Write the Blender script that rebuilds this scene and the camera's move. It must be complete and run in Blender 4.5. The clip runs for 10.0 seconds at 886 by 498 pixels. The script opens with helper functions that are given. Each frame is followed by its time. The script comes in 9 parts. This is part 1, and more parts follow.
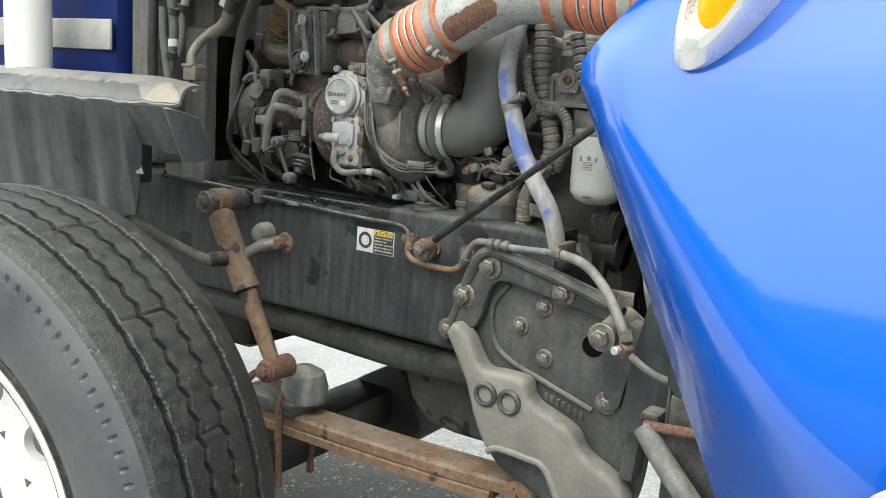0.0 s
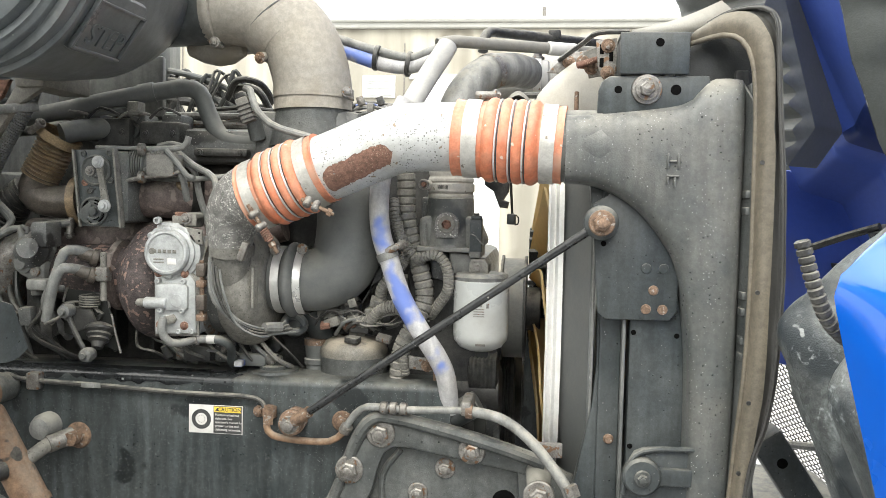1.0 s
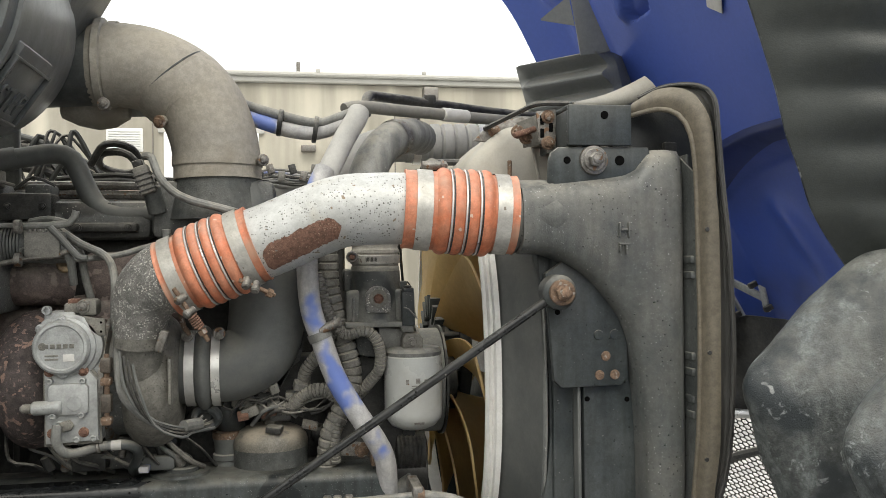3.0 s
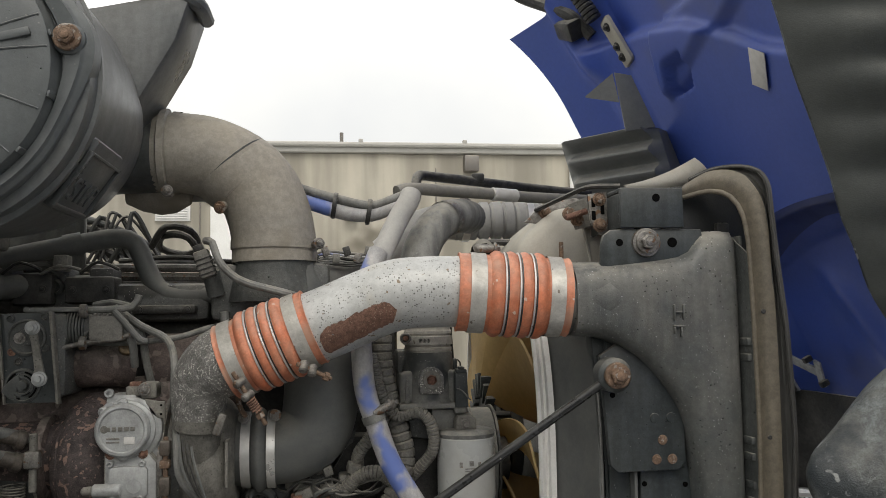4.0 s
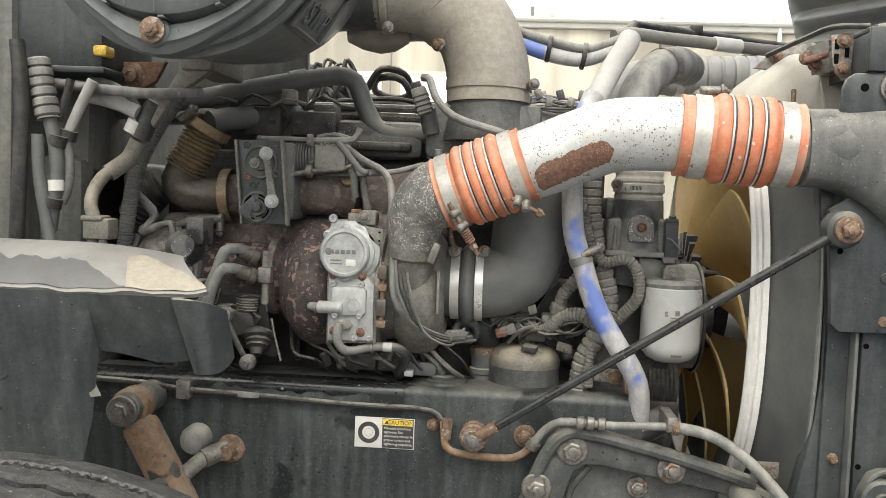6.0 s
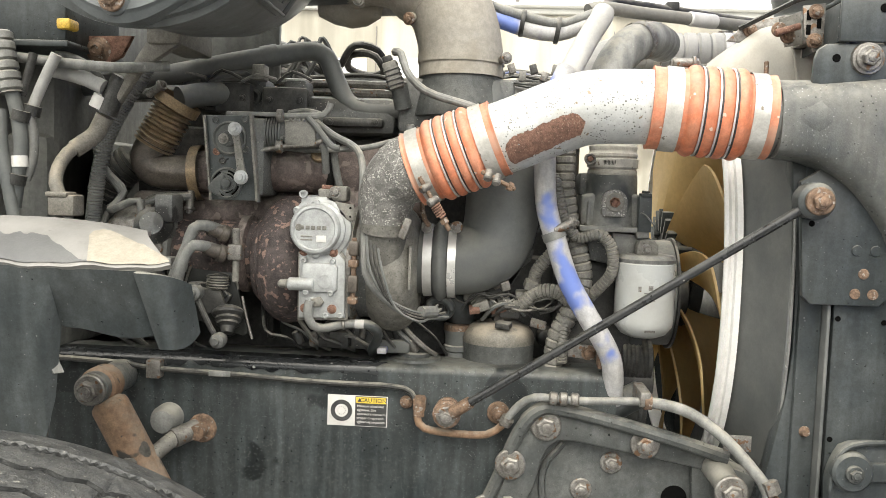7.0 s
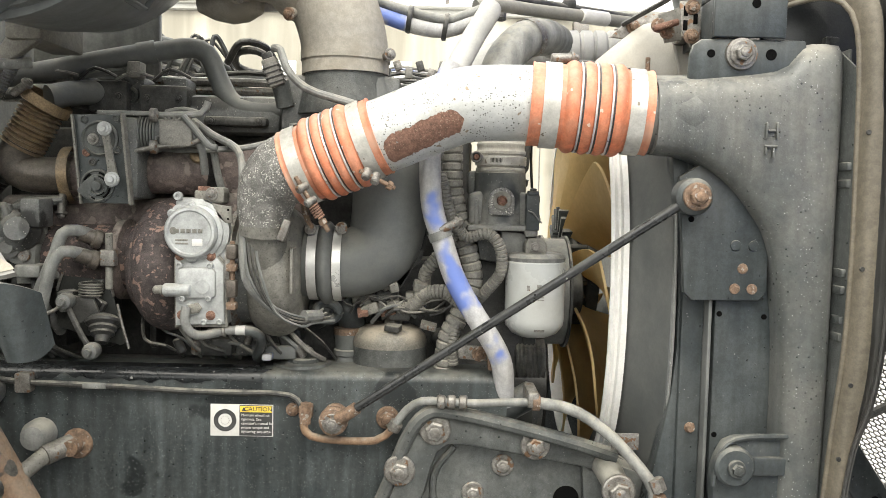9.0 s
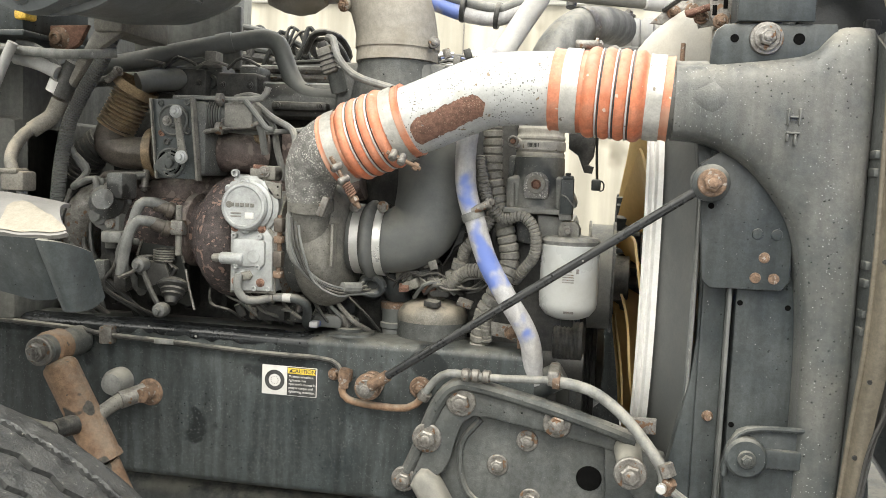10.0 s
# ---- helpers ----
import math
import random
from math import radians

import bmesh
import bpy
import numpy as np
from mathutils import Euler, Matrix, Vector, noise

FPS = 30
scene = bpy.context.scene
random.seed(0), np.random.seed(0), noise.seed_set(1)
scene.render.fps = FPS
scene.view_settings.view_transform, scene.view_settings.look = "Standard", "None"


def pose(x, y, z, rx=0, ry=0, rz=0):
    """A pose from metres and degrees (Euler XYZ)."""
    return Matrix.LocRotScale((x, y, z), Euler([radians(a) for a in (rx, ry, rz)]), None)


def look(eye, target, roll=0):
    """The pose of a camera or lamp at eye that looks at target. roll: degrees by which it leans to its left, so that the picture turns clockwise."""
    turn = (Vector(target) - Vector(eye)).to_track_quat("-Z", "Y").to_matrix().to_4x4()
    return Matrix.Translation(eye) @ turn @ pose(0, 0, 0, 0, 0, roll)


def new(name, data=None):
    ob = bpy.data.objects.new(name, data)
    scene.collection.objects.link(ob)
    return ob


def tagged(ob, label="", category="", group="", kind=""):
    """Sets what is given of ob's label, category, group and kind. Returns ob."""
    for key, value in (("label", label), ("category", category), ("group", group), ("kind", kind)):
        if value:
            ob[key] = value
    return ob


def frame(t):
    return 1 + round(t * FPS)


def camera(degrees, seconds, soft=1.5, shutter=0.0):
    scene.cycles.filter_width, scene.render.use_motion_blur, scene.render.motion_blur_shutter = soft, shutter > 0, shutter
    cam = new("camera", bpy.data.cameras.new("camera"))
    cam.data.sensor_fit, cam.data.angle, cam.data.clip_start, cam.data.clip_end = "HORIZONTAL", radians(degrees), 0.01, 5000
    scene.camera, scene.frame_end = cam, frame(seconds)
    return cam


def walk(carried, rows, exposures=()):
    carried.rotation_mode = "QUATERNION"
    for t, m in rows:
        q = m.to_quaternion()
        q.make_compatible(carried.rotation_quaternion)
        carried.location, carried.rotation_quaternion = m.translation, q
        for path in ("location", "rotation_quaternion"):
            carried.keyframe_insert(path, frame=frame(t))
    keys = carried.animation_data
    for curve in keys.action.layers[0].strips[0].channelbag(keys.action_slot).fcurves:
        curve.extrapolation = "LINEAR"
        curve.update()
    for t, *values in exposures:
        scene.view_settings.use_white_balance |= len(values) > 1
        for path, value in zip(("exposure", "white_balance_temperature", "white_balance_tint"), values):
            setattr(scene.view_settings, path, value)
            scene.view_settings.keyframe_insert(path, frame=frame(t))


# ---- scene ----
cam = camera(55.0, 10.0, soft=0.5)
METRES, EYE, TILT, LEAN, TURN = 1.34, 1.222, -10.3, -3.875, 33.65
ROWS = [
    (0.0, 0.0, 0.0, 0.0, 0.0, 0.0, -0.0),
    (0.2, -0.0727, 0.0597, 0.0225, -4.73, 2.44, 1.56),
    (0.5, -0.1831, 0.1182, 0.0506, -12.76, 4.29, 3.04),
    (0.7, -0.2365, 0.1404, 0.0869, -18.52, 3.92, 4.66),
    (1.0, -0.3167, 0.1741, 0.1155, -26.12, 4.13, 6.87),
    (1.3, -0.355, 0.2329, 0.1307, -29.77, 4.29, 8.52),
    (1.5, -0.3673, 0.2712, 0.1431, -31.33, 4.42, 9.15),
    (2.0, -0.4291, 0.3077, 0.1541, -38.94, 3.76, 10.48),
    (2.5, -0.4684, 0.3265, 0.1646, -41.91, 3.8, 10.64),
    (2.7, -0.4711, 0.3313, 0.1712, -42.7, 3.86, 10.67),
    (3.8, -0.4853, 0.3248, 0.1927, -43.23, 9.18, 10.84),
    (4.0, -0.4909, 0.3283, 0.1981, -40.29, 9.92, 10.52),
    (4.2, -0.5009, 0.331, 0.1982, -37.01, 10.65, 10.29),
    (4.5, -0.5167, 0.3337, 0.1985, -32.49, 11.26, 9.63),
    (5.0, -0.5206, 0.3369, 0.1954, -30.27, 11.41, 9.17),
    (5.3, -0.5198, 0.3442, 0.1849, -30.19, 11.3, 9.06),
    (5.5, -0.5182, 0.3505, 0.1763, -29.49, 8.67, 7.99),
    (5.7, -0.5239, 0.3564, 0.1676, -28.85, 5.09, 6.48),
    (6.8, -0.5088, 0.3614, 0.1435, -28.46, 2.89, 5.93),
    (7.0, -0.5037, 0.3597, 0.1407, -29.42, 2.87, 6.5),
    (7.2, -0.4938, 0.3533, 0.1366, -31.0, 2.76, 7.14),
    (7.5, -0.4849, 0.3498, 0.1352, -34.26, 2.27, 7.98),
    (8.0, -0.4788, 0.3474, 0.135, -36.02, 1.92, 8.34),
    (8.5, -0.4748, 0.3501, 0.136, -36.05, 1.92, 8.35),
    (9.0, -0.4404, 0.3489, 0.1329, -33.55, 2.51, 7.66),
    (9.3, -0.3993, 0.3503, 0.125, -28.32, 2.73, 6.33),
    (9.5, -0.3823, 0.3355, 0.1163, -25.71, 3.05, 6.14),
    (9.9, -0.3423, 0.2639, 0.0997, -23.92, 3.15, 5.53),
    (10.0, -0.334, 0.2432, 0.1002, -22.81, 3.15, 5.08),
]
EXPOSURES = [(0.0, 0.72, 6600, 4), (0.5, 1.0, 6600, 5), (1.0, 1.2, 6700, 6), (1.5, 0.84, 6800, 6), (2.7, 0.54, 6900, 6), (3.8, -0.34, 6900, 9), (5.5, -0.27, 6950, 9), (5.7, 0.2, 6950, 8), (6.8, 1.16, 7000, 7), (10.0, 1.16, 6950, 6)]
walk(cam, [(t, pose(1.1035, -1.3716, EYE, TILT, LEAN, TURN) @ pose(METRES * x, METRES * y, METRES * z, 90 + pitch, roll, yaw)) for t, x, y, z, yaw, pitch, roll in ROWS], EXPOSURES)

# world: overcast sky
world = bpy.data.worlds.new("overcast")
scene.world = world
world.use_nodes = True
wn, wl = world.node_tree.nodes, world.node_tree.links
wn.clear()
w_out = wn.new("ShaderNodeOutputWorld")
w_bg = wn.new("ShaderNodeBackground")
w_sky = wn.new("ShaderNodeTexSky")
w_sky.sky_type = "NISHITA"
w_sky.sun_disc = False
w_sky.sun_elevation = radians(50)
w_sky.sun_rotation = radians(200)
w_sky.dust_density = 3.0
w_scale = wn.new("ShaderNodeMix")
w_scale.data_type = "RGBA"
w_scale.blend_type = "MULTIPLY"
w_scale.inputs["Factor"].default_value = 1.0
w_scale.inputs["B"].default_value = (0.12, 0.12, 0.12, 1)
w_cloud = wn.new("ShaderNodeTexNoise")
w_cloud.inputs["Scale"].default_value = 2.2
w_cloud.inputs["Detail"].default_value = 5
w_ramp = wn.new("ShaderNodeValToRGB")
w_ramp.color_ramp.elements[0].position, w_ramp.color_ramp.elements[1].position = 0.3, 0.72
w_ramp.color_ramp.elements[0].color = (0.90, 0.93, 0.97, 1)
w_ramp.color_ramp.elements[1].color = (1.22, 1.22, 1.2, 1)
w_mix = wn.new("ShaderNodeMix")
w_mix.data_type = "RGBA"
w_mix.inputs["Factor"].default_value = 0.9
wl.new(w_sky.outputs["Color"], w_scale.inputs["A"])
wl.new(w_cloud.outputs["Fac"], w_ramp.inputs["Fac"])
wl.new(w_scale.outputs["Result"], w_mix.inputs["A"])
wl.new(w_ramp.outputs["Color"], w_mix.inputs["B"])
w_way = wn.new("ShaderNodeTexCoord")
w_split = wn.new("ShaderNodeSeparateXYZ")
w_rise = wn.new("ShaderNodeMapRange")
w_rise.inputs["From Min"].default_value, w_rise.inputs["From Max"].default_value = 0.0, 0.9
w_rise.inputs["To Min"].default_value, w_rise.inputs["To Max"].default_value = 0.71, 1.4
w_over = wn.new("ShaderNodeMix")
w_over.data_type = "RGBA"
w_over.blend_type = "MULTIPLY"
w_over.inputs["Factor"].default_value = 1.0
wl.new(w_way.outputs["Generated"], w_split.inputs["Vector"])
wl.new(w_split.outputs["Z"], w_rise.inputs["Value"])
wl.new(w_mix.outputs["Result"], w_over.inputs["A"])
wl.new(w_rise.outputs["Result"], w_over.inputs["B"])
wl.new(w_over.outputs["Result"], w_bg.inputs["Color"])
w_bg.inputs["Strength"].default_value = 1.45
wl.new(w_bg.outputs["Background"], w_out.inputs["Surface"])

sun = new("sun", bpy.data.lights.new("sun", "SUN"))
sun.data.energy = 1.15
sun.data.angle = radians(25)
sun.data.color = (1.0, 0.97, 0.93)
sun.matrix_world = look((2.0, -8.0, 11.0), (0.3, 0.0, 0.9))


# materials
def material(name, base, rough=0.6, metal=0.0, second=None, amount=0.5, scale=30.0, fine=420.0, bump=0.15,
             dust=None, dust_amount=0.0, chips=None, chip_level=0.68, chip_scale=90.0, coat=0.0, random_tone=0.0, spec=0.5,
             streak=0.0, specks=None, speck_scale=130.0, speck_size=0.16, stain=None, stain_level=0.6, stain_scale=7.0, stain_soft=0.05, grain=0.3, through_light=0.0, mid=None, drops=0.0, drop_share=0.5, scratch=None, streak_size=1.0):
    """base and second colours mottled at two scales, dust that lies on upward faces, chips in spots, beads of rain."""
    grain = grain * 0.6
    m = bpy.data.materials.new(name)
    m.use_nodes = True
    nodes, links = m.node_tree.nodes, m.node_tree.links
    bsdf = nodes["Principled BSDF"]
    bsdf.inputs["Roughness"].default_value = rough
    bsdf.inputs["Metallic"].default_value = metal
    bsdf.inputs["Coat Weight"].default_value = coat
    bsdf.inputs["Specular IOR Level"].default_value = spec
    bsdf.inputs["Coat Roughness"].default_value = 0.06
    where = nodes.new("ShaderNodeTexCoord").outputs["Object"]

    def noisy(sc, detail=4.0, rough_n=0.6):
        n = nodes.new("ShaderNodeTexNoise")
        n.inputs["Scale"].default_value = sc
        n.inputs["Detail"].default_value = detail
        n.inputs["Roughness"].default_value = rough_n
        links.new(where, n.inputs["Vector"])
        return n.outputs["Fac"]

    def ramp(fac, lo, hi, v0=0.0, v1=1.0):
        r = nodes.new("ShaderNodeMapRange")
        r.interpolation_type = "SMOOTHSTEP"
        for key, v in (("From Min", lo), ("From Max", hi), ("To Min", v0), ("To Max", v1)):
            r.inputs[key].default_value = v
        links.new(fac, r.inputs["Value"])
        return r.outputs["Result"]

    def mix(fac, a, b, kind="MIX"):
        x = nodes.new("ShaderNodeMix")
        x.data_type, x.blend_type = "RGBA", kind
        for key, v in (("Factor", fac), ("A", a), ("B", b)):
            if isinstance(v, (int, float)):
                x.inputs[key].default_value = v
            elif isinstance(v, tuple):
                x.inputs[key].default_value = (*v[:3], 1)
            else:
                links.new(v, x.inputs[key])
        return x.outputs["Result"]

    big, small = noisy(scale, 5.0, 0.65), noisy(fine, 3.0)
    second = second or tuple(c * 0.6 for c in base)
    colour = mix(ramp(big, 0.5 - amount * 0.35, 0.5 + 0.28), base, second)
    tooth = ramp(small, 0.32, 0.68, 1 - grain, 1 + grain)
    tone = nodes.new("ShaderNodeCombineColor")
    mid = grain if mid is None else mid
    blotch = ramp(noisy(95.0, 6.0, 0.72), 0.36, 0.64, 1 - mid, 1 + mid)
    wear = nodes.new("ShaderNodeMath")
    wear.operation = "MULTIPLY"
    links.new(tooth, wear.inputs[0])
    links.new(blotch, wear.inputs[1])
    for key in ("Red", "Green", "Blue"):
        links.new(wear.outputs[0], tone.inputs[key])
    colour = mix(1.0, colour, tone.outputs["Color"], "MULTIPLY")
    if streak:
        run = nodes.new("ShaderNodeMapping")
        run.inputs["Scale"].default_value = (55 * streak_size, 55 * streak_size, 5 * streak_size)
        links.new(where, run.inputs["Vector"])
        sn = nodes.new("ShaderNodeTexNoise")
        sn.inputs["Scale"].default_value, sn.inputs["Detail"].default_value = 1.0, 4.0
        links.new(run.outputs["Vector"], sn.inputs["Vector"])
        v = ramp(sn.outputs["Fac"], 0.35, 0.72, 1 - streak * 0.5, 1 + streak)
        t = nodes.new("ShaderNodeCombineColor")
        for key in ("Red", "Green", "Blue"):
            links.new(v, t.inputs[key])
        colour = mix(1.0, colour, t.outputs["Color"], "MULTIPLY")
    if stain:
        colour = mix(ramp(noisy(stain_scale, 3.0, 0.45), stain_level, stain_level + stain_soft), colour, stain)
    if chips:
        spot = ramp(noisy(chip_scale, 2.0, 0.5), chip_level, chip_level + 0.03)
        colour = mix(spot, colour, chips)
    rough_out = ramp(big, 0.3, 0.7, max(rough - 0.1, 0.03), min(rough + 0.12, 1.0))
    if dust:
        normal = nodes.new("ShaderNodeNewGeometry").outputs["Normal"]
        up = nodes.new("ShaderNodeSeparateXYZ")
        links.new(normal, up.inputs["Vector"])
        lie = ramp(up.outputs["Z"], 0.0, 0.85, 0.04, 1.0)
        patch = ramp(noisy(scale * 1.3, 7.0, 0.72), 0.36, 0.6)
        both = nodes.new("ShaderNodeMath")
        both.operation = "MULTIPLY"
        links.new(lie, both.inputs[0])
        links.new(patch, both.inputs[1])
        scaled = nodes.new("ShaderNodeMath")
        scaled.operation = "MULTIPLY"
        links.new(both.outputs[0], scaled.inputs[0])
        scaled.inputs[1].default_value = dust_amount
        colour = mix(scaled.outputs[0], colour, dust)
        r = nodes.new("ShaderNodeMix")
        r.data_type = "FLOAT"
        links.new(scaled.outputs[0], r.inputs["Factor"])
        links.new(rough_out, r.inputs["A"])
        r.inputs["B"].default_value = 0.9
        rough_out = r.outputs["Result"]
    if specks:
        vor = nodes.new("ShaderNodeTexVoronoi")
        vor.inputs["Scale"].default_value = speck_scale
        links.new(where, vor.inputs["Vector"])
        some = ramp(noisy(speck_scale * 0.12, 2.0), 0.36, 0.58)
        pick = nodes.new("ShaderNodeSeparateColor")
        links.new(vor.outputs["Color"], pick.inputs["Color"])
        few = ramp(pick.outputs["Red"], 0.45, 0.55)
        grow = nodes.new("ShaderNodeMath")
        grow.operation = "MULTIPLY_ADD"
        links.new(pick.outputs["Green"], grow.inputs[0])
        grow.inputs[1].default_value, grow.inputs[2].default_value = 1.6, 0.35
        frac = nodes.new("ShaderNodeMath")
        frac.operation = "DIVIDE"
        links.new(vor.outputs["Distance"], frac.inputs[0])
        links.new(grow.outputs[0], frac.inputs[1])
        near = ramp(frac.outputs[0], speck_size * 0.8, speck_size * 0.8 + 0.05, 1.0, 0.0)
        both2 = nodes.new("ShaderNodeMath")
        both2.operation = "MULTIPLY"
        links.new(near, both2.inputs[0])
        links.new(few, both2.inputs[1])
        all3 = nodes.new("ShaderNodeMath")
        all3.operation = "MULTIPLY"
        links.new(both2.outputs[0], all3.inputs[0])
        links.new(some, all3.inputs[1])
        colour = mix(all3.outputs[0], colour, specks)
    if scratch:
        marks = nodes.new("ShaderNodeMath")
        marks.operation = "MULTIPLY"
        scuff = nodes.new("ShaderNodeTexNoise")
        scuff.inputs["Scale"].default_value, scuff.inputs["Detail"].default_value = 42.0, 7.0
        scuff.inputs["Roughness"].default_value, scuff.inputs["Distortion"].default_value = 0.72, 1.4
        links.new(where, scuff.inputs["Vector"])
        links.new(ramp(scuff.outputs["Fac"], 0.57, 0.66, 0.0, 0.8), marks.inputs[0])
        links.new(ramp(noisy(6.0, 4.0), 0.45, 0.6), marks.inputs[1])
        colour = mix(marks.outputs[0], colour, scratch)
    bead = None
    if drops:
        vd = nodes.new("ShaderNodeTexVoronoi")
        vd.inputs["Scale"].default_value = drops
        links.new(where, vd.inputs["Vector"])
        pd = nodes.new("ShaderNodeSeparateColor")
        links.new(vd.outputs["Color"], pd.inputs["Color"])
        size = ramp(pd.outputs["Green"], 0.0, 1.0, 0.07, 0.27)
        rel = nodes.new("ShaderNodeMath")
        rel.operation = "DIVIDE"
        links.new(vd.outputs["Distance"], rel.inputs[0])
        links.new(size, rel.inputs[1])
        dome = ramp(rel.outputs[0], 0.25, 1.0, 1.0, 0.0)
        held = nodes.new("ShaderNodeMath")
        held.operation = "MULTIPLY"
        links.new(dome, held.inputs[0])
        links.new(ramp(pd.outputs["Red"], 1.0 - drop_share, 1.02 - drop_share), held.inputs[1])
        bead = nodes.new("ShaderNodeMath")
        bead.operation = "MULTIPLY"
        links.new(held.outputs[0], bead.inputs[0])
        links.new(ramp(noisy(9.0, 3.0), 0.4, 0.56), bead.inputs[1])
        colour = mix(ramp(bead.outputs[0], 0.05, 0.5, 0.0, 0.5), colour, tuple(c * 0.45 for c in base))
        rr = nodes.new("ShaderNodeMix")
        rr.data_type = "FLOAT"
        links.new(ramp(bead.outputs[0], 0.02, 0.2), rr.inputs["Factor"])
        links.new(rough_out, rr.inputs["A"])
        rr.inputs["B"].default_value = 0.06
        rough_out = rr.outputs["Result"]
    if random_tone:
        info = nodes.new("ShaderNodeObjectInfo")
        v = ramp(info.outputs["Random"], 0.0, 1.0, 1 - random_tone, 1 + random_tone)
        t = nodes.new("ShaderNodeCombineColor")
        for key in ("Red", "Green", "Blue"):
            links.new(v, t.inputs[key])
        colour = mix(1.0, colour, t.outputs["Color"], "MULTIPLY")
    links.new(colour, bsdf.inputs["Base Color"])
    links.new(rough_out, bsdf.inputs["Roughness"])
    if bump:
        b = nodes.new("ShaderNodeBump")
        b.inputs["Strength"].default_value = bump
        b.inputs["Distance"].default_value = 0.002
        links.new(small, b.inputs["Height"])
        last = b.outputs["Normal"]
        if bead:
            b2 = nodes.new("ShaderNodeBump")
            b2.inputs["Strength"].default_value = 1.0
            b2.inputs["Distance"].default_value = 0.0016
            links.new(bead.outputs[0], b2.inputs["Height"])
            links.new(last, b2.inputs["Normal"])
            last = b2.outputs["Normal"]
        links.new(last, bsdf.inputs["Normal"])
    if through_light:
        out = [n for n in nodes if n.type == "OUTPUT_MATERIAL"][0]
        thin = nodes.new("ShaderNodeBsdfTranslucent")
        links.new(colour, thin.inputs["Color"])
        both3 = nodes.new("ShaderNodeMixShader")
        both3.inputs["Fac"].default_value = through_light
        links.new(bsdf.outputs["BSDF"], both3.inputs[1])
        links.new(thin.outputs["BSDF"], both3.inputs[2])
        links.new(both3.outputs["Shader"], out.inputs["Surface"])
    return m


DUST = (0.34, 0.32, 0.27)
M_RAIL = material("rail_black", (0.024, 0.0295, 0.031), 0.42, second=(0.05, 0.057, 0.057), amount=0.7, scale=6, dust=DUST, dust_amount=0.3, streak=0.55, stain=(0.011, 0.014, 0.015), stain_level=0.61, stain_scale=9, stain_soft=0.03, bump=0.15, grain=0.12, mid=0.16, spec=0.35, specks=(0.17, 0.175, 0.17), speck_scale=480, speck_size=0.17, drops=160, drop_share=0.3)
M_CAST = material("cast_iron_dark", (0.04, 0.045, 0.045), 0.45, second=(0.082, 0.085, 0.082), amount=0.8, scale=9, dust=DUST, dust_amount=0.6, streak=0.2, specks=(0.2, 0.2, 0.19), speck_scale=220, speck_size=0.09, bump=0.4, grain=0.16, mid=0.18, spec=0.35, drops=140, drop_share=0.25)
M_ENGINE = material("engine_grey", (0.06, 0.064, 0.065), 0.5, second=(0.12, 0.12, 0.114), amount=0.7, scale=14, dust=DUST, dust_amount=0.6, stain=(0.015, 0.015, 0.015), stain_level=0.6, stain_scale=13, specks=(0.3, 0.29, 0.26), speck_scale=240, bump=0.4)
M_DARK = material("dark_greasy", (0.022, 0.0225, 0.023), 0.38, second=(0.062, 0.06, 0.056), amount=0.6, scale=16, dust=DUST, dust_amount=0.6, bump=0.35, spec=0.35, mid=0.3)
M_RUBBER = material("black_rubber", (0.03, 0.035, 0.037), 0.42, second=(0.065, 0.07, 0.07), amount=0.6, scale=13, dust=DUST, dust_amount=0.5, streak=0.3, bump=0.12, grain=0.16, mid=0.14)
M_LOOM = material("loom_plastic", (0.10, 0.098, 0.09), 0.5, second=(0.20, 0.19, 0.17), amount=0.9, scale=26, dust=DUST, dust_amount=0.9, bump=0.12)
M_PLASTIC = material("black_plastic", (0.028, 0.034, 0.036), 0.36, second=(0.062, 0.069, 0.07), amount=0.6, scale=6, dust=DUST, dust_amount=0.5, streak=0.3, specks=(0.2, 0.2, 0.19), speck_scale=170, speck_size=0.07, bump=0.12, grain=0.14, mid=0.14, spec=0.35, drops=170, drop_share=0.2)
M_COVER = material("faded_plastic", (0.064, 0.073, 0.077), 0.42, second=(0.105, 0.113, 0.115), amount=0.9, scale=5, dust=(0.27, 0.26, 0.235), dust_amount=0.4, streak=0.12, specks=(0.22, 0.22, 0.21), speck_scale=120, speck_size=0.05, bump=0.12, grain=0.06, mid=0.07, drops=150, drop_share=0.1)
M_SHELL = material("dark_grey_plastic", (0.075, 0.083, 0.086), 0.36, second=(0.125, 0.128, 0.126), amount=0.6, scale=9, dust=(0.3, 0.28, 0.25), dust_amount=0.45, streak=0.15, bump=0.12, grain=0.06, mid=0.1)
M_TANK = material("cooler_tank", (0.06, 0.067, 0.067), 0.42, second=(0.125, 0.122, 0.112), amount=0.8, scale=8, dust=DUST, dust_amount=0.7, streak=0.2, specks=(0.5, 0.5, 0.49), speck_scale=300, speck_size=0.10, stain=(0.165, 0.145, 0.12), stain_level=0.68, stain_scale=9, stain_soft=0.1, bump=0.2, grain=0.1, mid=0.12, drops=150, drop_share=0.6)
M_ALU = material("cast_aluminium", (0.42, 0.43, 0.43), 0.5, 0.35, second=(0.27, 0.275, 0.27), amount=0.6, scale=45, dust=DUST, dust_amount=0.4, bump=0.3, grain=0.08)
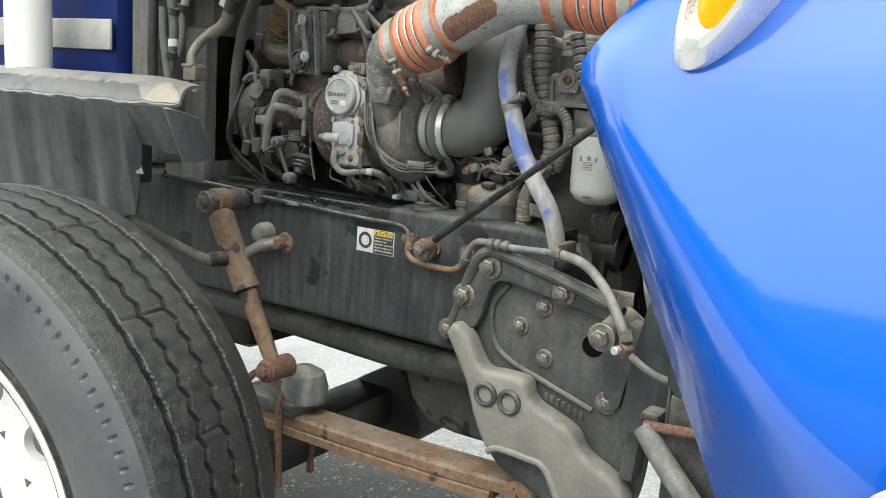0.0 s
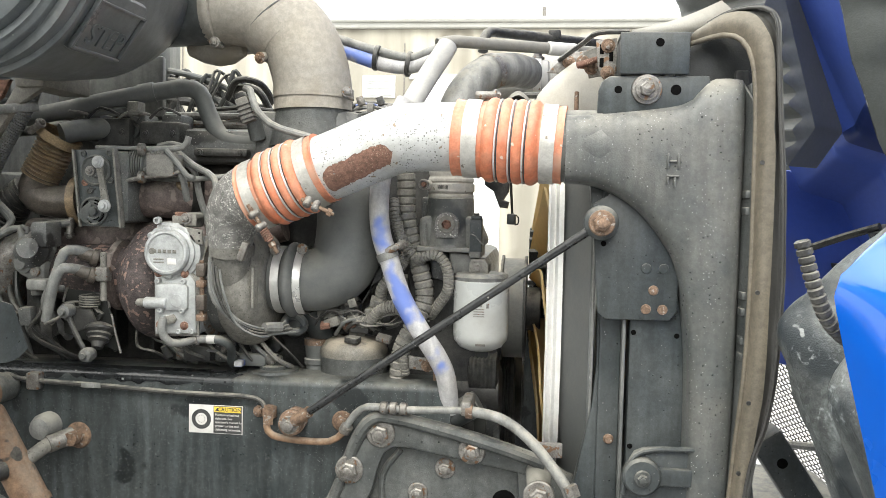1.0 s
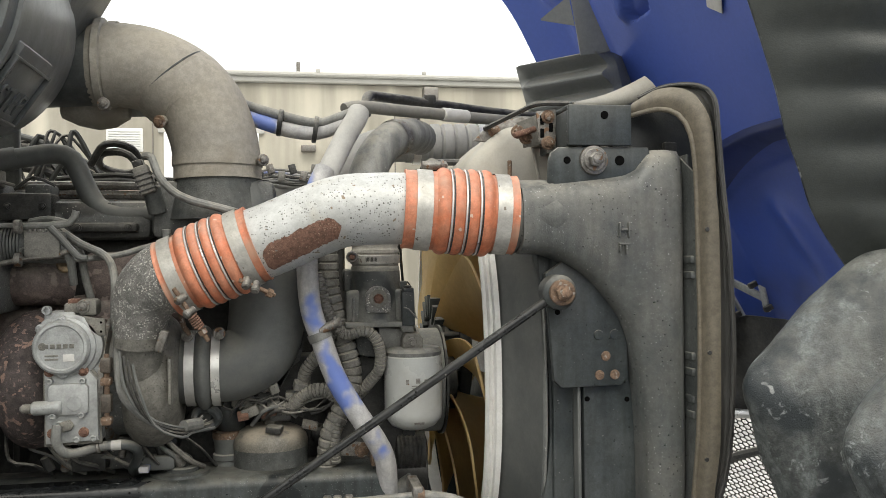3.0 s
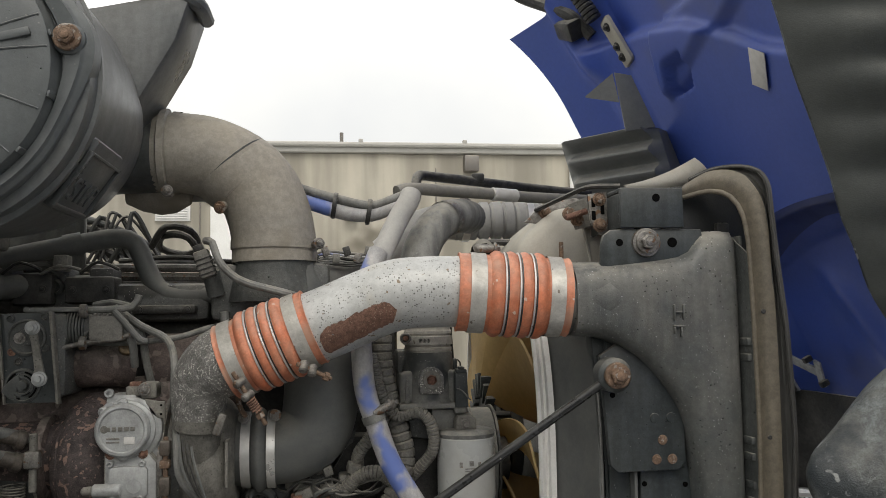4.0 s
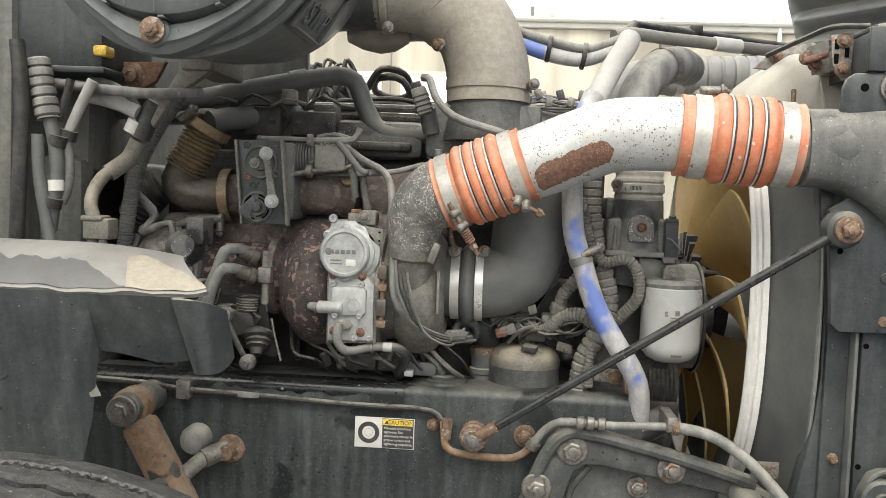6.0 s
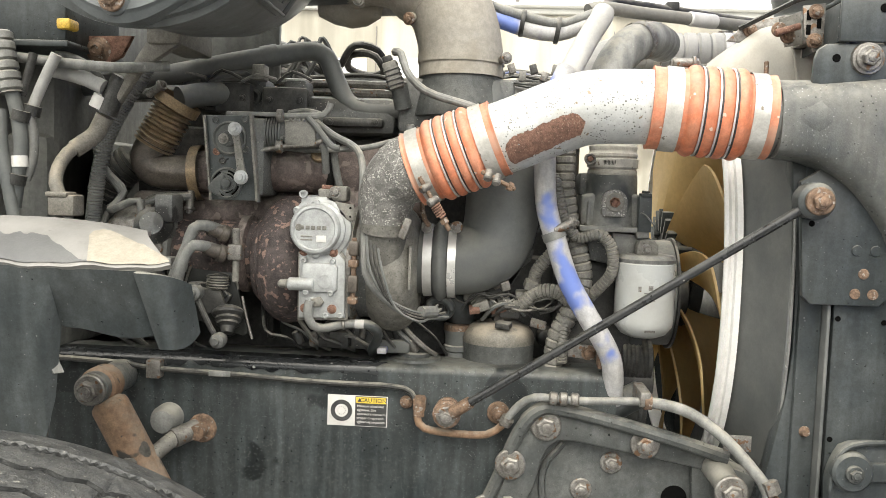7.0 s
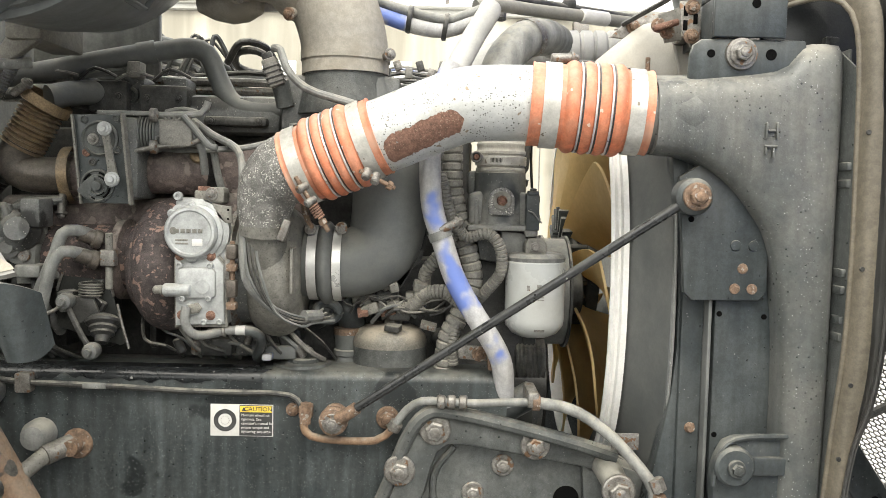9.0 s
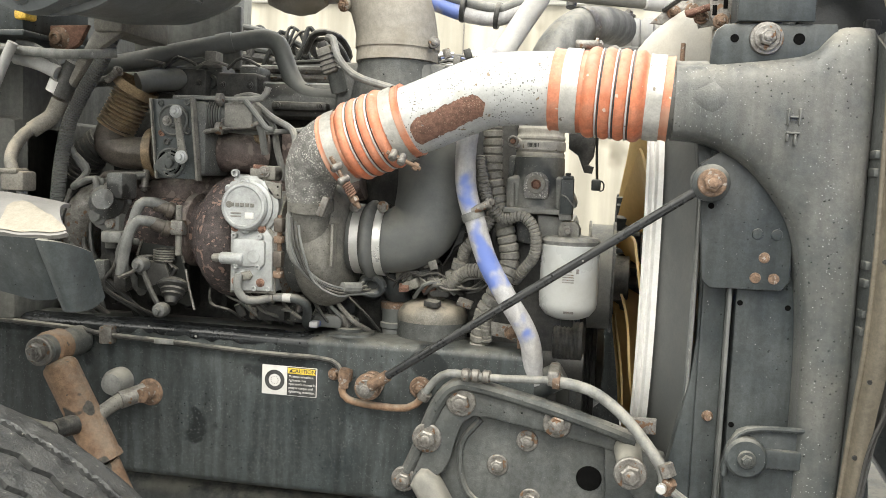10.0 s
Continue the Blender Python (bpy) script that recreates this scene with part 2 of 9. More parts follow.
M_ALUDULL = material("dull_aluminium", (0.215, 0.205, 0.18), 0.6, 0.15, second=(0.13, 0.125, 0.112), amount=0.9, scale=18, dust=DUST, dust_amount=0.6, bump=0.4, grain=0.16, mid=0.2, specks=(0.07, 0.065, 0.055), speck_scale=300, speck_size=0.2)
M_PIPE = material("aluminised_pipe", (0.50, 0.505, 0.495), 0.42, 0.15, second=(0.39, 0.39, 0.375), amount=0.6, scale=14, specks=(0.09, 0.085, 0.075), speck_scale=330, speck_size=0.26, chips=(0.22, 0.17, 0.12), chip_level=0.69, chip_scale=75, stain=(0.46, 0.43, 0.37), stain_level=0.58, stain_scale=14, stain_soft=0.15, bump=0.12, grain=0.04, mid=0.08)
M_SPECK = material("speckled_cast", (0.20, 0.195, 0.182), 0.55, 0.1, second=(0.13, 0.127, 0.12), amount=0.6, scale=60, specks=(0.62, 0.60, 0.56), speck_scale=520, speck_size=0.42, bump=0.9)
M_RUST = material("rust_brown", (0.20, 0.105, 0.072), 0.85, second=(0.12, 0.066, 0.05), amount=0.7, scale=130, bump=0.6, specks=(0.33, 0.22, 0.16), speck_scale=420, speck_size=0.25, grain=0.25, mid=0.2)
M_RUSTSPRING = material("rusty_leaf", (0.25, 0.155, 0.092), 0.75, second=(0.15, 0.09, 0.056), amount=0.8, scale=18, stain=(0.03, 0.028, 0.025), stain_level=0.62, stain_scale=16, stain_soft=0.03, chips=(0.06, 0.05, 0.042), chip_level=0.68, chip_scale=60, bump=0.5, dust=DUST, dust_amount=0.4, grain=0.14, mid=0.2)
M_RUSTBOLT = material("rusty_bolt", (0.23, 0.145, 0.095), 0.65, 0.25, second=(0.12, 0.085, 0.062), amount=0.8, scale=110, chips=(0.3, 0.27, 0.24), chip_level=0.62, chip_scale=160, bump=0.6)
M_TURBINE = material("burnt_iron", (0.075, 0.058, 0.054), 0.7, second=(0.035, 0.028, 0.028), amount=0.8, scale=60, stain=(0.26, 0.17, 0.135), stain_level=0.60, stain_scale=75, chips=(0.17, 0.12, 0.105), chip_level=0.62, chip_scale=150, bump=1.0, stain_soft=0.035)
M_MANIFOLD = material("burnt_manifold", (0.155, 0.118, 0.106), 0.65, second=(0.05, 0.038, 0.036), amount=0.9, scale=35, dust=DUST, dust_amount=0.3, stain=(0.19, 0.15, 0.135), stain_level=0.57, stain_scale=50, bump=0.5)
M_BRASS = material("heat_tinted_steel", (0.31, 0.22, 0.12), 0.4, 0.3, second=(0.17, 0.125, 0.085), amount=0.8, scale=30, bump=0.3, dust=DUST, dust_amount=0.3)
M_BRONZE = material("bronzed_pipe", (0.12, 0.10, 0.082), 0.4, 0.35, second=(0.065, 0.056, 0.05), amount=0.8, scale=20, dust=DUST, dust_amount=0.35, bump=0.2)
M_ORANGE = material("orange_silicone", (0.56, 0.15, 0.065), 0.5, second=(0.50, 0.215, 0.13), amount=0.9, scale=20, dust=(0.5, 0.40, 0.33), dust_amount=0.3, streak=0.15, chips=(0.58, 0.44, 0.36), chip_level=0.7, chip_scale=70, stain=(0.46, 0.27, 0.19), stain_level=0.53, stain_scale=16, stain_soft=0.22, bump=0.1, grain=0.08, mid=0.14)
M_ROD = material("wet_black_rod", (0.014, 0.015, 0.016), 0.28, second=(0.03, 0.031, 0.032), amount=0.6, scale=20, dust=DUST, dust_amount=0.12, chips=(0.32, 0.30, 0.27), chip_level=0.73, chip_scale=70, bump=0.1, drops=150, drop_share=0.3)
M_WETBLACK = material("wet_black_edge", (0.010, 0.011, 0.012), 0.2, second=(0.024, 0.026, 0.027), amount=0.7, scale=9, chips=(0.2, 0.2, 0.19), chip_level=0.7, chip_scale=60, bump=0.1, drops=120, drop_share=0.3)
M_CLAMP = material("dusty_clamp_steel", (0.54, 0.525, 0.49), 0.42, 0.4, second=(0.40, 0.385, 0.35), amount=0.8, scale=30, dust=DUST, dust_amount=0.4, chips=(0.2, 0.17, 0.14), chip_level=0.68, chip_scale=90, bump=0.12, grain=0.08, mid=0.1)
M_COLLAR = material("grey_hose_collar", (0.33, 0.32, 0.29), 0.7, second=(0.42, 0.40, 0.355), amount=0.8, scale=22, dust=DUST, dust_amount=0.6, bump=0.2, grain=0.1, mid=0.12)
M_HOUSING = material("wet_grey_casting", (0.105, 0.108, 0.103), 0.42, second=(0.19, 0.185, 0.168), amount=0.8, scale=17, dust=DUST, dust_amount=0.6, stain=(0.045, 0.05, 0.05), stain_level=0.56, stain_scale=16, stain_soft=0.12, specks=(0.28, 0.27, 0.25), speck_scale=300, speck_size=0.12, bump=0.3, grain=0.14, mid=0.16)
M_STEEL = material("bright_steel", (0.74, 0.73, 0.70), 0.36, 0.55, second=(0.56, 0.545, 0.52), amount=0.7, scale=24, chips=(0.3, 0.26, 0.22), chip_level=0.7, chip_scale=80, bump=0.06, grain=0.03)
M_STEELDULL = material("dull_steel", (0.26, 0.25, 0.235), 0.45, 0.6, second=(0.13, 0.118, 0.105), amount=0.8, scale=70, dust=DUST, dust_amount=0.45, chips=(0.17, 0.10, 0.06), chip_level=0.62, chip_scale=90, bump=0.3)
M_BLUEHOSE = material("blue_silicone_hose", (0.43, 0.415, 0.395), 0.6, second=(0.36, 0.36, 0.375), amount=0.8, scale=16, stain=(0.12, 0.18, 0.46), stain_level=0.515, stain_scale=13, stain_soft=0.09, streak=0.25, dust=(0.45, 0.44, 0.42), dust_amount=0.4, bump=0.15, grain=0.1, mid=0.1, chips=(0.16, 0.15, 0.16), chip_level=0.74, chip_scale=80)
M_DUSTHOSE = material("dusty_hose", (0.42, 0.41, 0.39), 0.8, second=(0.30, 0.30, 0.29), amount=0.6, scale=18, dust=(0.5, 0.48, 0.44), dust_amount=0.6, bump=0.15, grain=0.06)
M_ELBOW = material("dusty_grey_elbow", (0.25, 0.235, 0.21), 0.7, second=(0.33, 0.30, 0.25), amount=0.8, scale=9, dust=(0.40, 0.36, 0.29), dust_amount=0.6, stain=(0.21, 0.185, 0.145), stain_level=0.57, stain_scale=10, stain_soft=0.2, bump=0.14, grain=0.1, mid=0.12)
M_BEIGE = material("dusty_cap", (0.13, 0.122, 0.105), 0.6, second=(0.18, 0.165, 0.14), amount=0.6, scale=14, dust=(0.40, 0.345, 0.27), dust_amount=0.75, bump=0.2)
M_TAN = material("tan_plastic_tank", (0.40, 0.385, 0.345), 0.6, second=(0.36, 0.335, 0.28), amount=0.6, scale=10, dust=(0.5, 0.46, 0.38), dust_amount=0.6, bump=0.12, grain=0.06)
M_SEAL = material("grey_tan_baffle", (0.105, 0.09, 0.068), 0.55, second=(0.15, 0.127, 0.093), amount=0.8, scale=7, dust=(0.30, 0.27, 0.21), dust_amount=0.3, bump=0.15, grain=0.12, mid=0.16)
M_BANDK = material("dark_grey_band", (0.028, 0.028, 0.027), 0.55, second=(0.05, 0.048, 0.044), amount=0.8, scale=9, dust=DUST, dust_amount=0.25, streak=0.2, bump=0.15, grain=0.1)
M_FILTER = material("white_filter", (0.42, 0.43, 0.42), 0.32, second=(0.34, 0.335, 0.31), amount=0.5, scale=11, dust=DUST, dust_amount=0.4, chips=(0.3, 0.2, 0.12), chip_level=0.76, chip_scale=60, bump=0.03, grain=0.02)
M_FAN = material("yellowed_fan", (0.78, 0.62, 0.33), 0.5, second=(0.64, 0.47, 0.22), amount=0.8, scale=5, dust=(0.55, 0.5, 0.4), dust_amount=0.3, stain=(0.3, 0.2, 0.1), stain_level=0.62, stain_scale=9, stain_soft=0.2, bump=0.05, grain=0.02, mid=0.04, through_light=0.55)
M_RING = material("pale_shroud_ring", (0.80, 0.79, 0.77), 0.5, second=(0.70, 0.69, 0.66), amount=0.7, scale=26, bump=0.15, grain=0.06)
M_BLUE = material("blue_gloss_paint", (0.0, 0.12, 0.66), 0.25, second=(0.0, 0.11, 0.62), amount=0.4, scale=3, fine=900, bump=0.0, coat=1.0, chips=(0.01, 0.04, 0.16), chip_level=0.77, chip_scale=38, grain=0.0)
M_BLUEIN = material("blue_hood_inside", (0.042, 0.088, 0.40), 0.42, second=(0.055, 0.10, 0.36), amount=0.6, scale=3, dust=(0.16, 0.17, 0.25), dust_amount=0.4, bump=0.05, grain=0.03, mid=0.04, stain=(0.075, 0.095, 0.22), stain_level=0.54, stain_scale=3.5, stain_soft=0.25)
M_LINER = material("worn_liner", (0.042, 0.05, 0.053), 0.36, second=(0.10, 0.108, 0.106), amount=0.9, scale=7, dust=(0.25, 0.245, 0.215), dust_amount=0.45, streak=0.6, streak_size=0.6, stain=(0.024, 0.03, 0.034), stain_level=0.52, stain_scale=11, stain_soft=0.12, bump=0.6, grain=0.28, mid=0.36, scratch=(0.34, 0.36, 0.36), chips=(0.27, 0.28, 0.27), chip_level=0.70, chip_scale=34)
M_TYRE = material("tyre_rubber", (0.014, 0.0145, 0.015), 0.38, second=(0.045, 0.046, 0.045), amount=0.9, scale=40, fine=240, chips=(0.24, 0.23, 0.20), chip_level=0.69, chip_scale=190, dust=(0.17, 0.165, 0.15), dust_amount=0.22, bump=1.0, grain=0.3)
M_SIDEWALL = material("tyre_sidewall", (0.055, 0.06, 0.064), 0.45, second=(0.10, 0.106, 0.11), amount=0.8, scale=7, bump=0.15, grain=0.12)
M_WHITE = material("white_rim_paint", (0.7, 0.7, 0.69), 0.35, second=(0.72, 0.71, 0.68), amount=0.4, scale=9, bump=0.03, grain=0.02)
M_BARE = material("bare_worn_plastic", (0.29, 0.262, 0.215), 0.6, second=(0.28, 0.25, 0.20), amount=0.8, scale=20, bump=0.1, grain=0.08, mid=0.1)
M_STEP = material("worn_grey_fender", (0.20, 0.193, 0.182), 0.34, second=(0.13, 0.127, 0.12), amount=0.6, scale=9, dust=(0.28, 0.268, 0.25), dust_amount=0.4, chips=(0.2, 0.19, 0.18), chip_level=0.72, chip_scale=60, bump=0.06, grain=0.05)
M_FIRE = material("firewall_grey", (0.10, 0.102, 0.094), 0.5, second=(0.14, 0.14, 0.127), amount=0.7, scale=5, dust=DUST, dust_amount=0.4, streak=0.3, bump=0.15, grain=0.08, mid=0.15)
M_CABLE = material("grey_cable", (0.12, 0.122, 0.118), 0.55, second=(0.19, 0.19, 0.18), amount=0.9, scale=26, dust=DUST, dust_amount=0.65, streak=0.4, chips=(0.3, 0.3, 0.28), chip_level=0.72, chip_scale=110, bump=0.2, grain=0.15)
M_CONC = material("stained_wall", (0.36, 0.335, 0.28), 0.85, second=(0.30, 0.277, 0.228), amount=0.6, scale=0.5, fine=8, stain=(0.17, 0.152, 0.12), stain_level=0.62, stain_scale=0.9, stain_soft=0.12, bump=0.1, grain=0.04, mid=0.03, streak=0.45, streak_size=0.035)
M_BLACK = material("black_grease", (0.011, 0.012, 0.011), 0.45, second=(0.026, 0.027, 0.024), amount=0.6, scale=9, bump=0.2)
M_HOSEGREY = material("dusty_dark_hose", (0.066, 0.072, 0.072), 0.55, second=(0.14, 0.142, 0.135), amount=0.7, scale=10, dust=DUST, dust_amount=0.5, bump=0.08, grain=0.07)
M_PANEL = material("dark_liner_panel", (0.022, 0.026, 0.024), 0.45, second=(0.045, 0.05, 0.046), amount=0.7, scale=5, dust=DUST, dust_amount=0.3, stain=(0.075, 0.082, 0.075), stain_level=0.56, stain_scale=9, stain_soft=0.2, bump=0.2, grain=0.12)
M_DUCT = material("grey_duct_plastic", (0.17, 0.176, 0.17), 0.55, second=(0.23, 0.232, 0.22), amount=0.6, scale=9, dust=DUST, dust_amount=0.5, bump=0.1, grain=0.08)
# asphalt tone darkened to carry the truck's shade; shared with the unseen road
M_ASPH = material("darkened_asphalt", (0.045, 0.045, 0.046), 0.6, second=(0.09, 0.09, 0.088), amount=0.9, scale=8, fine=90, specks=(0.3, 0.3, 0.29), speck_scale=70, speck_size=0.25, bump=1.0, spec=0.2)
M_ARM = material("dusty_cast_arm", (0.23, 0.22, 0.195), 0.65, second=(0.15, 0.147, 0.135), amount=0.8, scale=12, dust=DUST, dust_amount=0.6, bump=0.2, grain=0.1)
M_PUMP = material("grey_cast_housing", (0.11, 0.112, 0.107), 0.5, second=(0.17, 0.168, 0.155), amount=0.7, scale=14, dust=DUST, dust_amount=0.7, bump=0.25, grain=0.15)
# truck blue darkened for the dirty, shaded cab side; also on arch band and hole
M_DARKBLUE = material("darkened_blue_paint", (0.006, 0.02, 0.13), 0.4, second=(0.01, 0.026, 0.10), amount=0.5, scale=4, bump=0.03, grain=0.04)
M_WET = material("dark_worn_patch", (0.07, 0.072, 0.073), 0.3, second=(0.11, 0.108, 0.104), amount=0.7, scale=6, bump=0.1, grain=0.06)
M_UNSEENW = material("dark_unseen_wall", (0.05, 0.055, 0.06), 0.7, second=(0.09, 0.09, 0.09), amount=0.6, scale=0.6, fine=10, bump=0.2)
M_TRIMW = material("roof_trim", (0.46, 0.45, 0.42), 0.7, second=(0.40, 0.39, 0.36), amount=0.6, scale=2, fine=30, bump=0.1, grain=0.05)
M_DOORW = material("white_door", (0.75, 0.75, 0.73), 0.6, second=(0.65, 0.65, 0.62), amount=0.4, scale=2, fine=40, bump=0.05, grain=0.04)
M_GROUND = material("wet_concrete", (0.42, 0.42, 0.41), 0.3, second=(0.20, 0.20, 0.20), amount=0.9, scale=1.6, fine=60, stain=(0.12, 0.12, 0.122), stain_level=0.6, stain_scale=0.9, specks=(0.5, 0.5, 0.49), speck_scale=60, speck_size=0.2, bump=1.0, stain_soft=0.25)
M_LABELW = material("label_white", (0.60, 0.585, 0.56), 0.5, second=(0.50, 0.485, 0.46), amount=0.5, scale=60, bump=0.02, grain=0.03)
M_LABELY = material("label_yellow", (0.72, 0.52, 0.06), 0.5, second=(0.6, 0.45, 0.08), amount=0.4, scale=60, bump=0.02)
M_HOLE = material("open_hole", (0.003, 0.003, 0.003), 0.9, second=(0.005, 0.005, 0.005), bump=0.0, spec=0.05)
M_LABELK = material("label_black", (0.03, 0.03, 0.03), 0.5, second=(0.06, 0.06, 0.06), amount=0.4, scale=60, bump=0.02)
M_AMBER = material("amber_lens", (0.95, 0.40, 0.0), 0.12, second=(0.98, 0.5, 0.0), amount=0.5, scale=40, bump=0.02, coat=0.6, grain=0.0)
M_CHROME = material("silver_bezel", (0.82, 0.82, 0.82), 0.25, 0.45, second=(0.72, 0.72, 0.72), amount=0.3, scale=20, bump=0.0, grain=0.02)
M_BLUE.node_tree.nodes["Principled BSDF"].inputs["Coat IOR"].default_value = 1.66
M_YELLOW = material("yellow_connector", (0.65, 0.42, 0.06), 0.5, second=(0.5, 0.32, 0.06), amount=0.5, scale=60, bump=0.05)


# mesh helpers
def V(*a):
    return Vector(a)


def thing(name, loc, label, category, group="", kind=""):
    e = new(name)
    e.empty_display_size = 0.05
    e.location = loc
    return tagged(e, label, category, group, kind)


def origin_of(ob):
    p = Vector(ob.location)
    while ob.parent:
        ob = ob.parent
        p = p + Vector(ob.location) if ob.type == "EMPTY" else p
    return p


def mesh_from(name, bm, mat, angle=35):
    bmesh.ops.recalc_face_normals(bm, faces=bm.faces)
    me = bpy.data.meshes.new(name)
    bm.to_mesh(me)
    bm.free()
    for p in me.polygons:
        p.use_smooth = True
    me.set_sharp_from_angle(angle=radians(angle))
    if mat:
        me.materials.append(mat)
    return me


def part(name, bm, mat, parent=None, label="", angle=35):
    """Links a bmesh, made in world places, as one mesh under its parent."""
    ob = new(name, mesh_from(name, bm, mat, angle))
    if parent is not None:
        ob.parent = parent
        base = parent
        while base.parent:
            base = base.parent
        if parent.type == "EMPTY":
            ob.matrix_parent_inverse = Matrix.Translation(-Vector(parent.location))
    if label:
        ob["label"] = label
    return ob


def solo(name, bm, mat, label, category, group="", kind="", angle=35):
    return tagged(part(name, bm, mat, None, "", angle), label, category, group, kind)


def box(x0, x1, y0, y1, z0, z1, bevel=0.003, bm=None, m=None, segs=2):
    bm = bm or bmesh.new()
    tmp = bmesh.new()
    bmesh.ops.create_cube(tmp, size=1)
    bmesh.ops.scale(tmp, vec=(x1 - x0, y1 - y0, z1 - z0), verts=tmp.verts)
    bmesh.ops.translate(tmp, vec=((x0 + x1) / 2, (y0 + y1) / 2, (z0 + z1) / 2), verts=tmp.verts)
    if bevel:
        bmesh.ops.bevel(tmp, geom=tmp.edges[:], offset=bevel, segments=segs, affect="EDGES", profile=0.5)
    if m is not None:
        bmesh.ops.transform(tmp, matrix=m, verts=tmp.verts)
    return join(bm, tmp)


def join(bm, tmp):
    me = bpy.data.meshes.new("joined")
    tmp.to_mesh(me)
    tmp.free()
    bm.from_mesh(me)
    bpy.data.meshes.remove(me)
    return bm


def spline(pts, step=0.012):
    """Points of a smooth line through pts."""
    p = [Vector(a) for a in pts]
    p = [p[0] * 2 - p[1]] + p + [p[-1] * 2 - p[-2]]
    out = []
    for i in range(1, len(p) - 2):
        a, b, c, d = p[i - 1:i + 3]
        n = max(2, int((c - b).length / step))
        for k in range(n):
            u = k / n
            out.append(0.5 * ((2 * b) + (c - a) * u + (2 * a - 5 * b + 4 * c - d) * u * u + (3 * b - a - 3 * c + d) * u ** 3))
    out.append(p[-2])
    return out


def sweep(line, radius, segs=14, bm=None, caps=True, wall=0.0):
    """A tube along a line; radius is a number or a function of the length run and of the share of the length."""
    bm = bm or bmesh.new()
    total = sum((line[i + 1] - line[i]).length for i in range(len(line) - 1))
    run, rings = 0.0, []
    t0 = (line[1] - line[0]).normalized()
    side = t0.orthogonal().normalized()
    for i, p in enumerate(line):
        t = (line[min(i + 1, len(line) - 1)] - line[max(i - 1, 0)]).normalized()
        side = (side - t * side.dot(t)).normalized()
        up = t.cross(side)
        r = radius(run, run / total) if callable(radius) else radius
        rings.append([bm.verts.new(p + side * (r * math.cos(2 * math.pi * k / segs)) + up * (r * math.sin(2 * math.pi * k / segs))) for k in range(segs)])
        if i + 1 < len(line):
            run += (line[i + 1] - p).length
    for a, b in zip(rings, rings[1:]):
        for k in range(segs):
            bm.faces.new((a[k], a[(k + 1) % segs], b[(k + 1) % segs], b[k]))
    if caps:
        bm.faces.new(rings[0])
        bm.faces.new(rings[-1])
    return bm


def tube(pts, r, segs=12, bm=None, step=0.012, caps=True):
    return sweep(spline(pts, step), r, segs, bm, caps)


def ribbed(pts, r, depth=0.0025, pitch=0.009, segs=16, bm=None):
    """A convoluted hose or loom."""
    line = spline(pts, pitch / 10)
    return sweep(line, lambda s, u: r - depth * min(1.0, max(0.0, 6.0 * abs(2 * ((s / pitch) % 1.0) - 1.0) - 4.2)), segs, bm)


def lathe(p, axis, prof, segs=32, bm=None, ref=None, caps=True):
    """A turned body: prof is (along the axis, radius)."""
    bm = bm or bmesh.new()
    axis = Vector(axis).normalized()
    side = (Vector(ref) if ref else axis.orthogonal()).normalized()
    side = (side - axis * side.dot(axis)).normalized()
    up = axis.cross(side)
    rings = []
    for s, r in prof:
        c = Vector(p) + axis * s
        if r < 1e-5:
            rings.append([bm.verts.new(c)])
        else:
            rings.append([bm.verts.new(c + (side * math.cos(2 * math.pi * k / segs) + up * math.sin(2 * math.pi * k / segs)) * r) for k in range(segs)])
    for a, b in zip(rings, rings[1:]):
        for k in range(segs):
            n = (k + 1) % segs
            if len(a) == 1 and len(b) == 1:
                continue
            if len(a) == 1:
                bm.faces.new((a[0], b[n], b[k]))
            elif len(b) == 1:
                bm.faces.new((a[k], a[n], b[0]))
            else:
                bm.faces.new((a[k], a[n], b[n], b[k]))
    for ring in (rings[0], rings[-1]):
        if len(ring) > 1 and caps:
            bm.faces.new(ring)
    return bm


def cyl(p0, p1, r0, r1=None, segs=24, bevel=0.0015, bm=None):
    d = Vector(p1) - Vector(p0)
    h, r1 = d.length, r0 if r1 is None else r1
    b = min(bevel, h / 3, r0 / 3, r1 / 3)
    return lathe(p0, d, [(0, r0 - b), (b, r0), (h - b, r1), (h, r1 - b)], segs, bm)


def bolt_mesh(p, axis, r, bm=None):
    """A hexagon bolt head on its washer."""
    bm = lathe(p, axis, [(-0.002, r * 1.7), (r * 0.3, r * 1.7), (r * 0.42, r * 1.55)], 20, bm)
    lathe(p, axis, [(r * 0.3, r * 1.12), (r * 1.15, r * 1.12), (r * 1.3, r * 0.9)], 6, bm)
    return lathe(p, axis, [(r * 1.2, r * 0.6), (r * 1.5, r * 0.6), (r * 1.56, r * 0.5)], 14, bm)


def bolt(p, axis, r, mat, parent, label=""):
    return part("bolt", bolt_mesh(p, axis, r), mat, parent, label)


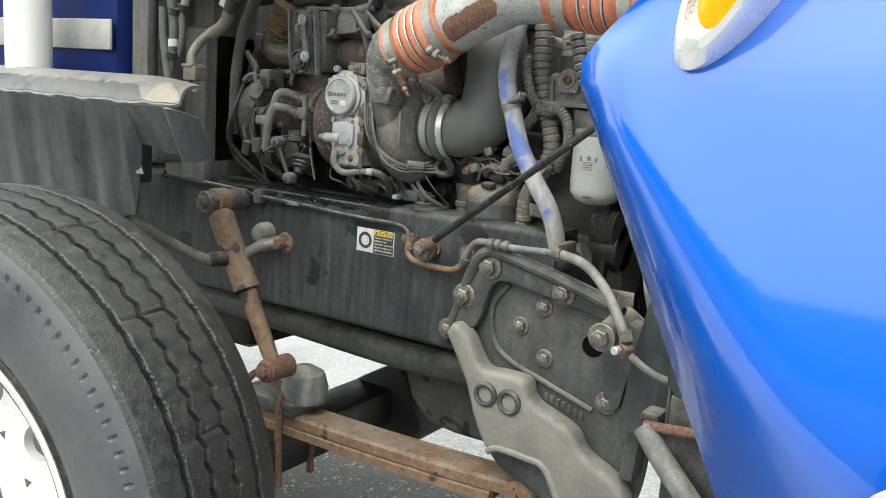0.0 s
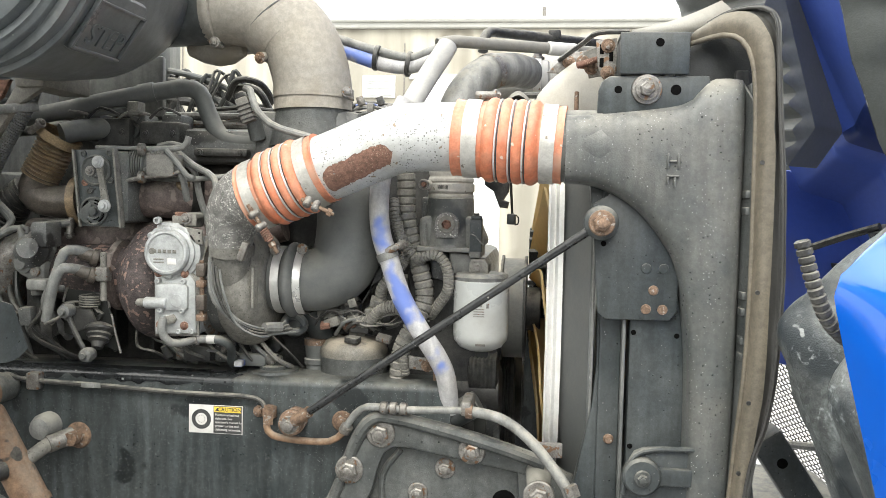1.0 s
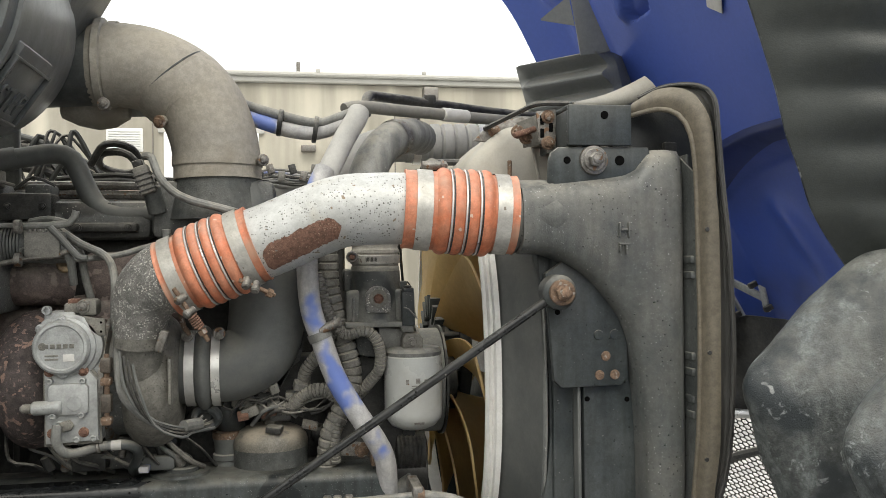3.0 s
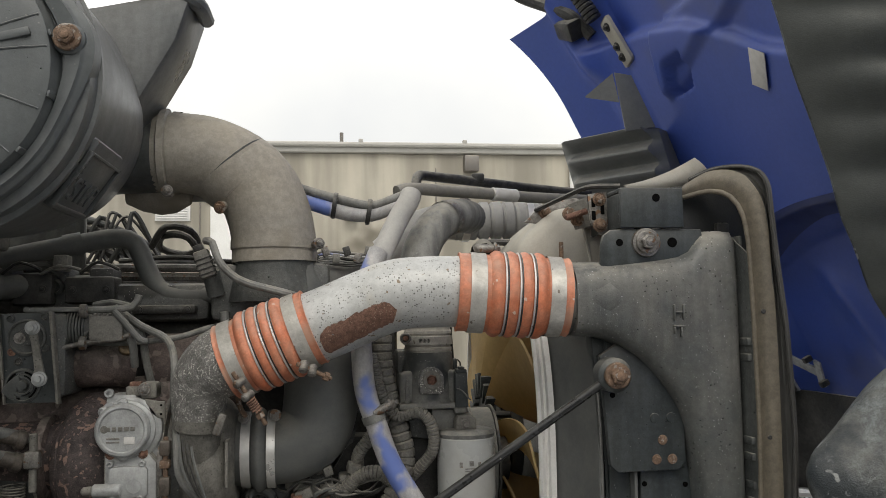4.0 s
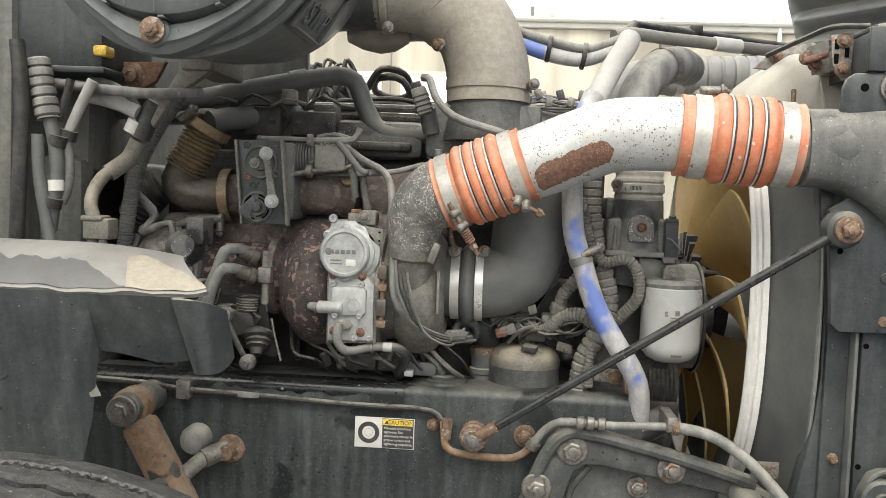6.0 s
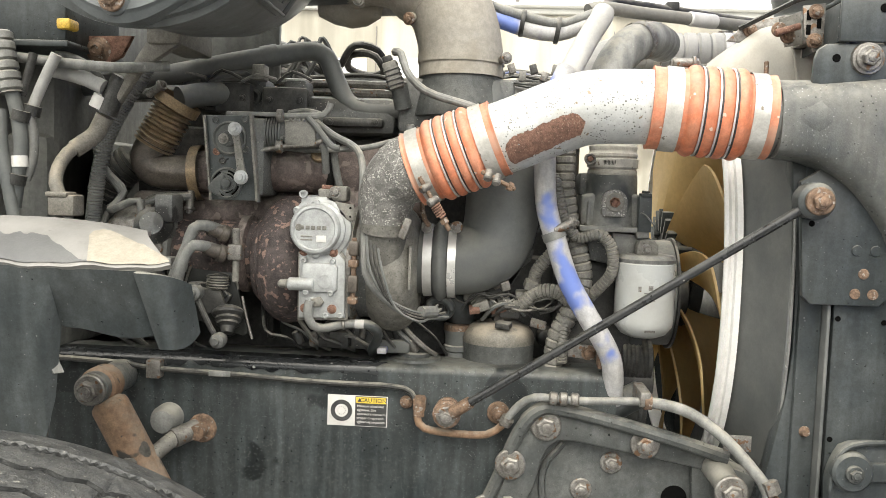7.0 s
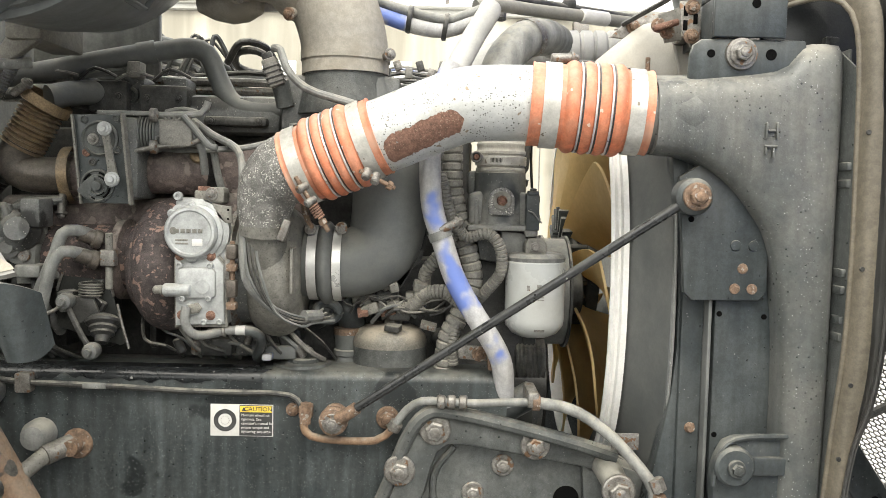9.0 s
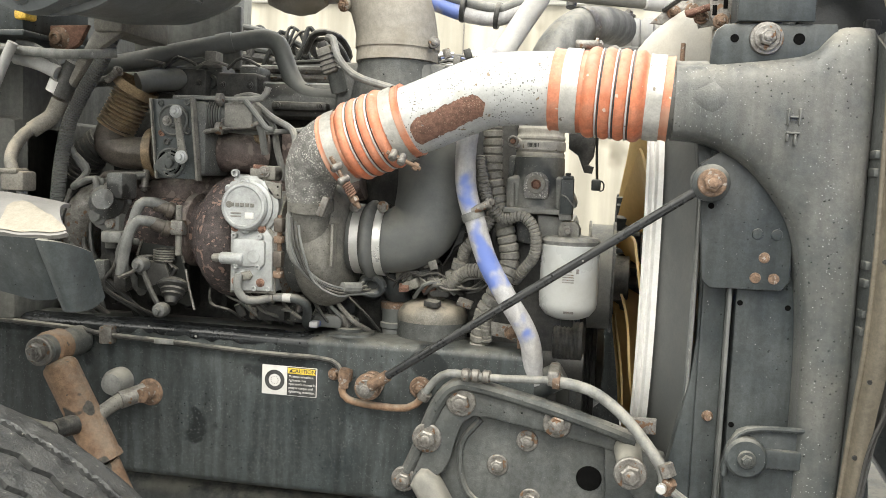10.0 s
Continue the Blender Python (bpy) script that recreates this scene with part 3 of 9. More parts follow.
def slab(outline, y0, y1, bevel=0.003, bm=None, segs=2, smooth=0):
    """A plate cut to an outline of (x, z), from y0 to y1."""
    bm = bm or bmesh.new()
    tmp = bmesh.new()
    if smooth:
        outline = [(p.x, p.z) for p in spline([(x, 0, z) for x, z in outline + outline[:1]], smooth)][:-1]
    lo = [tmp.verts.new((x, y0, z)) for x, z in outline]
    face = tmp.faces.new(lo)
    ext = bmesh.ops.extrude_face_region(tmp, geom=[face])
    bmesh.ops.translate(tmp, vec=(0, y1 - y0, 0), verts=[g for g in ext["geom"] if isinstance(g, bmesh.types.BMVert)])
    bmesh.ops.recalc_face_normals(tmp, faces=tmp.faces)
    if bevel:
        edges = [e for e in tmp.edges if abs(e.verts[0].co.y - e.verts[1].co.y) < 1e-6]
        bmesh.ops.bevel(tmp, geom=edges, offset=bevel, segments=segs, affect="EDGES", profile=0.5)
    return join(bm, tmp)


def sheet(fn, nu, nv, thick=0.0, bm=None):
    """A curved sheet through fn(u, v), u and v from 0 to 1, with a thickness along its normals."""
    bm = bm or bmesh.new()
    pts = [[Vector(fn(i / nu, j / nv)) for j in range(nv + 1)] for i in range(nu + 1)]
    front = [[bm.verts.new(p) for p in row] for row in pts]
    faces = [bm.faces.new((front[i][j], front[i + 1][j], front[i + 1][j + 1], front[i][j + 1])) for i in range(nu) for j in range(nv)]
    if thick:
        bm.normal_update()
        back = [[bm.verts.new(v.co - v.normal * thick) for v in row] for row in front]
        for i in range(nu):
            for j in range(nv):
                bm.faces.new((back[i][j], back[i][j + 1], back[i + 1][j + 1], back[i + 1][j]))
        rim = [(i, 0) for i in range(nu)] + [(nu, j) for j in range(nv)] + [(i, nv) for i in range(nu, 0, -1)] + [(0, j) for j in range(nv, 0, -1)]
        for (a, b), (c, d) in zip(rim, rim[1:] + rim[:1]):
            bm.faces.new((front[a][b], front[c][d], back[c][d], back[a][b]))
    return bm


def square_off(bm, y, z, n=6.0):
    """Turns round sections about the x axis into rounded squares."""
    for v in bm.verts:
        a, b = v.co.y - y, v.co.z - z
        r = math.hypot(a, b)
        if r > 1e-6:
            k = 1 / (abs(a / r) ** n + abs(b / r) ** n) ** (1 / n)
            v.co.y, v.co.z = y + a * k, z + b * k
    return bm


def band(line, r, width_mat, parent, name="clamp", label="", screw=None, segs=28):
    """A worm-drive clamp round a hose: a strap along a short line, with its screw housing."""
    b = sweep(line, lambda s, u: r, segs, None, False)
    sweep(line, lambda s, u: r - 0.002, segs, b, False)
    ob = part(name, b, width_mat, parent, label)
    if screw:
        p, axis = Vector(screw[0]), Vector(screw[1]).normalized()
        s = cyl(p - axis * 0.016, p + axis * 0.014, 0.0065, None, 12)
        bolt_mesh(p + axis * 0.014, axis, 0.0055, s)
        part("screw", s, M_STEELDULL, ob)
    return ob


def words(text, size, m, mat, parent, name="lettering", depth=0.0004):
    c = bpy.data.curves.new(name, "FONT")
    c.body, c.size, c.extrude, c.align_x, c.align_y = text, size, depth, "CENTER", "CENTER"
    c.materials.append(mat)
    ob = new(name, c)
    ob.parent = parent
    if parent is not None and parent.type == "EMPTY":
        ob.matrix_parent_inverse = Matrix.Translation(-Vector(parent.location))
    ob.matrix_basis = m
    return ob


def between(pts, x):
    """The value at x on a bent line of (x, value), x rising."""
    if x <= pts[0][0]:
        return pts[0][1]
    for (a, p), (b, q) in zip(pts, pts[1:]):
        if x <= b:
            return p + (q - p) * (x - a) / (b - a)
    return pts[-1][1]


def ease(v):
    v = max(0.0, min(1.0, v))
    return v * v * (3 - 2 * v)


def t_bolt(p0, p1, parent, spring=True):
    """A clamp bolt: rod, two trunnions, a spring and a nut."""
    a, c = Vector(p0), Vector(p1)
    d = (c - a).normalized()
    rod = part("t_bolt", cyl(a, c, 0.0033, None, 12), M_RUSTBOLT, parent, "rusty clamp bolt")
    L = (c - a).length
    side = d.orthogonal().normalized()
    for u in (0.2, 0.45):
        part("trunnion", cyl(a + d * (L * u) - side * 0.009, a + d * (L * u) + side * 0.009, 0.0062, None, 14, 0.002), M_STEELDULL, rod)
    if spring:
        up = d.cross(side)
        coil_line = [a + d * (L * 0.5 + 0.0036 * k / 12) + (side * math.cos(2 * math.pi * k / 12) + up * math.sin(2 * math.pi * k / 12)) * 0.0062 for k in range(12 * 6)]
        part("spring", sweep(coil_line, 0.0015, 6), M_RUST, rod)
    part("nut", lathe(c - d * (L * 0.22), d, [(0, 0.0065), (0.007, 0.0065), (0.008, 0.005)], 6), M_RUSTBOLT, rod)
    return rod


# setting: ground and the building across the yard
solo("ground", sheet(lambda u, v: (-400 + 800 * u, -400 + 800 * v, 0.004 * math.sin(u * 900) * 0), 8, 8), M_GROUND, "wet grey concrete yard", "ground", kind="structure")

wall = solo("wall_north", box(-9, 22, 14, 14.4, 0, 4.36, 0.02), M_CONC, "stained beige concrete wall of a low building", "wall", kind="structure")
part("roof_edge", box(-9.1, 22.1, 13.9, 14.4, 4.36, 4.47, 0.03), M_TRIMW, wall)
part("gutter", tube([(-9.1, 13.88, 4.5), (6, 13.88, 4.5), (22.1, 13.88, 4.5)], 0.05, 10, step=2.0), M_TRIMW, wall)
for k in range(16):
    part("cleat", box(-8.7 + 1.9 * k, -8.62 + 1.9 * k, 13.84, 13.92, 4.53, 4.6, 0.01), M_TRIMW, wall)
part("vent_pipe", cyl((0.5, 14.2, 4.5), (0.5, 14.2, 4.78), 0.035), M_STEELDULL, wall)
part("downspout", cyl((4.77, 13.93, 0.2), (4.75, 13.93, 4.45), 0.035), M_DOORW, wall)
for x0, z0, w, h in ((2.72, 4.02, 0.27, 0.3), (0.53, 3.13, 0.26, 0.12)):
    part("wall_lamp", box(x0, x0 + w, 13.8, 14.0, z0, z0 + h, 0.02), M_STEELDULL, wall)
for k in range(5):
    part("wall_joint", box(-6.2 + 4.2 * k, -6.18 + 4.2 * k, 13.985, 14.05, 0, 4.1, 0), M_STEELDULL, wall)
door = part("roller_door", box(-1.8, -0.2, 13.9, 14.05, 0.0, 3.45, 0.01), M_DOORW, wall)
part("door_frame", box(-1.9, -0.1, 13.94, 14.04, 3.45, 3.55, 0.01), M_TRIMW, wall)
louvre = part("louvre", box(-2.75, -2.15, 13.95, 14.04, 3.12, 3.52, 0.01), M_DOORW, wall)
for k in range(8):
    part("slat", box(-2.71, -2.19, 13.92, 13.96, 3.16 + 0.042 * k, 3.185 + 0.042 * k, 0.004), M_DOORW, louvre)

# dark strip: the shade under the truck is put into its colour
solo("pavement", box(-4.0, 3.0, -0.35, 1.0, -0.05, 0.006, 0.002), M_ASPH, "wet asphalt strip, darkened for the shade under the truck", "pavement", kind="structure")
# unseen lane, added so the lower wing reflects dark ground
solo("road", box(-20.0, 22.0, -8.9, -1.9, -0.05, 0.006, 0.002), M_ASPH, "unseen asphalt lane, added dark for the wing's reflection", "road", kind="structure")
# unseen wall, added as a dark band for the glossy wing to reflect
solo("wall_south", box(-20, 22, -9.4, -9.0, 0, 1.95, 0.02), M_UNSEENW, "unseen plain dark wall, added for the wing to reflect", "wall", kind="structure")

# chassis: frame rail
rail = thing("frame_rail", (0, 0.04, 0.725), "black painted steel chassis rail, dusty and streaked", "chassis rail")
R0 = 0.014


def channel(x0, x1, y, depth, z0, z1, t):
    outer = [(y + depth, z0), (y + R0, z0)] + [(y + R0 - R0 * math.sin(a), z0 + R0 - R0 * math.cos(a)) for a in (0.4, 0.8, 1.2, 1.57)]
    outer += [(y + R0 - R0 * math.cos(a), z1 - R0 + R0 * math.sin(a)) for a in (0.0, 0.4, 0.8, 1.2)] + [(y + R0, z1), (y + depth, z1)]
    inner = [(y + depth, z1 - t), (y + R0, z1 - t), (y + t, z1 - R0), (y + t, z0 + R0), (y + R0, z0 + t), (y + depth, z0 + t)]
    prof = outer + inner
    b = bmesh.new()
    a = [b.verts.new((x0, p, q)) for p, q in prof]
    c = [b.verts.new((x1, p, q)) for p, q in prof]
    for i in range(len(prof)):
        j = (i + 1) % len(prof)
        b.faces.new((a[i], a[j], c[j], c[i]))
    b.faces.new(a)
    b.faces.new(c)
    return b


part("channel", channel(-2.6, 0.455, 0.0, 0.085, 0.725, 0.992, 0.009), M_RAIL, rail)


def wet_edge(u, v):
    x = -0.62 + (0.70 + 0.03 * noise.noise(V(v * 4, 0, 7))) * u
    run = 0.052 + 0.012 * noise.noise(V(x * 16, 0, 2)) + 0.006 * noise.noise(V(x * 60, 0, 4))
    w = run * v
    if w < 0.03:
        return (x, 0.04 - w, 0.9934)
    a = min(1.0, (w - 0.03) / 0.02) * math.pi / 2
    return (x, 0.0138 - 0.0152 * math.sin(a), 0.978 + 0.0152 * math.cos(a) - max(0.0, w - 0.05))


part("wet_edge", sheet(wet_edge, 120, 14, 0.0), M_WETBLACK, rail, "wet black top corner where the paint is bare")
part("bolt", bolt_mesh((0.272, -0.001, 0.924), (0, -1, 0), 0.0105), M_RUSTBOLT, rail)
part("plug", lathe((-0.258, 0, 0.89), (0, -1, 0), [(0, 0.024), (0.02, 0.024), (0.034, 0.018), (0.04, 0.0)], 20), M_CABLE, rail)
rust_stain = part("rust_fitting", lathe((-0.204, 0, 0.874), (0, -1, 0), [(0, 0.024), (0.004, 0.022), (0.006, 0.013), (0.03, 0.012)], 18), M_RUSTBOLT, rail)
part("tag", box(-0.19, -0.155, -0.016, -0.012, 0.963, 0.972, 0.001), M_CABLE, rail)

# warning label on the rail
lab = thing("caution_label", (0.05, 0, 0.89), "white and yellow warning label stuck on the rail", "label")
part("backing", box(0.0, 0.096, -0.0014, 0.001, 0.8905, 0.94, 0.0003), M_LABELW, lab)
part("border", box(0.0445, 0.0948, -0.0019, -0.0012, 0.8915, 0.939, 0.0), M_LABELK, lab)
part("text_field", box(0.0455, 0.094, -0.0024, -0.0017, 0.8925, 0.9275, 0.0), M_LABELK, lab)
part("header", box(0.0455, 0.094, -0.0027, -0.0017, 0.9285, 0.938, 0.0), M_LABELY, lab)
b = bmesh.new()
for rr0, rr1 in ((0.0175, 0.0105),):
    line = [V(0.0225, -0.0018, 0.915) + V(math.cos(a), 0, math.sin(a)) * (rr0 + rr1) / 2 for a in [2 * math.pi * k / 36 for k in range(37)]]
    for i in range(36):
        p, q = line[i], line[i + 1]
        c = V(0.0225, -0.0018, 0.915)
        h = (rr0 - rr1) / 2
        dp, dq = (p - c).normalized() * h, (q - c).normalized() * h
        b.faces.new([b.verts.new(x) for x in (p - dp, p + dp, q + dq, q - dq)])
part("wheel_symbol", b, M_LABELK, lab)
words("CAUTION", 0.0095, pose(0.0735, -0.0031, 0.9332, 90, 0, 0), M_LABELK, lab)
part("triangle", lathe((0.0515, -0.0027, 0.9325), (0, -1, 0), [(0, 0.0042), (0.0004, 0.004)], 3, ref=(0, 0, 1)), M_LABELK, lab)
for k, text in enumerate(("Maintain wheel/nut", "tightness. See", "operator's manual for", "proper torque and", "tightening sequence.")):
    row = words(text, 0.0056, pose(0.0475, -0.0028, 0.9238 - 0.0064 * k, 90, 0, 0), M_LABELW, lab, "text_line", 0.0002)
    row.data.align_x = "LEFT"
for k in range(12):
    part("wheel_nut", lathe((0.0225 + 0.0062 * math.cos(k * 0.5236), -0.0016, 0.915 + 0.0062 * math.sin(k * 0.5236)), (0, -1, 0), [(0, 0.0007), (0.0004, 0.0006)], 8), M_STEELDULL, lab)

# lines clipped on the rail
line = thing("brake_line", (0.1, -0.012, 0.96), "thin dusty brake line clipped along the rail", "pipe")
part("tube", tube([(-0.6, -0.01, 0.985), (-0.358, -0.01, 0.978), (-0.282, -0.012, 0.971), (-0.163, -0.01, 0.967), (-0.017, -0.01, 0.961), (0.1, -0.01, 0.96), (0.134, -0.012, 0.952), (0.148, -0.015, 0.926)], 0.0045, 10), M_DARK, line)
part("tube", tube([(0.149, -0.02, 0.934), (0.146, -0.022, 0.915), (0.157, -0.022, 0.899), (0.2, -0.022, 0.893), (0.255, -0.022, 0.894), (0.278, -0.026, 0.911), (0.285, -0.032, 0.922)], 0.006, 12), M_RUSTSPRING, line, "dull tube gone rusty brown")
part("tube", tube([(0.283, -0.03, 0.919), (0.303, -0.042, 0.948), (0.325, -0.05, 0.963), (0.355, -0.055, 0.964), (0.40, -0.057, 0.963), (0.45, -0.06, 0.966), (0.487, -0.063, 0.968)], 0.0062, 12), M_CABLE, line, "dull grey tube")
part("hose", tube([(0.48, -0.063, 0.968), (0.515, -0.068, 0.966), (0.553, -0.078, 0.957), (0.598, -0.1, 0.928), (0.645, -0.13, 0.877), (0.652, -0.137, 0.854)], 0.0085, 12), M_CABLE, line)
for x0 in (0.347, 0.362, 0.379):
    part("ferrule", cyl((x0, -0.055, 0.9642), (x0 + 0.0125, -0.0555, 0.9638), 0.0102, None, 16, 0.002), M_STEELDULL, line)
part("rust_nut", lathe((0.486, -0.063, 0.968), (1, 0, 0), [(0, 0.010), (0.001, 0.0125), (0.011, 0.0125), (0.012, 0.010)], 16), M_RUSTBOLT, line, "rusty clamp nut")
for x, y, z in ((0.149, -0.02, 0.941), (0.148, -0.02, 0.925)):
    part("nut", lathe((x, y, z - 0.008), (0, 0, 1), [(0, 0.009), (0.016, 0.009)], 6), M_RUSTBOLT, line)
part("clip", box(-0.292, -0.268, -0.018, 0.001, 0.955, 0.985, 0.003), M_STEELDULL, line)
part("clip", box(0.479, 0.496, -0.0735, 0.0, 0.961, 0.984, 0.004), M_STEELDULL, line)
part("clip", lathe((0.281, -0.028, 0.913), (0.5, -0.2, 0.85), [(0, 0.008), (0.001, 0.0105), (0.013, 0.0105), (0.014, 0.008)], 16), M_STEELDULL, line)
part("clip_bolt", bolt_mesh((0.126, -0.002, 0.934), (0, -1, 0), 0.006), M_RUSTBOLT, line)
part("clip", box(0.138, 0.158, -0.022, 0.0, 0.925, 0.945, 0.003), M_RUSTBOLT, line)

hose = thing("brake_hose", (-0.24, -0.02, 0.88), "grey flexible brake hose with steel ends", "hose")
part("hose", tube([(-0.5, -0.42, 0.93), (-0.42, -0.36, 0.945), (-0.335, -0.3, 0.927), (-0.322, -0.22, 0.88), (-0.291, -0.14, 0.838), (-0.262, -0.08, 0.845), (-0.235, -0.04, 0.868), (-0.215, -0.012, 0.876)], 0.0125, 12), M_ALUDULL, hose)
part("collar", tube([(-0.291, -0.14, 0.838), (-0.276, -0.105, 0.84)], 0.0165, 12), M_DARK, hose)
part("fitting", tube([(-0.236, -0.042, 0.867), (-0.21, -0.008, 0.876)], 0.0155, 12), M_STEELDULL, hose)

# front engine bracket, a ribbed casting bolted on the rail
brk = thing("front_bracket", (0.45, -0.02, 0.6), "dusty cast iron front frame bracket with bolts", "bracket")
part("web", slab([(0.262, 0.77), (0.285, 0.85), (0.325, 0.94), (0.45, 0.93), (0.62, 0.88), (0.655, 0.84), (0.672, 0.76), (0.66, 0.56), (0.60, 0.47), (0.46, 0.5), (0.36, 0.55), (0.335, 0.66), (0.30, 0.735)], -0.012, -0.0005, 0.003, smooth=0.02), M_CAST, brk)
part("rim", tube([(0.253, -0.022, 0.775), (0.275, -0.024, 0.825), (0.305, -0.034, 0.905), (0.333, -0.04, 0.942), (0.37, -0.04, 0.944), (0.46, -0.042, 0.926), (0.55, -0.05, 0.905), (0.615, -0.06, 0.888)], 0.011, 10), M_CAST, brk)
part("rim_web", slab([(0.262, 0.765), (0.282, 0.82), (0.31, 0.895), (0.336, 0.931), (0.37, 0.933), (0.46, 0.915), (0.55, 0.894), (0.62, 0.876), (0.62, 0.855), (0.54, 0.868), (0.44, 0.885), (0.365, 0.893), (0.342, 0.862), (0.322, 0.8)], -0.036, -0.008, 0.006, smooth=0.02), M_CAST, brk)
part("inner_ridge", tube([(0.375, -0.012, 0.885), (0.345, -0.014, 0.84), (0.352, -0.014, 0.775), (0.385, -0.014, 0.745), (0.46, -0.014, 0.72), (0.56, -0.014, 0.69)], 0.0055, 8), M_CAST, brk)
part("side_flange", slab([(0.60, 0.88), (0.66, 0.86), (0.675, 0.78), (0.66, 0.60), (0.635, 0.60), (0.645, 0.76), (0.60, 0.82)], -0.055, -0.008, 0.005), M_CAST, brk)
for p, r in (((0.345, -0.036, 0.917), 0.014), ((0.496, -0.036, 0.896), 0.013), ((0.293, -0.034, 0.853), 0.014), ((0.256, -0.026, 0.779), 0.012), ((0.405, -0.012, 0.813), 0.010), ((0.450, -0.012, 0.857), 0.010), ((0.459, -0.012, 0.763), 0.010), ((0.585, -0.012, 0.71), 0.012)):
    bolt(p, (0, -1, 0), r, M_STEELDULL, brk)
part("boss", cyl((0.604, -0.01, 0.868), (0.606, -0.115, 0.858), 0.022, 0.018, 20), M_ARM, brk, "dusty spacer tube")
bolt((0.606, -0.115, 0.856), (0, -1, 0), 0.014, M_STEELDULL, brk)
part("hole", lathe((0.549, -0.0125, 0.806), (0, -1, 0), [(0, 0.02), (0.0015, 0.0195)], 24), M_HOLE, brk, "dark open hole")
part("gusset", slab([(0.57, 0.865), (0.625, 0.87), (0.63, 0.80), (0.612, 0.71), (0.585, 0.70), (0.575, 0.78)], -0.026, -0.01, 0.004), M_CAST, brk)
part("arm", slab([(0.272, 0.779), (0.285, 0.802), (0.311, 0.793), (0.353, 0.732), (0.39, 0.73), (0.443, 0.726), (0.461, 0.692), (0.504, 0.674), (0.544, 0.656), (0.572, 0.621), (0.63, 0.592), (0.65, 0.552), (0.537, 0.514), (0.5, 0.575), (0.462, 0.582), (0.403, 0.584), (0.382, 0.572), (0.348, 0.626), (0.319, 0.7)], -0.062, -0.012, 0.012, smooth=0.01, segs=3), M_ARM, brk, "pale dusty cast arm")
for x, z in [(0.37, 0.685), (0.42, 0.682)]:
    part("socket", lathe((x, -0.062, z), (0, -1, 0), [(-0.02, 0.028), (0.004, 0.024), (0.008, 0.0195), (0.006, 0.015), (-0.012, 0.014), (-0.012, 0)], 26), M_CAST, brk)
    part("socket_hole", lathe((x, -0.062, z), (0, -1, 0), [(-0.0115, 0.0135), (-0.0105, 0.013)], 20), M_HOLE, brk)
part("arm_rib", tube([(x, -0.060, z + 0.004) for x, z in [(0.537, 0.514), (0.5, 0.575), (0.462, 0.582), (0.403, 0.584), (0.382, 0.572)]], 0.007, 10), M_ARM, brk)
part("foot_plate", slab([(x, z) for x, z in [(0.403, 0.584), (0.5, 0.575), (0.537, 0.514), (0.49700000000000005, 0.504), (0.41300000000000003, 0.5539999999999999)]], -0.040, -0.012, 0.004), M_CAST, brk)
for k in range(7):
    part("foundry_mark", box(0.465 + 0.012 * k, 0.473 + 0.012 * k, -0.0145, -0.011, 0.684 - 0.003 * k, 0.7 - 0.003 * k, 0.001), M_CAST, brk)
valve = thing("line_fitting", (0.652, -0.137, 0.854), "brass and steel fitting at the end of a brake line", "fitting")
part("block", lathe((0.652, -0.137, 0.842), (0.3, -0.3, 0.8), [(0, 0.011), (0.02, 0.011)], 6), M_RUSTBOLT, valve)
part("nut", lathe((0.657, -0.14, 0.865), (-0.3, 0.1, 0.8), [(0, 0.0115), (0.018, 0.0115)], 6), M_STEELDULL, valve)
part("tap", cyl((0.648, -0.15, 0.852), (0.645, -0.163, 0.852), 0.007, None, 12), M_STEEL, valve)
part("hose_tail", tube([(0.655, -0.137, 0.848), (0.70, -0.13, 0.82), (0.76, -0.10, 0.80), (0.85, -0.09, 0.79)], 0.006, 10), M_CABLE, valve)
part("bracket_strip", box(0.60, 0.64, -0.085, -0.082, 0.906, 0.93, 0.001, m=None), M_STEELDULL, valve)

# shock absorber and leaf spring
sh = thing("shock_absorber", (-0.14, -0.08, 0.6), "rusty shock absorber beside the chassis rail", "shock absorber")
a0, a1 = V(-0.335, -0.085, 0.957), V(-0.150, -0.075, 0.612)
d = (a1 - a0)
part("dust_tube", lathe(a0 + d * 0.06, d, [(0, 0.018), (0.006, 0.026), (0.012, 0.028), (0.17, 0.028), (0.176, 0.030), (0.184, 0.030), (0.186, 0.024)], 24), M_RUSTSPRING, sh, "tan rusty outer tube")
part("rod_tube", lathe(a0 + d * 0.54, d, [(0, 0.021), (0.02, 0.02), (0.13, 0.018), (0.175, 0.016)], 20), M_RUSTSPRING, sh)
part("upper_eye", cyl(a0 + V(0.0, 0.085, 0.0), a0 + V(0, -0.028, 0), 0.025, None, 20, 0.004), M_CAST, sh)
part("eye_bush", cyl(a0 + V(0.0, 0.03, 0.0), a0 + V(0, -0.012, 0), 0.029, None, 20, 0.006), M_RUSTSPRING, sh)
part("lower_eye", cyl(a1 + V(0.0, 0.045, 0), a1 + V(0, -0.03, 0), 0.026, None, 20, 0.004), M_RUST, sh)
bolt(a0 + V(0, -0.028, 0), (0, -1, 0), 0.014, M_STEELDULL, sh)
bolt(a1 + V(0, -0.03, 0), (0, -1, 0), 0.013, M_RUST, sh)

spr = thing("leaf_spring", (-0.1, 0.04, 0.42), "rusty brown leaf spring under the chassis", "leaf spring")


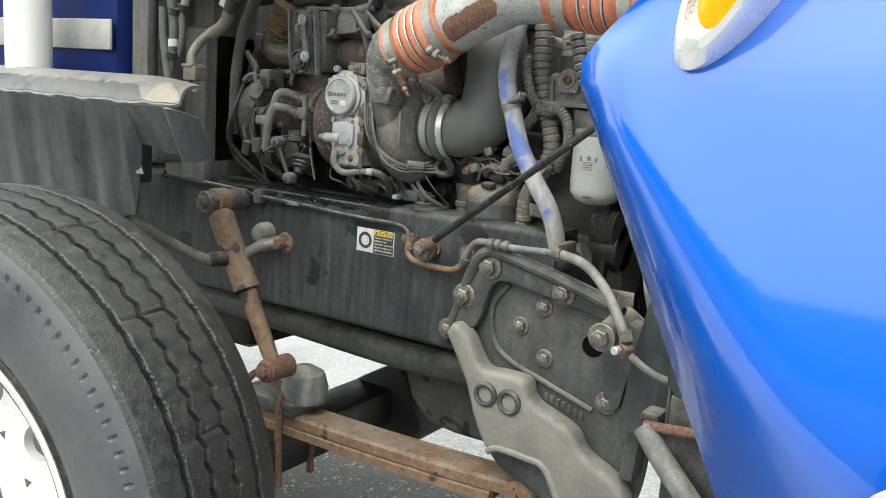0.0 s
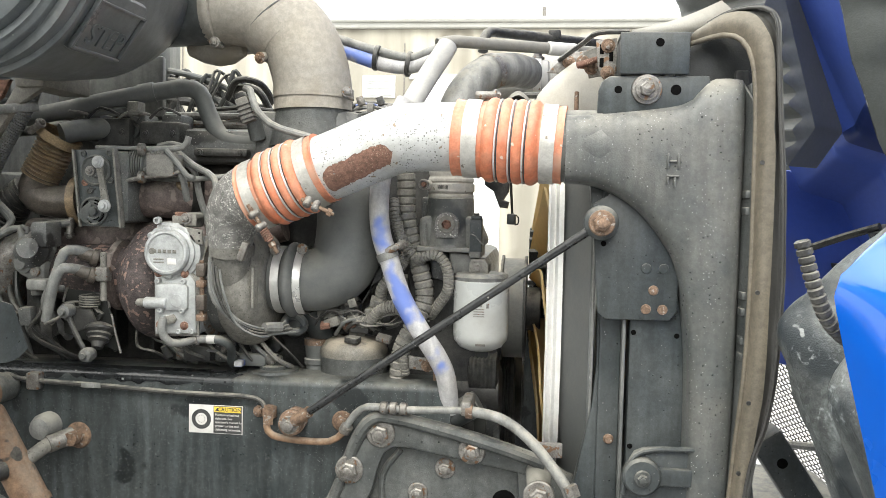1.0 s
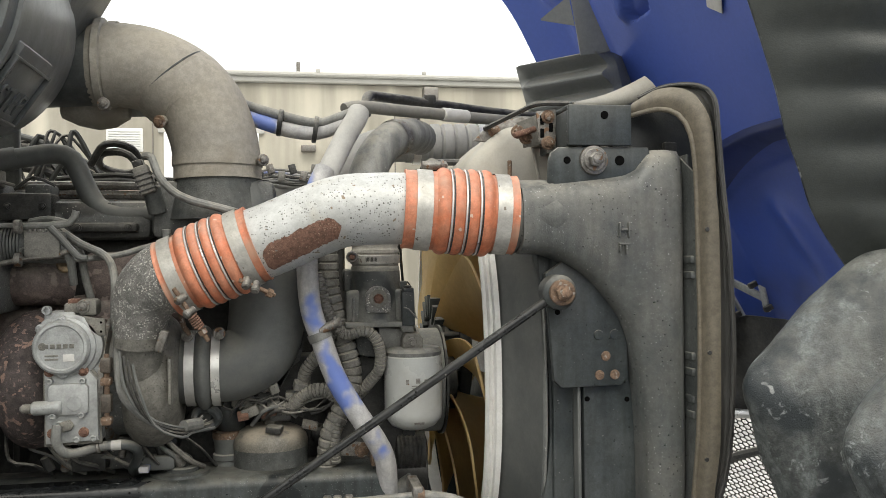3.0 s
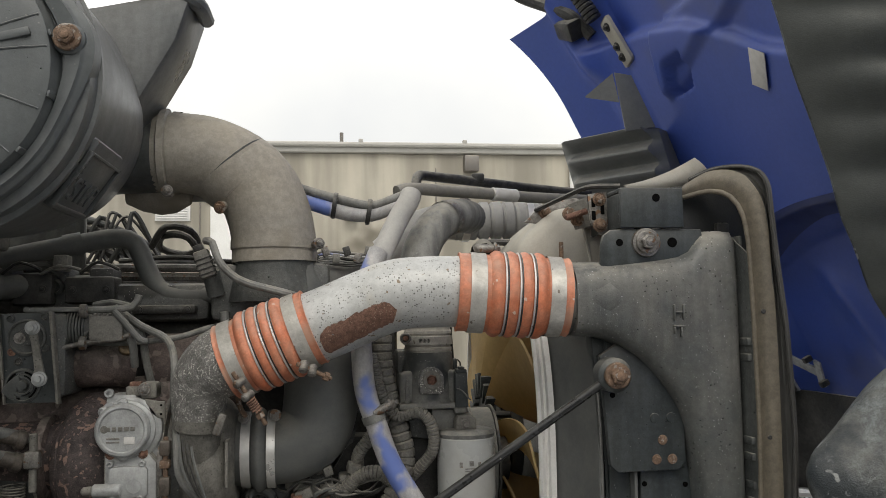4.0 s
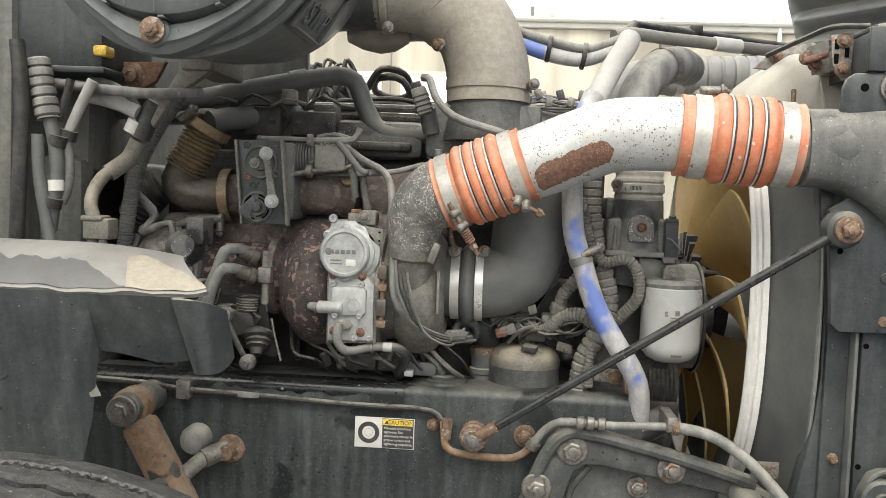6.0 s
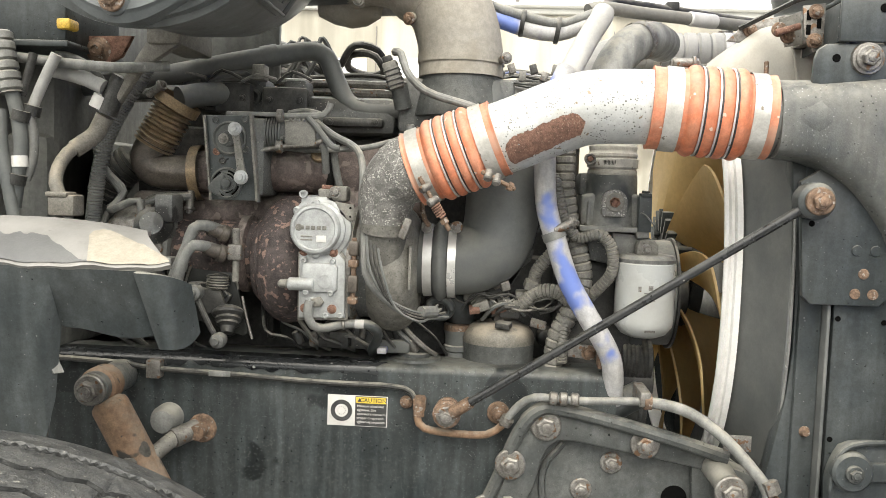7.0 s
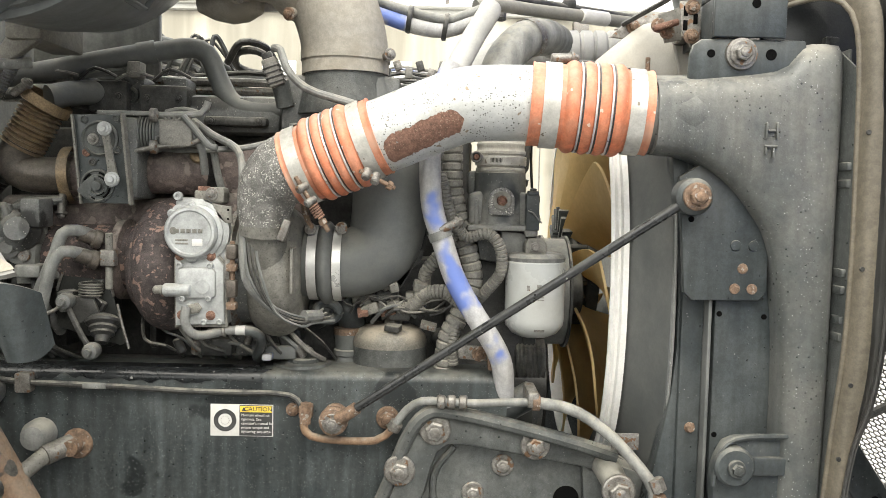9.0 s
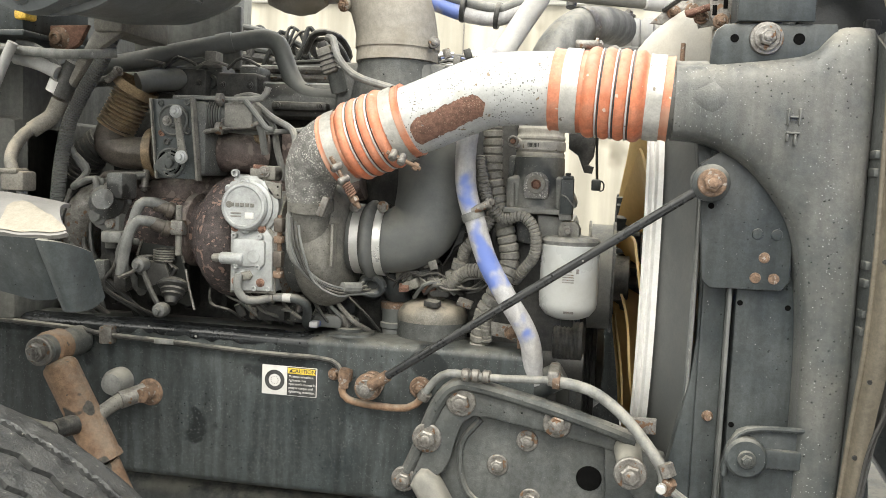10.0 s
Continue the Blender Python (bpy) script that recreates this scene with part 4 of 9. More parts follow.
def leaf(z, x0, x1, th):
    def at(u, side, up):
        x = x0 + (x1 - x0) * u
        zz = z + 0.018 * ((x + 0.2) / 0.6) ** 2
        return (x, 0.0 + 0.085 * side, zz + up * th)
    b = bmesh.new()
    n = 28
    rows = [[b.verts.new(at(i / n, s, q)) for s, q in ((0, 0), (0, 0.75), (0.08, 1), (0.92, 1), (1, 0.75), (1, 0))] for i in range(n + 1)]
    for p, q in zip(rows, rows[1:]):
        for k in range(6):
            b.faces.new((p[k], p[(k + 1) % 6], q[(k + 1) % 6], q[k]))
    b.faces.new(rows[0])
    b.faces.new(rows[-1])
    return b


part("leaf", leaf(0.452, -1.0, 0.42, 0.026), M_RUSTSPRING, spr)
part("leaf", leaf(0.427, -0.95, 0.36, 0.023), M_RUSTSPRING, spr)
part("spring_eye", cyl((0.43, -0.005, 0.475), (0.43, 0.09, 0.475), 0.034, None, 24), M_RUSTSPRING, spr)
part("top_plate", box(-0.33, -0.15, -0.015, 0.1, 0.478, 0.51, 0.006), M_CAST, spr)
part("bump_stop", lathe((-0.165, 0.04, 0.508), (0, 0, 1), [(0, 0.05), (0.03, 0.055), (0.065, 0.045), (0.08, 0.02), (0.083, 0)], 24), M_CABLE, spr, "grey rubber bump stop")
for x in (-0.31, -0.19):
    part("u_bolt", tube([(x, -0.012, 0.3), (x, -0.012, 0.5), (x, 0.04, 0.54), (x, 0.098, 0.5), (x, 0.098, 0.3)], 0.009, 10), M_RUST, spr)
# plain gearbox and far rail, added to keep skylight off the ground below
solo("gearbox", box(-2.2, -0.46, 0.15, 0.72, 0.52, 0.98, 0.05), M_DARK, "dark gearbox block under the cab, added to shade the ground", "gearbox")
solo("far_rail", channel(-2.6, 0.455, 0.80, 0.085, 0.725, 0.992, 0.009), M_DARK, "far chassis rail, added to shade the ground under the truck", "chassis rail")
solo("axle_beam", box(-0.33, -0.19, -0.48, 1.35, 0.32, 0.425, 0.02), M_BLACK, "greasy black front axle beam", "axle")
solo("cross_member", slab([(-0.428, 0.347), (-0.298, 0.438), (-0.174, 0.511), (-0.138, 0.438), (-0.088, 0.339), (-0.167, 0.251), (-0.412, 0.248)], 0.42, 0.75, 0.01), M_BLACK, "black cross member behind the leaf spring", "chassis beam")
pan = thing("oil_pan", (0.35, 0.4, 0.45), "dusty grey engine oil pan", "oil pan")
part("pan", slab([(-0.047, 0.645), (-0.006, 0.585), (0.019, 0.514), (0.068, 0.467), (0.144, 0.458), (0.292, 0.462), (0.425, 0.501), (0.403, 0.719), (0.199, 0.699)], 0.20, 0.66, 0.02, segs=3), M_ENGINE, pan)
part("side_tube", tube([(-0.9, 0.11, 0.675), (-0.3, 0.11, 0.66), (0.05, 0.11, 0.65), (0.28, 0.11, 0.655)], 0.033, 16, step=0.05), M_CAST, pan)

# front wheel, steered
wheel = thing("truck_wheel", (-0.27, -0.63, 0.0), "front truck wheel, worn black tyre on a white steel rim", "wheel")
WM = pose(-0.285, -0.63, 0.51, 0, 0, 11)


def tyre_mesh():
    """Five ribs between four zigzag grooves, fine notches along the groove edges, a row of shoulder notches."""
    R = 0.51
    prof = [(0.10, 0.292), (0.118, 0.300), (0.128, 0.315), (0.1335, 0.333), (0.130, 0.345), (0.1325, 0.35), (0.140, 0.358), (0.144, 0.372), (0.1465, 0.40), (0.1465, 0.44), (0.145, 0.462), (0.1425, 0.468), (0.1425, 0.475), (0.1415, 0.478), (0.136, 0.496), (0.128, 0.504)]
    grooves = (0.078, 0.027, -0.027, -0.078)
    tread = []
    for g in grooves:
        tread += [(g + 0.0085, R, g), (g + 0.0055, R - 0.001, g), (g + 0.0042, R - 0.014, g), (g - 0.0042, R - 0.014, g), (g - 0.0055, R - 0.001, g), (g - 0.0085, R, g)]
    full = [(a, r, None) for a, r in prof] + [(0.112, 0.508, None)] + tread + [(-0.112, 0.508, None)] + [(-a, r, None) for a, r in reversed(prof)]
    b = bmesh.new()
    n, rings = 640, []
    rng = random.Random(5)
    for k in range(n):
        w = 2 * math.pi * k / n
        phase = (k % 8) / 8
        zig = 0.0042 * (abs(phase - 0.5) * 4 - 1)
        deep = k % 40 == 0
        ring = []
        for q, (a, r, g) in enumerate(full):
            rr = r
            if g is not None and r > 0.505:
                outer = abs(g) > 0.05
                if r < R and k % 2 == 0 and outer:
                    rr -= 0.003
                if deep and not outer:
                    rr -= 0.0024
                if r == R:
                    rr -= 0.0012 * rng.random()
            if r in (0.468, 0.475) and k % 5 == 0:
                rr -= 0.0035
            shift = (zig if g is not None and abs(g) < 0.05 else 0.35 * zig if g is not None else 0.0)
            if r in (0.468, 0.475) and k % 5 == 0:
                a = a - (0.004 if a > 0 else -0.004)
            ring.append(b.verts.new((rr * math.cos(w), -(a + shift), rr * math.sin(w))))
        rings.append(ring)
    for i in range(n):
        p, q = rings[i], rings[(i + 1) % n]
        for k in range(len(full) - 1):
            b.faces.new((p[k], p[k + 1], q[k + 1], q[k]))
    bmesh.ops.transform(b, matrix=WM, verts=b.verts)
    return b


tyre = part("tyre", tyre_mesh(), M_TYRE, wheel, "worn ribbed black tyre", angle=30)
tyre.data.materials.append(M_SIDEWALL)
for p in tyre.data.polygons:
    c = WM.inverted() @ p.center
    if abs(c.y) > 0.133:
        p.material_index = 1


def rim_mesh():
    b = lathe((0, 0, 0), (0, -1, 0), [(-0.10, 0.296), (-0.095, 0.28), (0.0, 0.272), (0.09, 0.282), (0.112, 0.304), (0.130, 0.335), (0.138, 0.340), (0.140, 0.336), (0.134, 0.322), (0.115, 0.300), (0.075, 0.286), (0.04, 0.272)], 64, caps=False)
    holes = 10
    for h in range(holes):
        c0 = 2 * math.pi * h / holes
        hole, edge = [], []
        for k in range(20):
            a = 2 * math.pi * k / 20
            hole.append((0.205 + 0.03 * math.cos(a), c0 + 0.03 * math.sin(a) / 0.205))
            ca, sa = math.cos(a), math.sin(a)
            m = max(abs(ca), abs(sa))
            edge.append((0.205 + 0.07 * ca / m, c0 + math.pi / holes * sa / m))
        pts = [[b.verts.new((r * math.cos(w), y, r * math.sin(w))) for r, w in ring] for ring, y in ((edge, -0.04), (hole, -0.045), (hole, -0.028))]
        for s in (0, 1):
            for k in range(20):
                b.faces.new((pts[s][k], pts[s][(k + 1) % 20], pts[s + 1][(k + 1) % 20], pts[s + 1][k]))
    lathe((0, 0, 0), (0, -1, 0), [(0.04, 0.14), (0.06, 0.13), (0.065, 0.0)], 48, b)
    bmesh.ops.transform(b, matrix=WM, verts=b.verts)
    return b


part("rim", rim_mesh(), M_WHITE, wheel, "glossy white steel rim with hand holes")
hub = lathe((0, 0, 0), (0, -1, 0), [(0.05, 0.11), (0.09, 0.1), (0.13, 0.085), (0.15, 0.05), (0.152, 0)], 32)
bmesh.ops.transform(hub, matrix=WM, verts=hub.verts)
part("hub", hub, M_STEELDULL, wheel)

# engine block, head and top
eng = thing("engine", (0.0, 0.4, 0.7), "dusty dark grey diesel engine block and head", "engine")
part("block", box(-0.42, 0.46, 0.17, 0.66, 0.62, 1.16, 0.02), M_DARK, eng)
part("crankcase_rail", box(-0.42, 0.45, 0.13, 0.2, 0.84, 0.98, 0.012), M_ENGINE, eng)
part("cylinder_head", box(-0.40, 0.40, 0.19, 0.62, 1.15, 1.37, 0.015), M_DARK, eng)
part("valve_cover", box(-0.38, 0.36, 0.24, 0.58, 1.36, 1.44, 0.025, segs=3), M_DARK, eng)
for k in range(6):
    bolt((-0.34 + 0.13 * k, 0.27, 1.436), (0, 0, 1), 0.008, M_STEELDULL, eng)
part("intake_log", box(-0.22, 0.08, 0.135, 0.24, 1.36, 1.425, 0.015), M_ENGINE, eng)
part("intake_flange", box(0.09, 0.28, 0.06, 0.2, 1.36, 1.452, 0.012), M_ENGINE, eng)
for z in (1.452, 1.436, 1.42):
    part("fuel_rail", tube([(-0.42, 0.22, z), (-0.1, 0.22, z + 0.004), (0.13, 0.2, z)], 0.0075, 8, step=0.05), M_STEELDULL, eng)
for x in (-0.26, -0.17, -0.1):
    part("rail_block", box(x - 0.018, x + 0.022, 0.14, 0.2, 1.4, 1.452, 0.006), M_ENGINE, eng)
    part("lug", lathe((x, 0.14, 1.42), (0, -1, 0), [(0, 0.014), (0.008, 0.014), (0.01, 0.01), (0.004, 0.008), (0.004, 0)], 16), M_CAST, eng)
for k in range(5):
    x = -0.36 + 0.075 * k
    part("rib", box(x, x + 0.012, 0.125, 0.19, 1.0, 1.14, 0.004), M_DARK, eng)
for k in range(7):
    z = 1.02 + 0.03 * (k % 3)
    part("boss", lathe((0.10 + 0.042 * k, 0.17, z), (0, -1, 0), [(0, 0.018), (0.02, 0.015), (0.024, 0.008), (0.024, 0)], 14), M_ENGINE, eng)
part("front_cover", box(0.36, 0.5, 0.1, 0.6, 0.72, 1.2, 0.02), M_DARK, eng)

cool = thing("coolant_pipe", (0.09, 0.15, 1.4), "dark grey coolant pipe bent across the engine top", "pipe")
part("pipe", tube([(-0.62, 0.1, 1.40), (-0.422, 0.1, 1.43), (-0.304, 0.1, 1.45), (-0.19, 0.12, 1.478), (-0.12, 0.14, 1.494), (-0.075, 0.15, 1.502), (-0.046, 0.15, 1.492), (-0.028, 0.15, 1.452), (-0.006, 0.15, 1.415), (0.028, 0.15, 1.405), (0.11, 0.15, 1.405)], 0.0165, 18), M_HOSEGREY, cool)
part("sleeve", tube([(-0.155, 0.13, 1.4865), (-0.128, 0.137, 1.493)], 0.019, 16), M_HOSEGREY, cool)
solo("return_pipe", tube([(-0.6, 0.16, 1.40), (-0.35, 0.16, 1.425), (-0.25, 0.17, 1.427), (-0.1, 0.17, 1.43)], 0.012, 12), M_ENGINE, "dark return pipe behind the coolant pipe", "pipe")

# exhaust side: bellows, manifold, gas valve
ex = thing("exhaust_manifold", (-0.15, 0.08, 1.26), "burnt brown exhaust manifold with a heat-tinted bellows", "manifold")
bl = spline([(-0.283, 0.07, 1.393), (-0.298, 0.07, 1.363), (-0.318, 0.07, 1.328)], 0.0012)
part("bellows", sweep(bl, lambda s, u: 0.0315 + 0.004 * math.cos(2 * math.pi * s / 0.0073), 28), M_BRASS, ex, "brown heat-tinted steel bellows")
band([V(-0.274, 0.07, 1.407), V(-0.283, 0.07, 1.393)], 0.040, M_BRASS, ex, screw=((-0.300, 0.03, 1.416), (0.8, -0.2, 0.5)))
part("collar", tube([(-0.20, 0.15, 1.425), (-0.245, 0.10, 1.418), (-0.275, 0.07, 1.407)], 0.02, 20), M_HOSEGREY, ex)
part("elbow", tube([(-0.315, 0.07, 1.333), (-0.328, 0.07, 1.308), (-0.320, 0.07, 1.292), (-0.295, 0.07, 1.285), (-0.24, 0.08, 1.286)], 0.029, 22), M_BRONZE, ex)
band([V(-0.252, 0.085, 1.285), V(-0.236, 0.085, 1.286)], 0.046, M_BRASS, ex, label="heat-tinted brown clamp", screw=((-0.247, 0.05, 1.24), (0, -0.2, -1)))
part("runner", tube([(-0.24, 0.09, 1.287), (-0.15, 0.08, 1.292), (-0.08, 0.07, 1.295), (-0.04, 0.09, 1.292)], 0.036, 20), M_MANIFOLD, ex)
part("stub", cyl((-0.045, 0.08, 1.312), (-0.035, 0.05, 1.322), 0.012), M_BRASS, ex)
part("log", tube([(-0.36, 0.12, 1.21), (-0.2, 0.12, 1.215), (0.02, 0.13, 1.235), (0.12, 0.14, 1.26)], 0.042, 18), M_MANIFOLD, ex)
part("port", box(-0.02, 0.1, 0.1, 0.2, 1.2, 1.34, 0.012), M_MANIFOLD, ex)
part("convolute", ribbed([(-0.37, 0.12, 1.305), (-0.40, 0.12, 1.28), (-0.43, 0.13, 1.24)], 0.033, 0.003, 0.01, 18), M_DARK, ex)

egr = thing("gas_valve", (-0.16, 0.0, 1.3), "grey exhaust gas valve with a lever plate", "valve")
part("plate", slab([(-0.2030, 1.3750), (-0.1310, 1.3770), (-0.1180, 1.2440), (-0.1920, 1.2440)], -0.012, -0.004, 0.002), M_PLASTIC, egr)
part("edge", slab([(-0.1310, 1.3780), (-0.1270, 1.3780), (-0.1140, 1.2420), (-0.1180, 1.2420)], -0.02, -0.004, 0.001), M_ALUDULL, egr, "bright worn plate edge")
part("left_edge", slab([(-0.2050, 1.3750), (-0.2010, 1.3750), (-0.1890, 1.2430), (-0.1920, 1.2430)], -0.018, -0.004, 0.001), M_ALUDULL, egr)
part("dial", lathe((-0.1620, -0.0120, 1.3400), (0, -1, 0), [(0, 0.027), (0.004, 0.027), (0.006, 0.024), (0.004, 0.022), (0.004, 0.013), (0.007, 0.012), (0.007, 0)], 36), M_CAST, egr)
part("lower_dial", lathe((-0.1660, -0.0120, 1.2700), (0, -1, 0), [(0, 0.025), (0.005, 0.025), (0.006, 0.022), (0.004, 0.021), (0.004, 0.017), (0.006, 0.016), (0.006, 0.012), (0.004, 0.011), (0.004, 0.008), (0.009, 0.007), (0.01, 0.0)], 36), M_CAST, egr)
part("side_arm", slab([(-0.1960, 1.2620), (-0.1850, 1.2770), (-0.1700, 1.2870), (-0.1680, 1.2760), (-0.1760, 1.2560), (-0.1690, 1.2480), (-0.1830, 1.2510)], -0.019, -0.012, 0.002), M_CAST, egr)
c0 = V(-0.1660, -0.0120, 1.2700)
for ring, n in ((0.0145, 3), (0.0195, 4)):
    for k in range(n):
        w0 = 0.5 + 2 * math.pi * k / n
        arc = [c0 + V(ring * math.cos(w0 + 0.15 * j), -0.0052, ring * math.sin(w0 + 0.15 * j)) for j in range(7)]
        part("slot", sweep(arc, 0.0014, 6), M_HOLE, egr)
part("lever", slab([(-0.1580, 1.3590), (-0.1440, 1.3600), (-0.1420, 1.3360), (-0.1330, 1.2930), (-0.1290, 1.2790), (-0.1350, 1.2700), (-0.1450, 1.2710), (-0.1490, 1.2820), (-0.1460, 1.2940), (-0.1520, 1.3340)], -0.030, -0.023, 0.002), M_ALUDULL, egr)
for p, r in (((-0.1490, -0.0300, 1.3540), 0.0105), ((-0.1380, -0.0300, 1.2800), 0.011)):
    part("joint", lathe(p, (0, -1, 0), [(0, r), (0.003, r), (0.004, r * 0.8), (0.006, r * 0.75), (0.007, r * 0.45), (0.010, r * 0.4), (0.010, 0)], 24), M_ALU, egr)
for p, mt in (((-0.1830, -0.0120, 1.3190), M_RUST), ((-0.1740, -0.0120, 1.3050), M_DARK), ((-0.1370, -0.0120, 1.3230), M_CAST), ((-0.1860, -0.0120, 1.3680), M_CAST), ((-0.1390, -0.0120, 1.3700), M_CAST)):
    part("rivet", lathe(p, (0, -1, 0), [(0, 0.006), (0.002, 0.006), (0.0025, 0.004), (0.001, 0.003), (0.001, 0)], 16), mt, egr)
bolt((-0.1700, -0.0190, 1.3390), (0, -1, 0), 0.005, M_STEELDULL, egr)
part("body", box(-0.19, -0.11, 0.0, 0.1, 1.25, 1.375, 0.01), M_ENGINE, egr)
for k in range(7):
    x = -0.118 + 0.0045 * k
    part("motor_rib", lathe((x, 0.03, 1.352), (1, 0, 0), [(0, 0.026), (0.0005, 0.029), (0.003, 0.029), (0.0035, 0.026)], 24), M_HOSEGREY, egr)
part("motor", cyl((-0.12, 0.03, 1.352), (-0.078, 0.03, 1.352), 0.0265, 0.024), M_ENGINE, egr)
part("connector", box(-0.08, -0.03, 0.0, 0.05, 1.332, 1.372, 0.004), M_LOOM, egr, "dusty square connector")
for k in range(6):
    part("connector_tooth", box(-0.072 + 0.007 * k, -0.0685 + 0.007 * k, -0.002, 0.02, 1.3705, 1.3745, 0.0008), M_LOOM, egr)
for z in (1.378, 1.33):
    part("pipe_clip", lathe((-0.092, 0.0, z), (1, 0, 0), [(0, 0.007), (0.001, 0.0105), (0.009, 0.0105), (0.01, 0.007)], 18), M_STEELDULL, egr)
part("top_plate", box(-0.175, -0.092, 0.005, 0.08, 1.377, 1.384, 0.002), M_CABLE, egr)

# turbocharger
tb = thing("turbocharger", (0.0, 0.05, 1.03), "turbocharger with rusty turbine and grey compressor housing", "turbocharger")
vol = [V(-0.077, 0.06, 1.148) + V(0, math.cos(a), math.sin(a)) * 0.062 for a in [2 * math.pi * k / 40 for k in range(41)]]
part("turbine_housing", sweep(vol, 0.043, 20, None, False), M_TURBINE, tb, "flaking rusty turbine scroll")
part("turbine_core", cyl((-0.13, 0.06, 1.148), (0.03, 0.06, 1.148), 0.075, 0.08, 32, 0.01), M_TURBINE, tb)
part("turbine_outlet", cyl((-0.30, 0.06, 1.158), (-0.12, 0.06, 1.155), 0.05, 0.055, 28, 0.006), M_TURBINE, tb)
b = lathe((-0.160, 0.06, 1.155), (1, 0, 0), [(0, 0.052), (0.004, 0.064), (0.016, 0.064), (0.02, 0.052)], 32)
vb = part("v_band", b, M_MANIFOLD, tb)
part("t_bolt", cyl((-0.15, -0.012, 1.115), (-0.15, -0.012, 1.20), 0.0055), M_ALUDULL, vb)
part("t_nut", box(-0.161, -0.139, -0.022, -0.003, 1.15, 1.175, 0.003), M_STEELDULL, vb)
part("bearing_housing", cyl((0.0, 0.05, 1.145), (0.07, 0.05, 1.145), 0.085, 0.085, 32, 0.008), M_ENGINE, tb)
part("v_band", lathe((0.028, 0.05, 1.145), (1, 0, 0), [(0, 0.088), (0.003, 0.096), (0.010, 0.096), (0.013, 0.088)], 36), M_STEELDULL, tb)
cv = [V(0.095, 0.05, 1.143) + V(0, math.cos(a), math.sin(a)) * 0.062 for a in [2 * math.pi * k / 40 for k in range(41)]]
part("compressor_housing", sweep(cv, 0.042, 22, None, False), M_ALUDULL, tb, "dusty grey compressor scroll")
part("compressor_nose", lathe((0.05, 0.05, 1.146), (1, 0, 0), [(0, 0.08), (0.035, 0.088), (0.06, 0.075), (0.072, 0.064), (0.084, 0.06), (0.084, 0.05)], 36), M_ALUDULL, tb)
part("outlet", tube([(0.09, -0.012, 1.14), (0.089, -0.03, 1.18), (0.089, -0.04, 1.225)], 0.031, 22), M_ALUDULL, tb)
part("outlet_flange", slab([(0.127, 1.118), (0.132, 1.118), (0.132, 1.185), (0.127, 1.185)], -0.052, 0.03, 0.002), M_ALUDULL, tb)
act = part("actuator", slab([(-0.043, 1.250), (-0.033, 1.256), (-0.002, 1.256), (0.006, 1.245), (0.026, 1.232), (0.035, 1.212), (0.037, 1.107), (0.034, 1.070), (-0.041, 1.067), (-0.044, 1.16)], -0.040, 0.0, 0.006), M_ALU, tb, "pale cast aluminium actuator box")
part("lower_case", slab([(-0.041, 1.166), (-0.035, 1.173), (0.017, 1.174), (0.031, 1.158), (0.032, 1.071), (-0.040, 1.068)], -0.049, -0.038, 0.004), M_ALU, act)
part("seam", slab([(-0.0435, 1.168), (-0.036, 1.176), (0.019, 1.177), (0.0345, 1.160), (0.0355, 1.0665), (-0.0425, 1.064)], -0.043, -0.039, 0.001), M_ALUDULL, act)
for rr, y0, y1 in ((0.0455, -0.046, -0.036), (0.0415, -0.053, -0.044)):
    part("cap_step", lathe((-0.008 if rr > 0.045 else -0.012, y0, 1.206), (0, 1, 0), [(0, rr - 0.004), (0.002, rr), (y1 - y0, rr)], 44), M_ALU, act)
part("cap", lathe((-0.015, -0.050, 1.206), (0, -1, 0), [(0, 0.0385), (0.009, 0.0385), (0.013, 0.0355), (0.0135, 0.032), (0.0115, 0.030), (0.0115, 0)], 44), M_ALU, act)
for k, w in enumerate((2.35, 1.6, -1.57)):
    part("cap_lug", cyl((-0.015 + 0.039 * math.cos(w), -0.045, 1.206 + 0.037 * math.sin(w)), (-0.015 + 0.039 * math.cos(w), -0.057, 1.206 + 0.037 * math.sin(w)), 0.0075, None, 18, 0.002), M_ALU, act)
part("vent", lathe((-0.034, -0.052, 1.237), (0, -1, 0), [(0, 0.009), (0.002, 0.0085), (0.002, 0.004), (-0.002, 0.0035), (-0.002, 0)], 20), M_ALU, act)
part("face_pad", slab([(-0.035, 1.150), (-0.031, 1.154), (0.015, 1.155), (0.020, 1.149), (0.020, 1.114), (0.015, 1.110), (-0.035, 1.109)], -0.056, -0.047, 0.0035), M_ALU, act)
part("pad_ring", lathe((0.0015, -0.056, 1.1265), (0, -1, 0), [(-0.001, 0.011), (0.001, 0.0108), (0.0012, 0.0098), (0.0006, 0.0096), (0.0006, 0)], 24), M_ALU, act)
part("side_port", cyl((-0.015, -0.054, 1.1215), (-0.056, -0.050, 1.1205), 0.0098, None, 20, 0.002), M_ALU, act)
part("port_nipple", lathe((-0.056, -0.05, 1.1205), (-1, 0, 0), [(-0.002, 0.0085), (0.003, 0.0065), (0.004, 0.0072), (0.013, 0.0062), (0.016, 0.003)], 16), M_ALUDULL, act)
part("ear", lathe((-0.037, -0.045, 1.258), (0, -1, 0), [(-0.004, 0.0065), (0.004, 0.006), (0.004, 0.0032), (0.0, 0.003)], 16), M_ALU, act)
part("sticker", box(-0.012, 0.003, -0.0622, -0.0612, 1.1865, 1.1965, 0.0003), M_LABELW, act)
for k in range(5):
    part("marking", box(-0.037 + 0.0085 * k, -0.031 + 0.0085 * k, -0.0626, -0.0612, 1.205, 1.211, 0.0003), M_ALUDULL, act)
